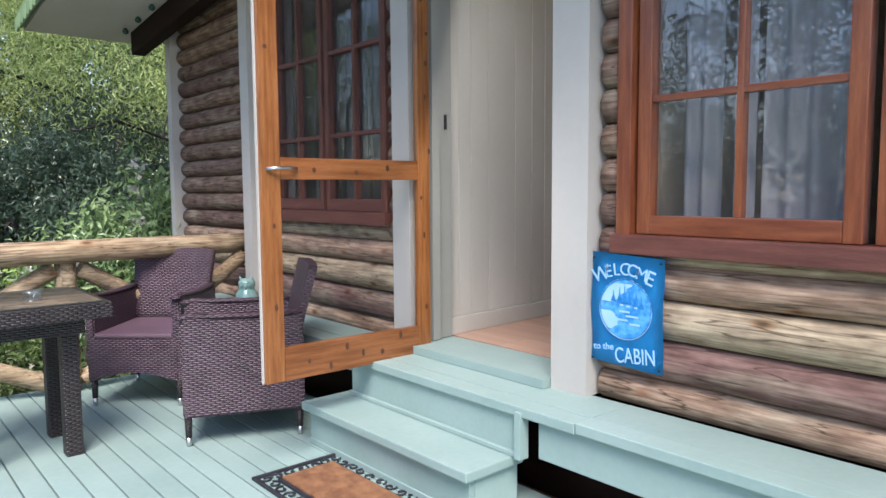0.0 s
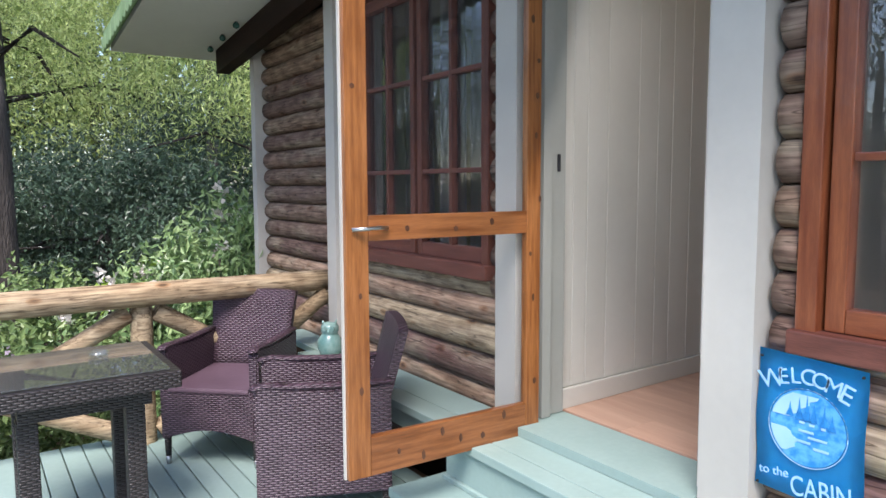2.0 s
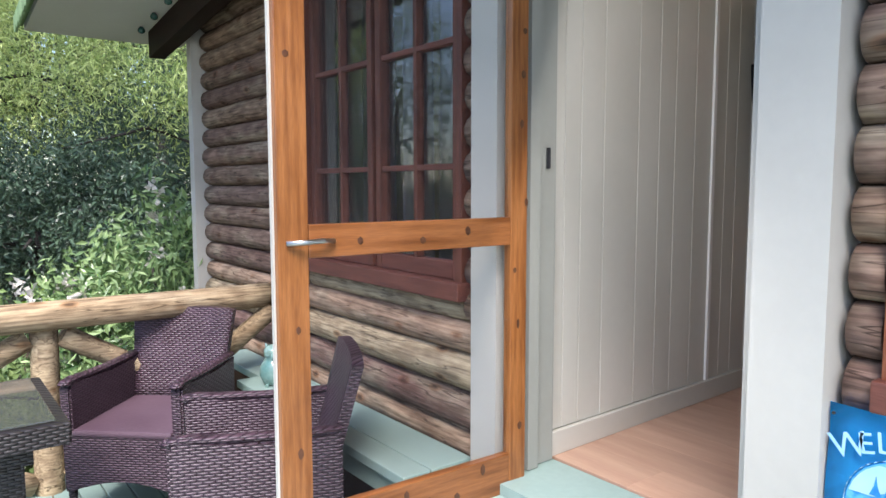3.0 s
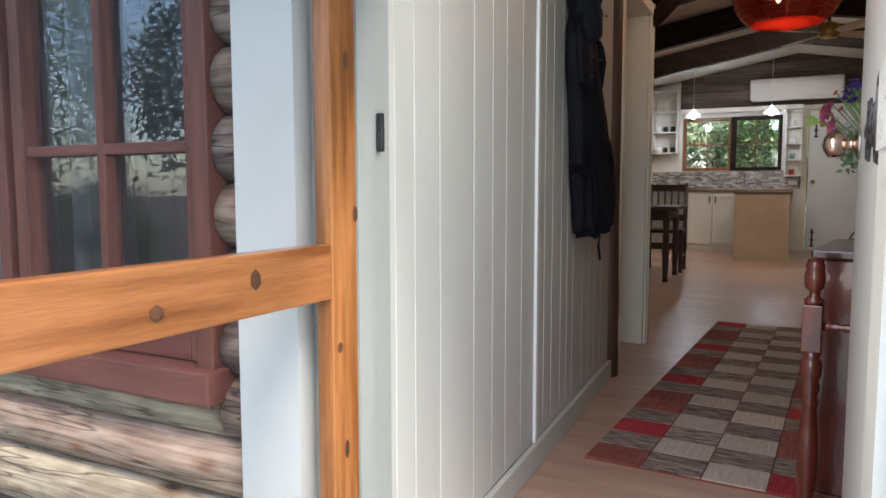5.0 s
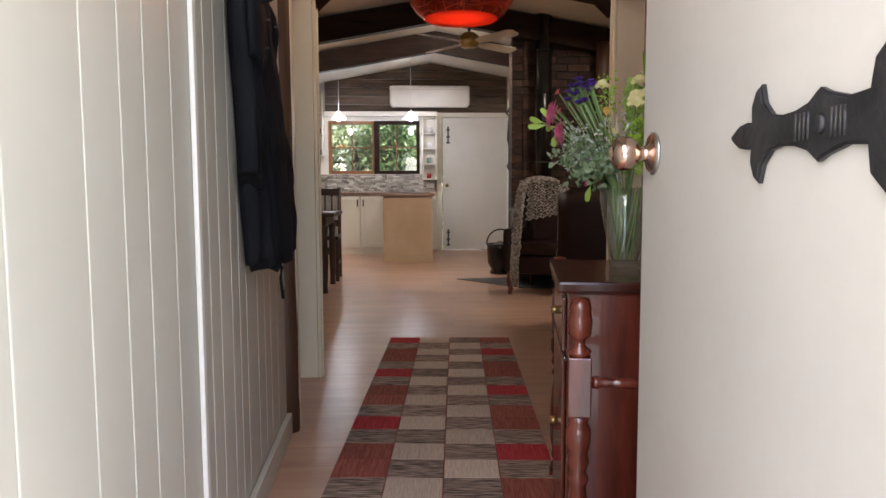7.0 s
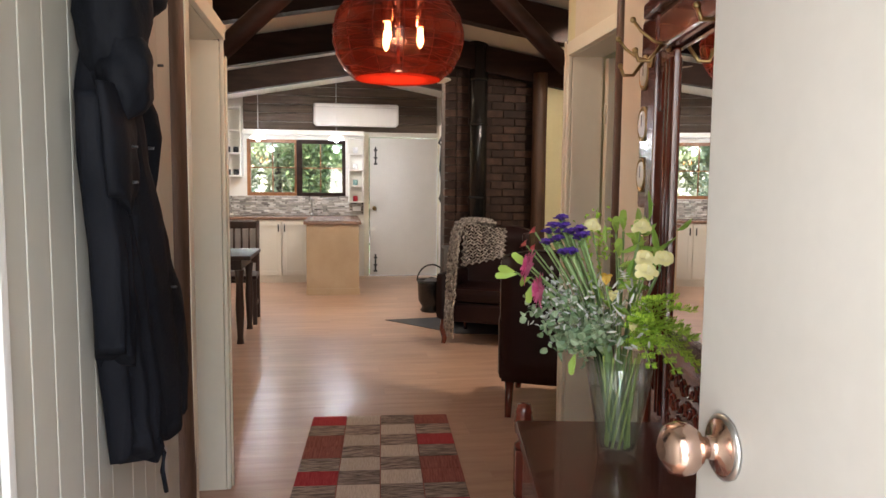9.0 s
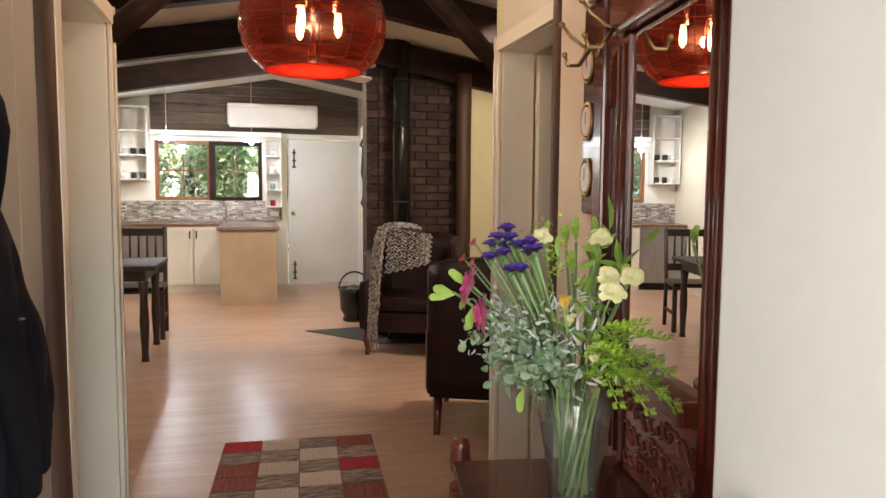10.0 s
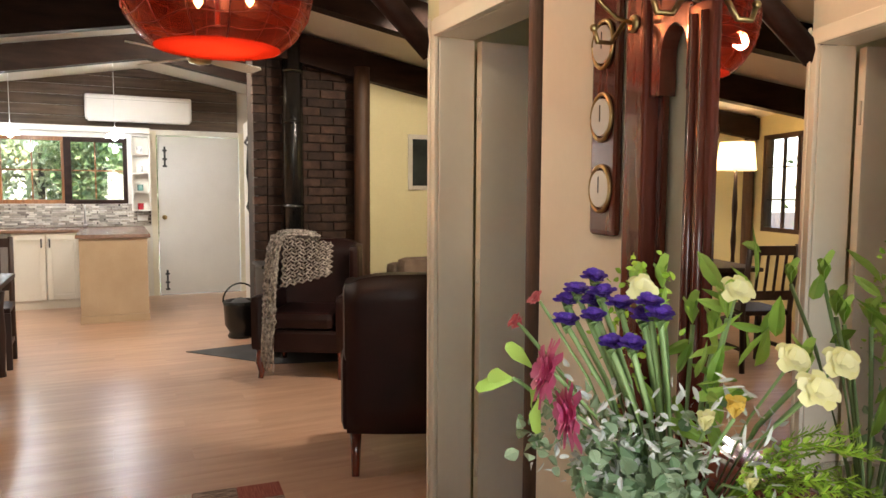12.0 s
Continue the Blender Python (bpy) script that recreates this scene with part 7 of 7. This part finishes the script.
BEDS = [-0.05, 0.06, 0.197, 0.334, 0.452] + [0.452 + 0.1205 * k for k in range(1, 14)]
for k, (z0, z1) in enumerate(zip(BEDS, BEDS[1:])):
    zc, r = (z0 + z1) / 2, (z1 - z0) / 2 + rng.uniform(0.0, 0.0025)
    wood = (LOG_TAN, LOG_PURPLE, LOG_PALE, LOG_TAN, LOG)[min(k, 4)]
    if zc < 0.45:
        spans = [(-1.5, 1.765), (2.92, 4.275), (4.375, 5.67)]
    elif zc < 1.97:
        spans = [(-1.5, 0.165), (1.697, 1.765), (2.92, 3.008), (4.225, 4.275), (4.375, 5.67)]
    else:
        spans = [(1.0, 5.0)]
    if 0.45 < zc < 0.55:
        log_piece(0.17, 1.69, 0.468, 0.026, LOG_PALE)
        log_piece(3.01, 4.22, zc - 0.02, 0.045, LOG_PALE)
    for a, b in spans:
        log_piece(a, b, zc, r, wood)

bm = B(0, 0.0905, -7.3, 0, -0.032, 0, 0.004)
plank = mesh_of(bm, "deck_board", GREEN)
for i in range(47):
    o = new("deck_board", plank)
    o.parent = deck
    o.location = (-3.05 + 0.0965 * i, 4.72, 0)
for i in range(55):
    cuts = [-1.49] + [c for c in (-1.2 + 1.22 * j + (0.0, 0.45, 0.85)[i % 3] for j in range(6)) if c < 5.4] + [5.67]
    for a, b in zip(cuts, cuts[1:]):
        o = new("plank", mesh_of(B(0, 0.1883, a, b - 0.0004, -0.012, 0, 0.0006), "plank", FLOOR))
        o.parent = floor
        o.location = (1.81 + 0.1885 * i, 0, 0)
# dark brick pier behind the flue
pier = thing("brick_pier", "dark clinker brick chimney wall behind the stove flue", "brick wall", (8.62, 0.43, 0), kind="structure")
part("core", B(0.02, 0.5, 0.0, 0.88, 0, 2.62), MORTAR, pier)
bm = B(0.0, 0.1, 0.0, 0.222, 0.0, 0.066, 0.004)
bk = mesh_of(bm, "brick", BRICK)
bm = B(0.0, 0.1, 0.0, 0.107, 0.0, 0.066, 0.004)
hb = mesh_of(bm, "brick", BRICK)
for row in range(34):
    y = 0.0
    k = 0
    while y < 0.86:
        half = (row % 2 == 0 and k == 0) or y + 0.222 > 0.895
        o = new("brick", hb if half else bk)
        o.parent = pier
        o.location = (-0.012 + rng.uniform(-0.006, 0.006), y, row * 0.077)
        y += 0.115 if half else 0.232
        k += 1
splash = thing("splashback", "mosaic splashback of narrow stone strip tiles", "splashback", (12.178, 2.01, 0.905), kind="structure")
part("grout", B(0.006, 0.02, 0, 2.1, 0, 0.27), MORTAR, splash)
tl = mesh_of(B(0, 0.006, 0.001, 0.083, 0.001, 0.0218, 0.0015), "tile", MOSAIC)
for r in range(12):
    for c in range(25):
        o = new("tile", tl)
        o.parent = splash
        o.location = (0, c * 0.084 + (0.042 if r % 2 else 0.0) * (0.4 + 0.6 * rng.random()), r * 0.0225)
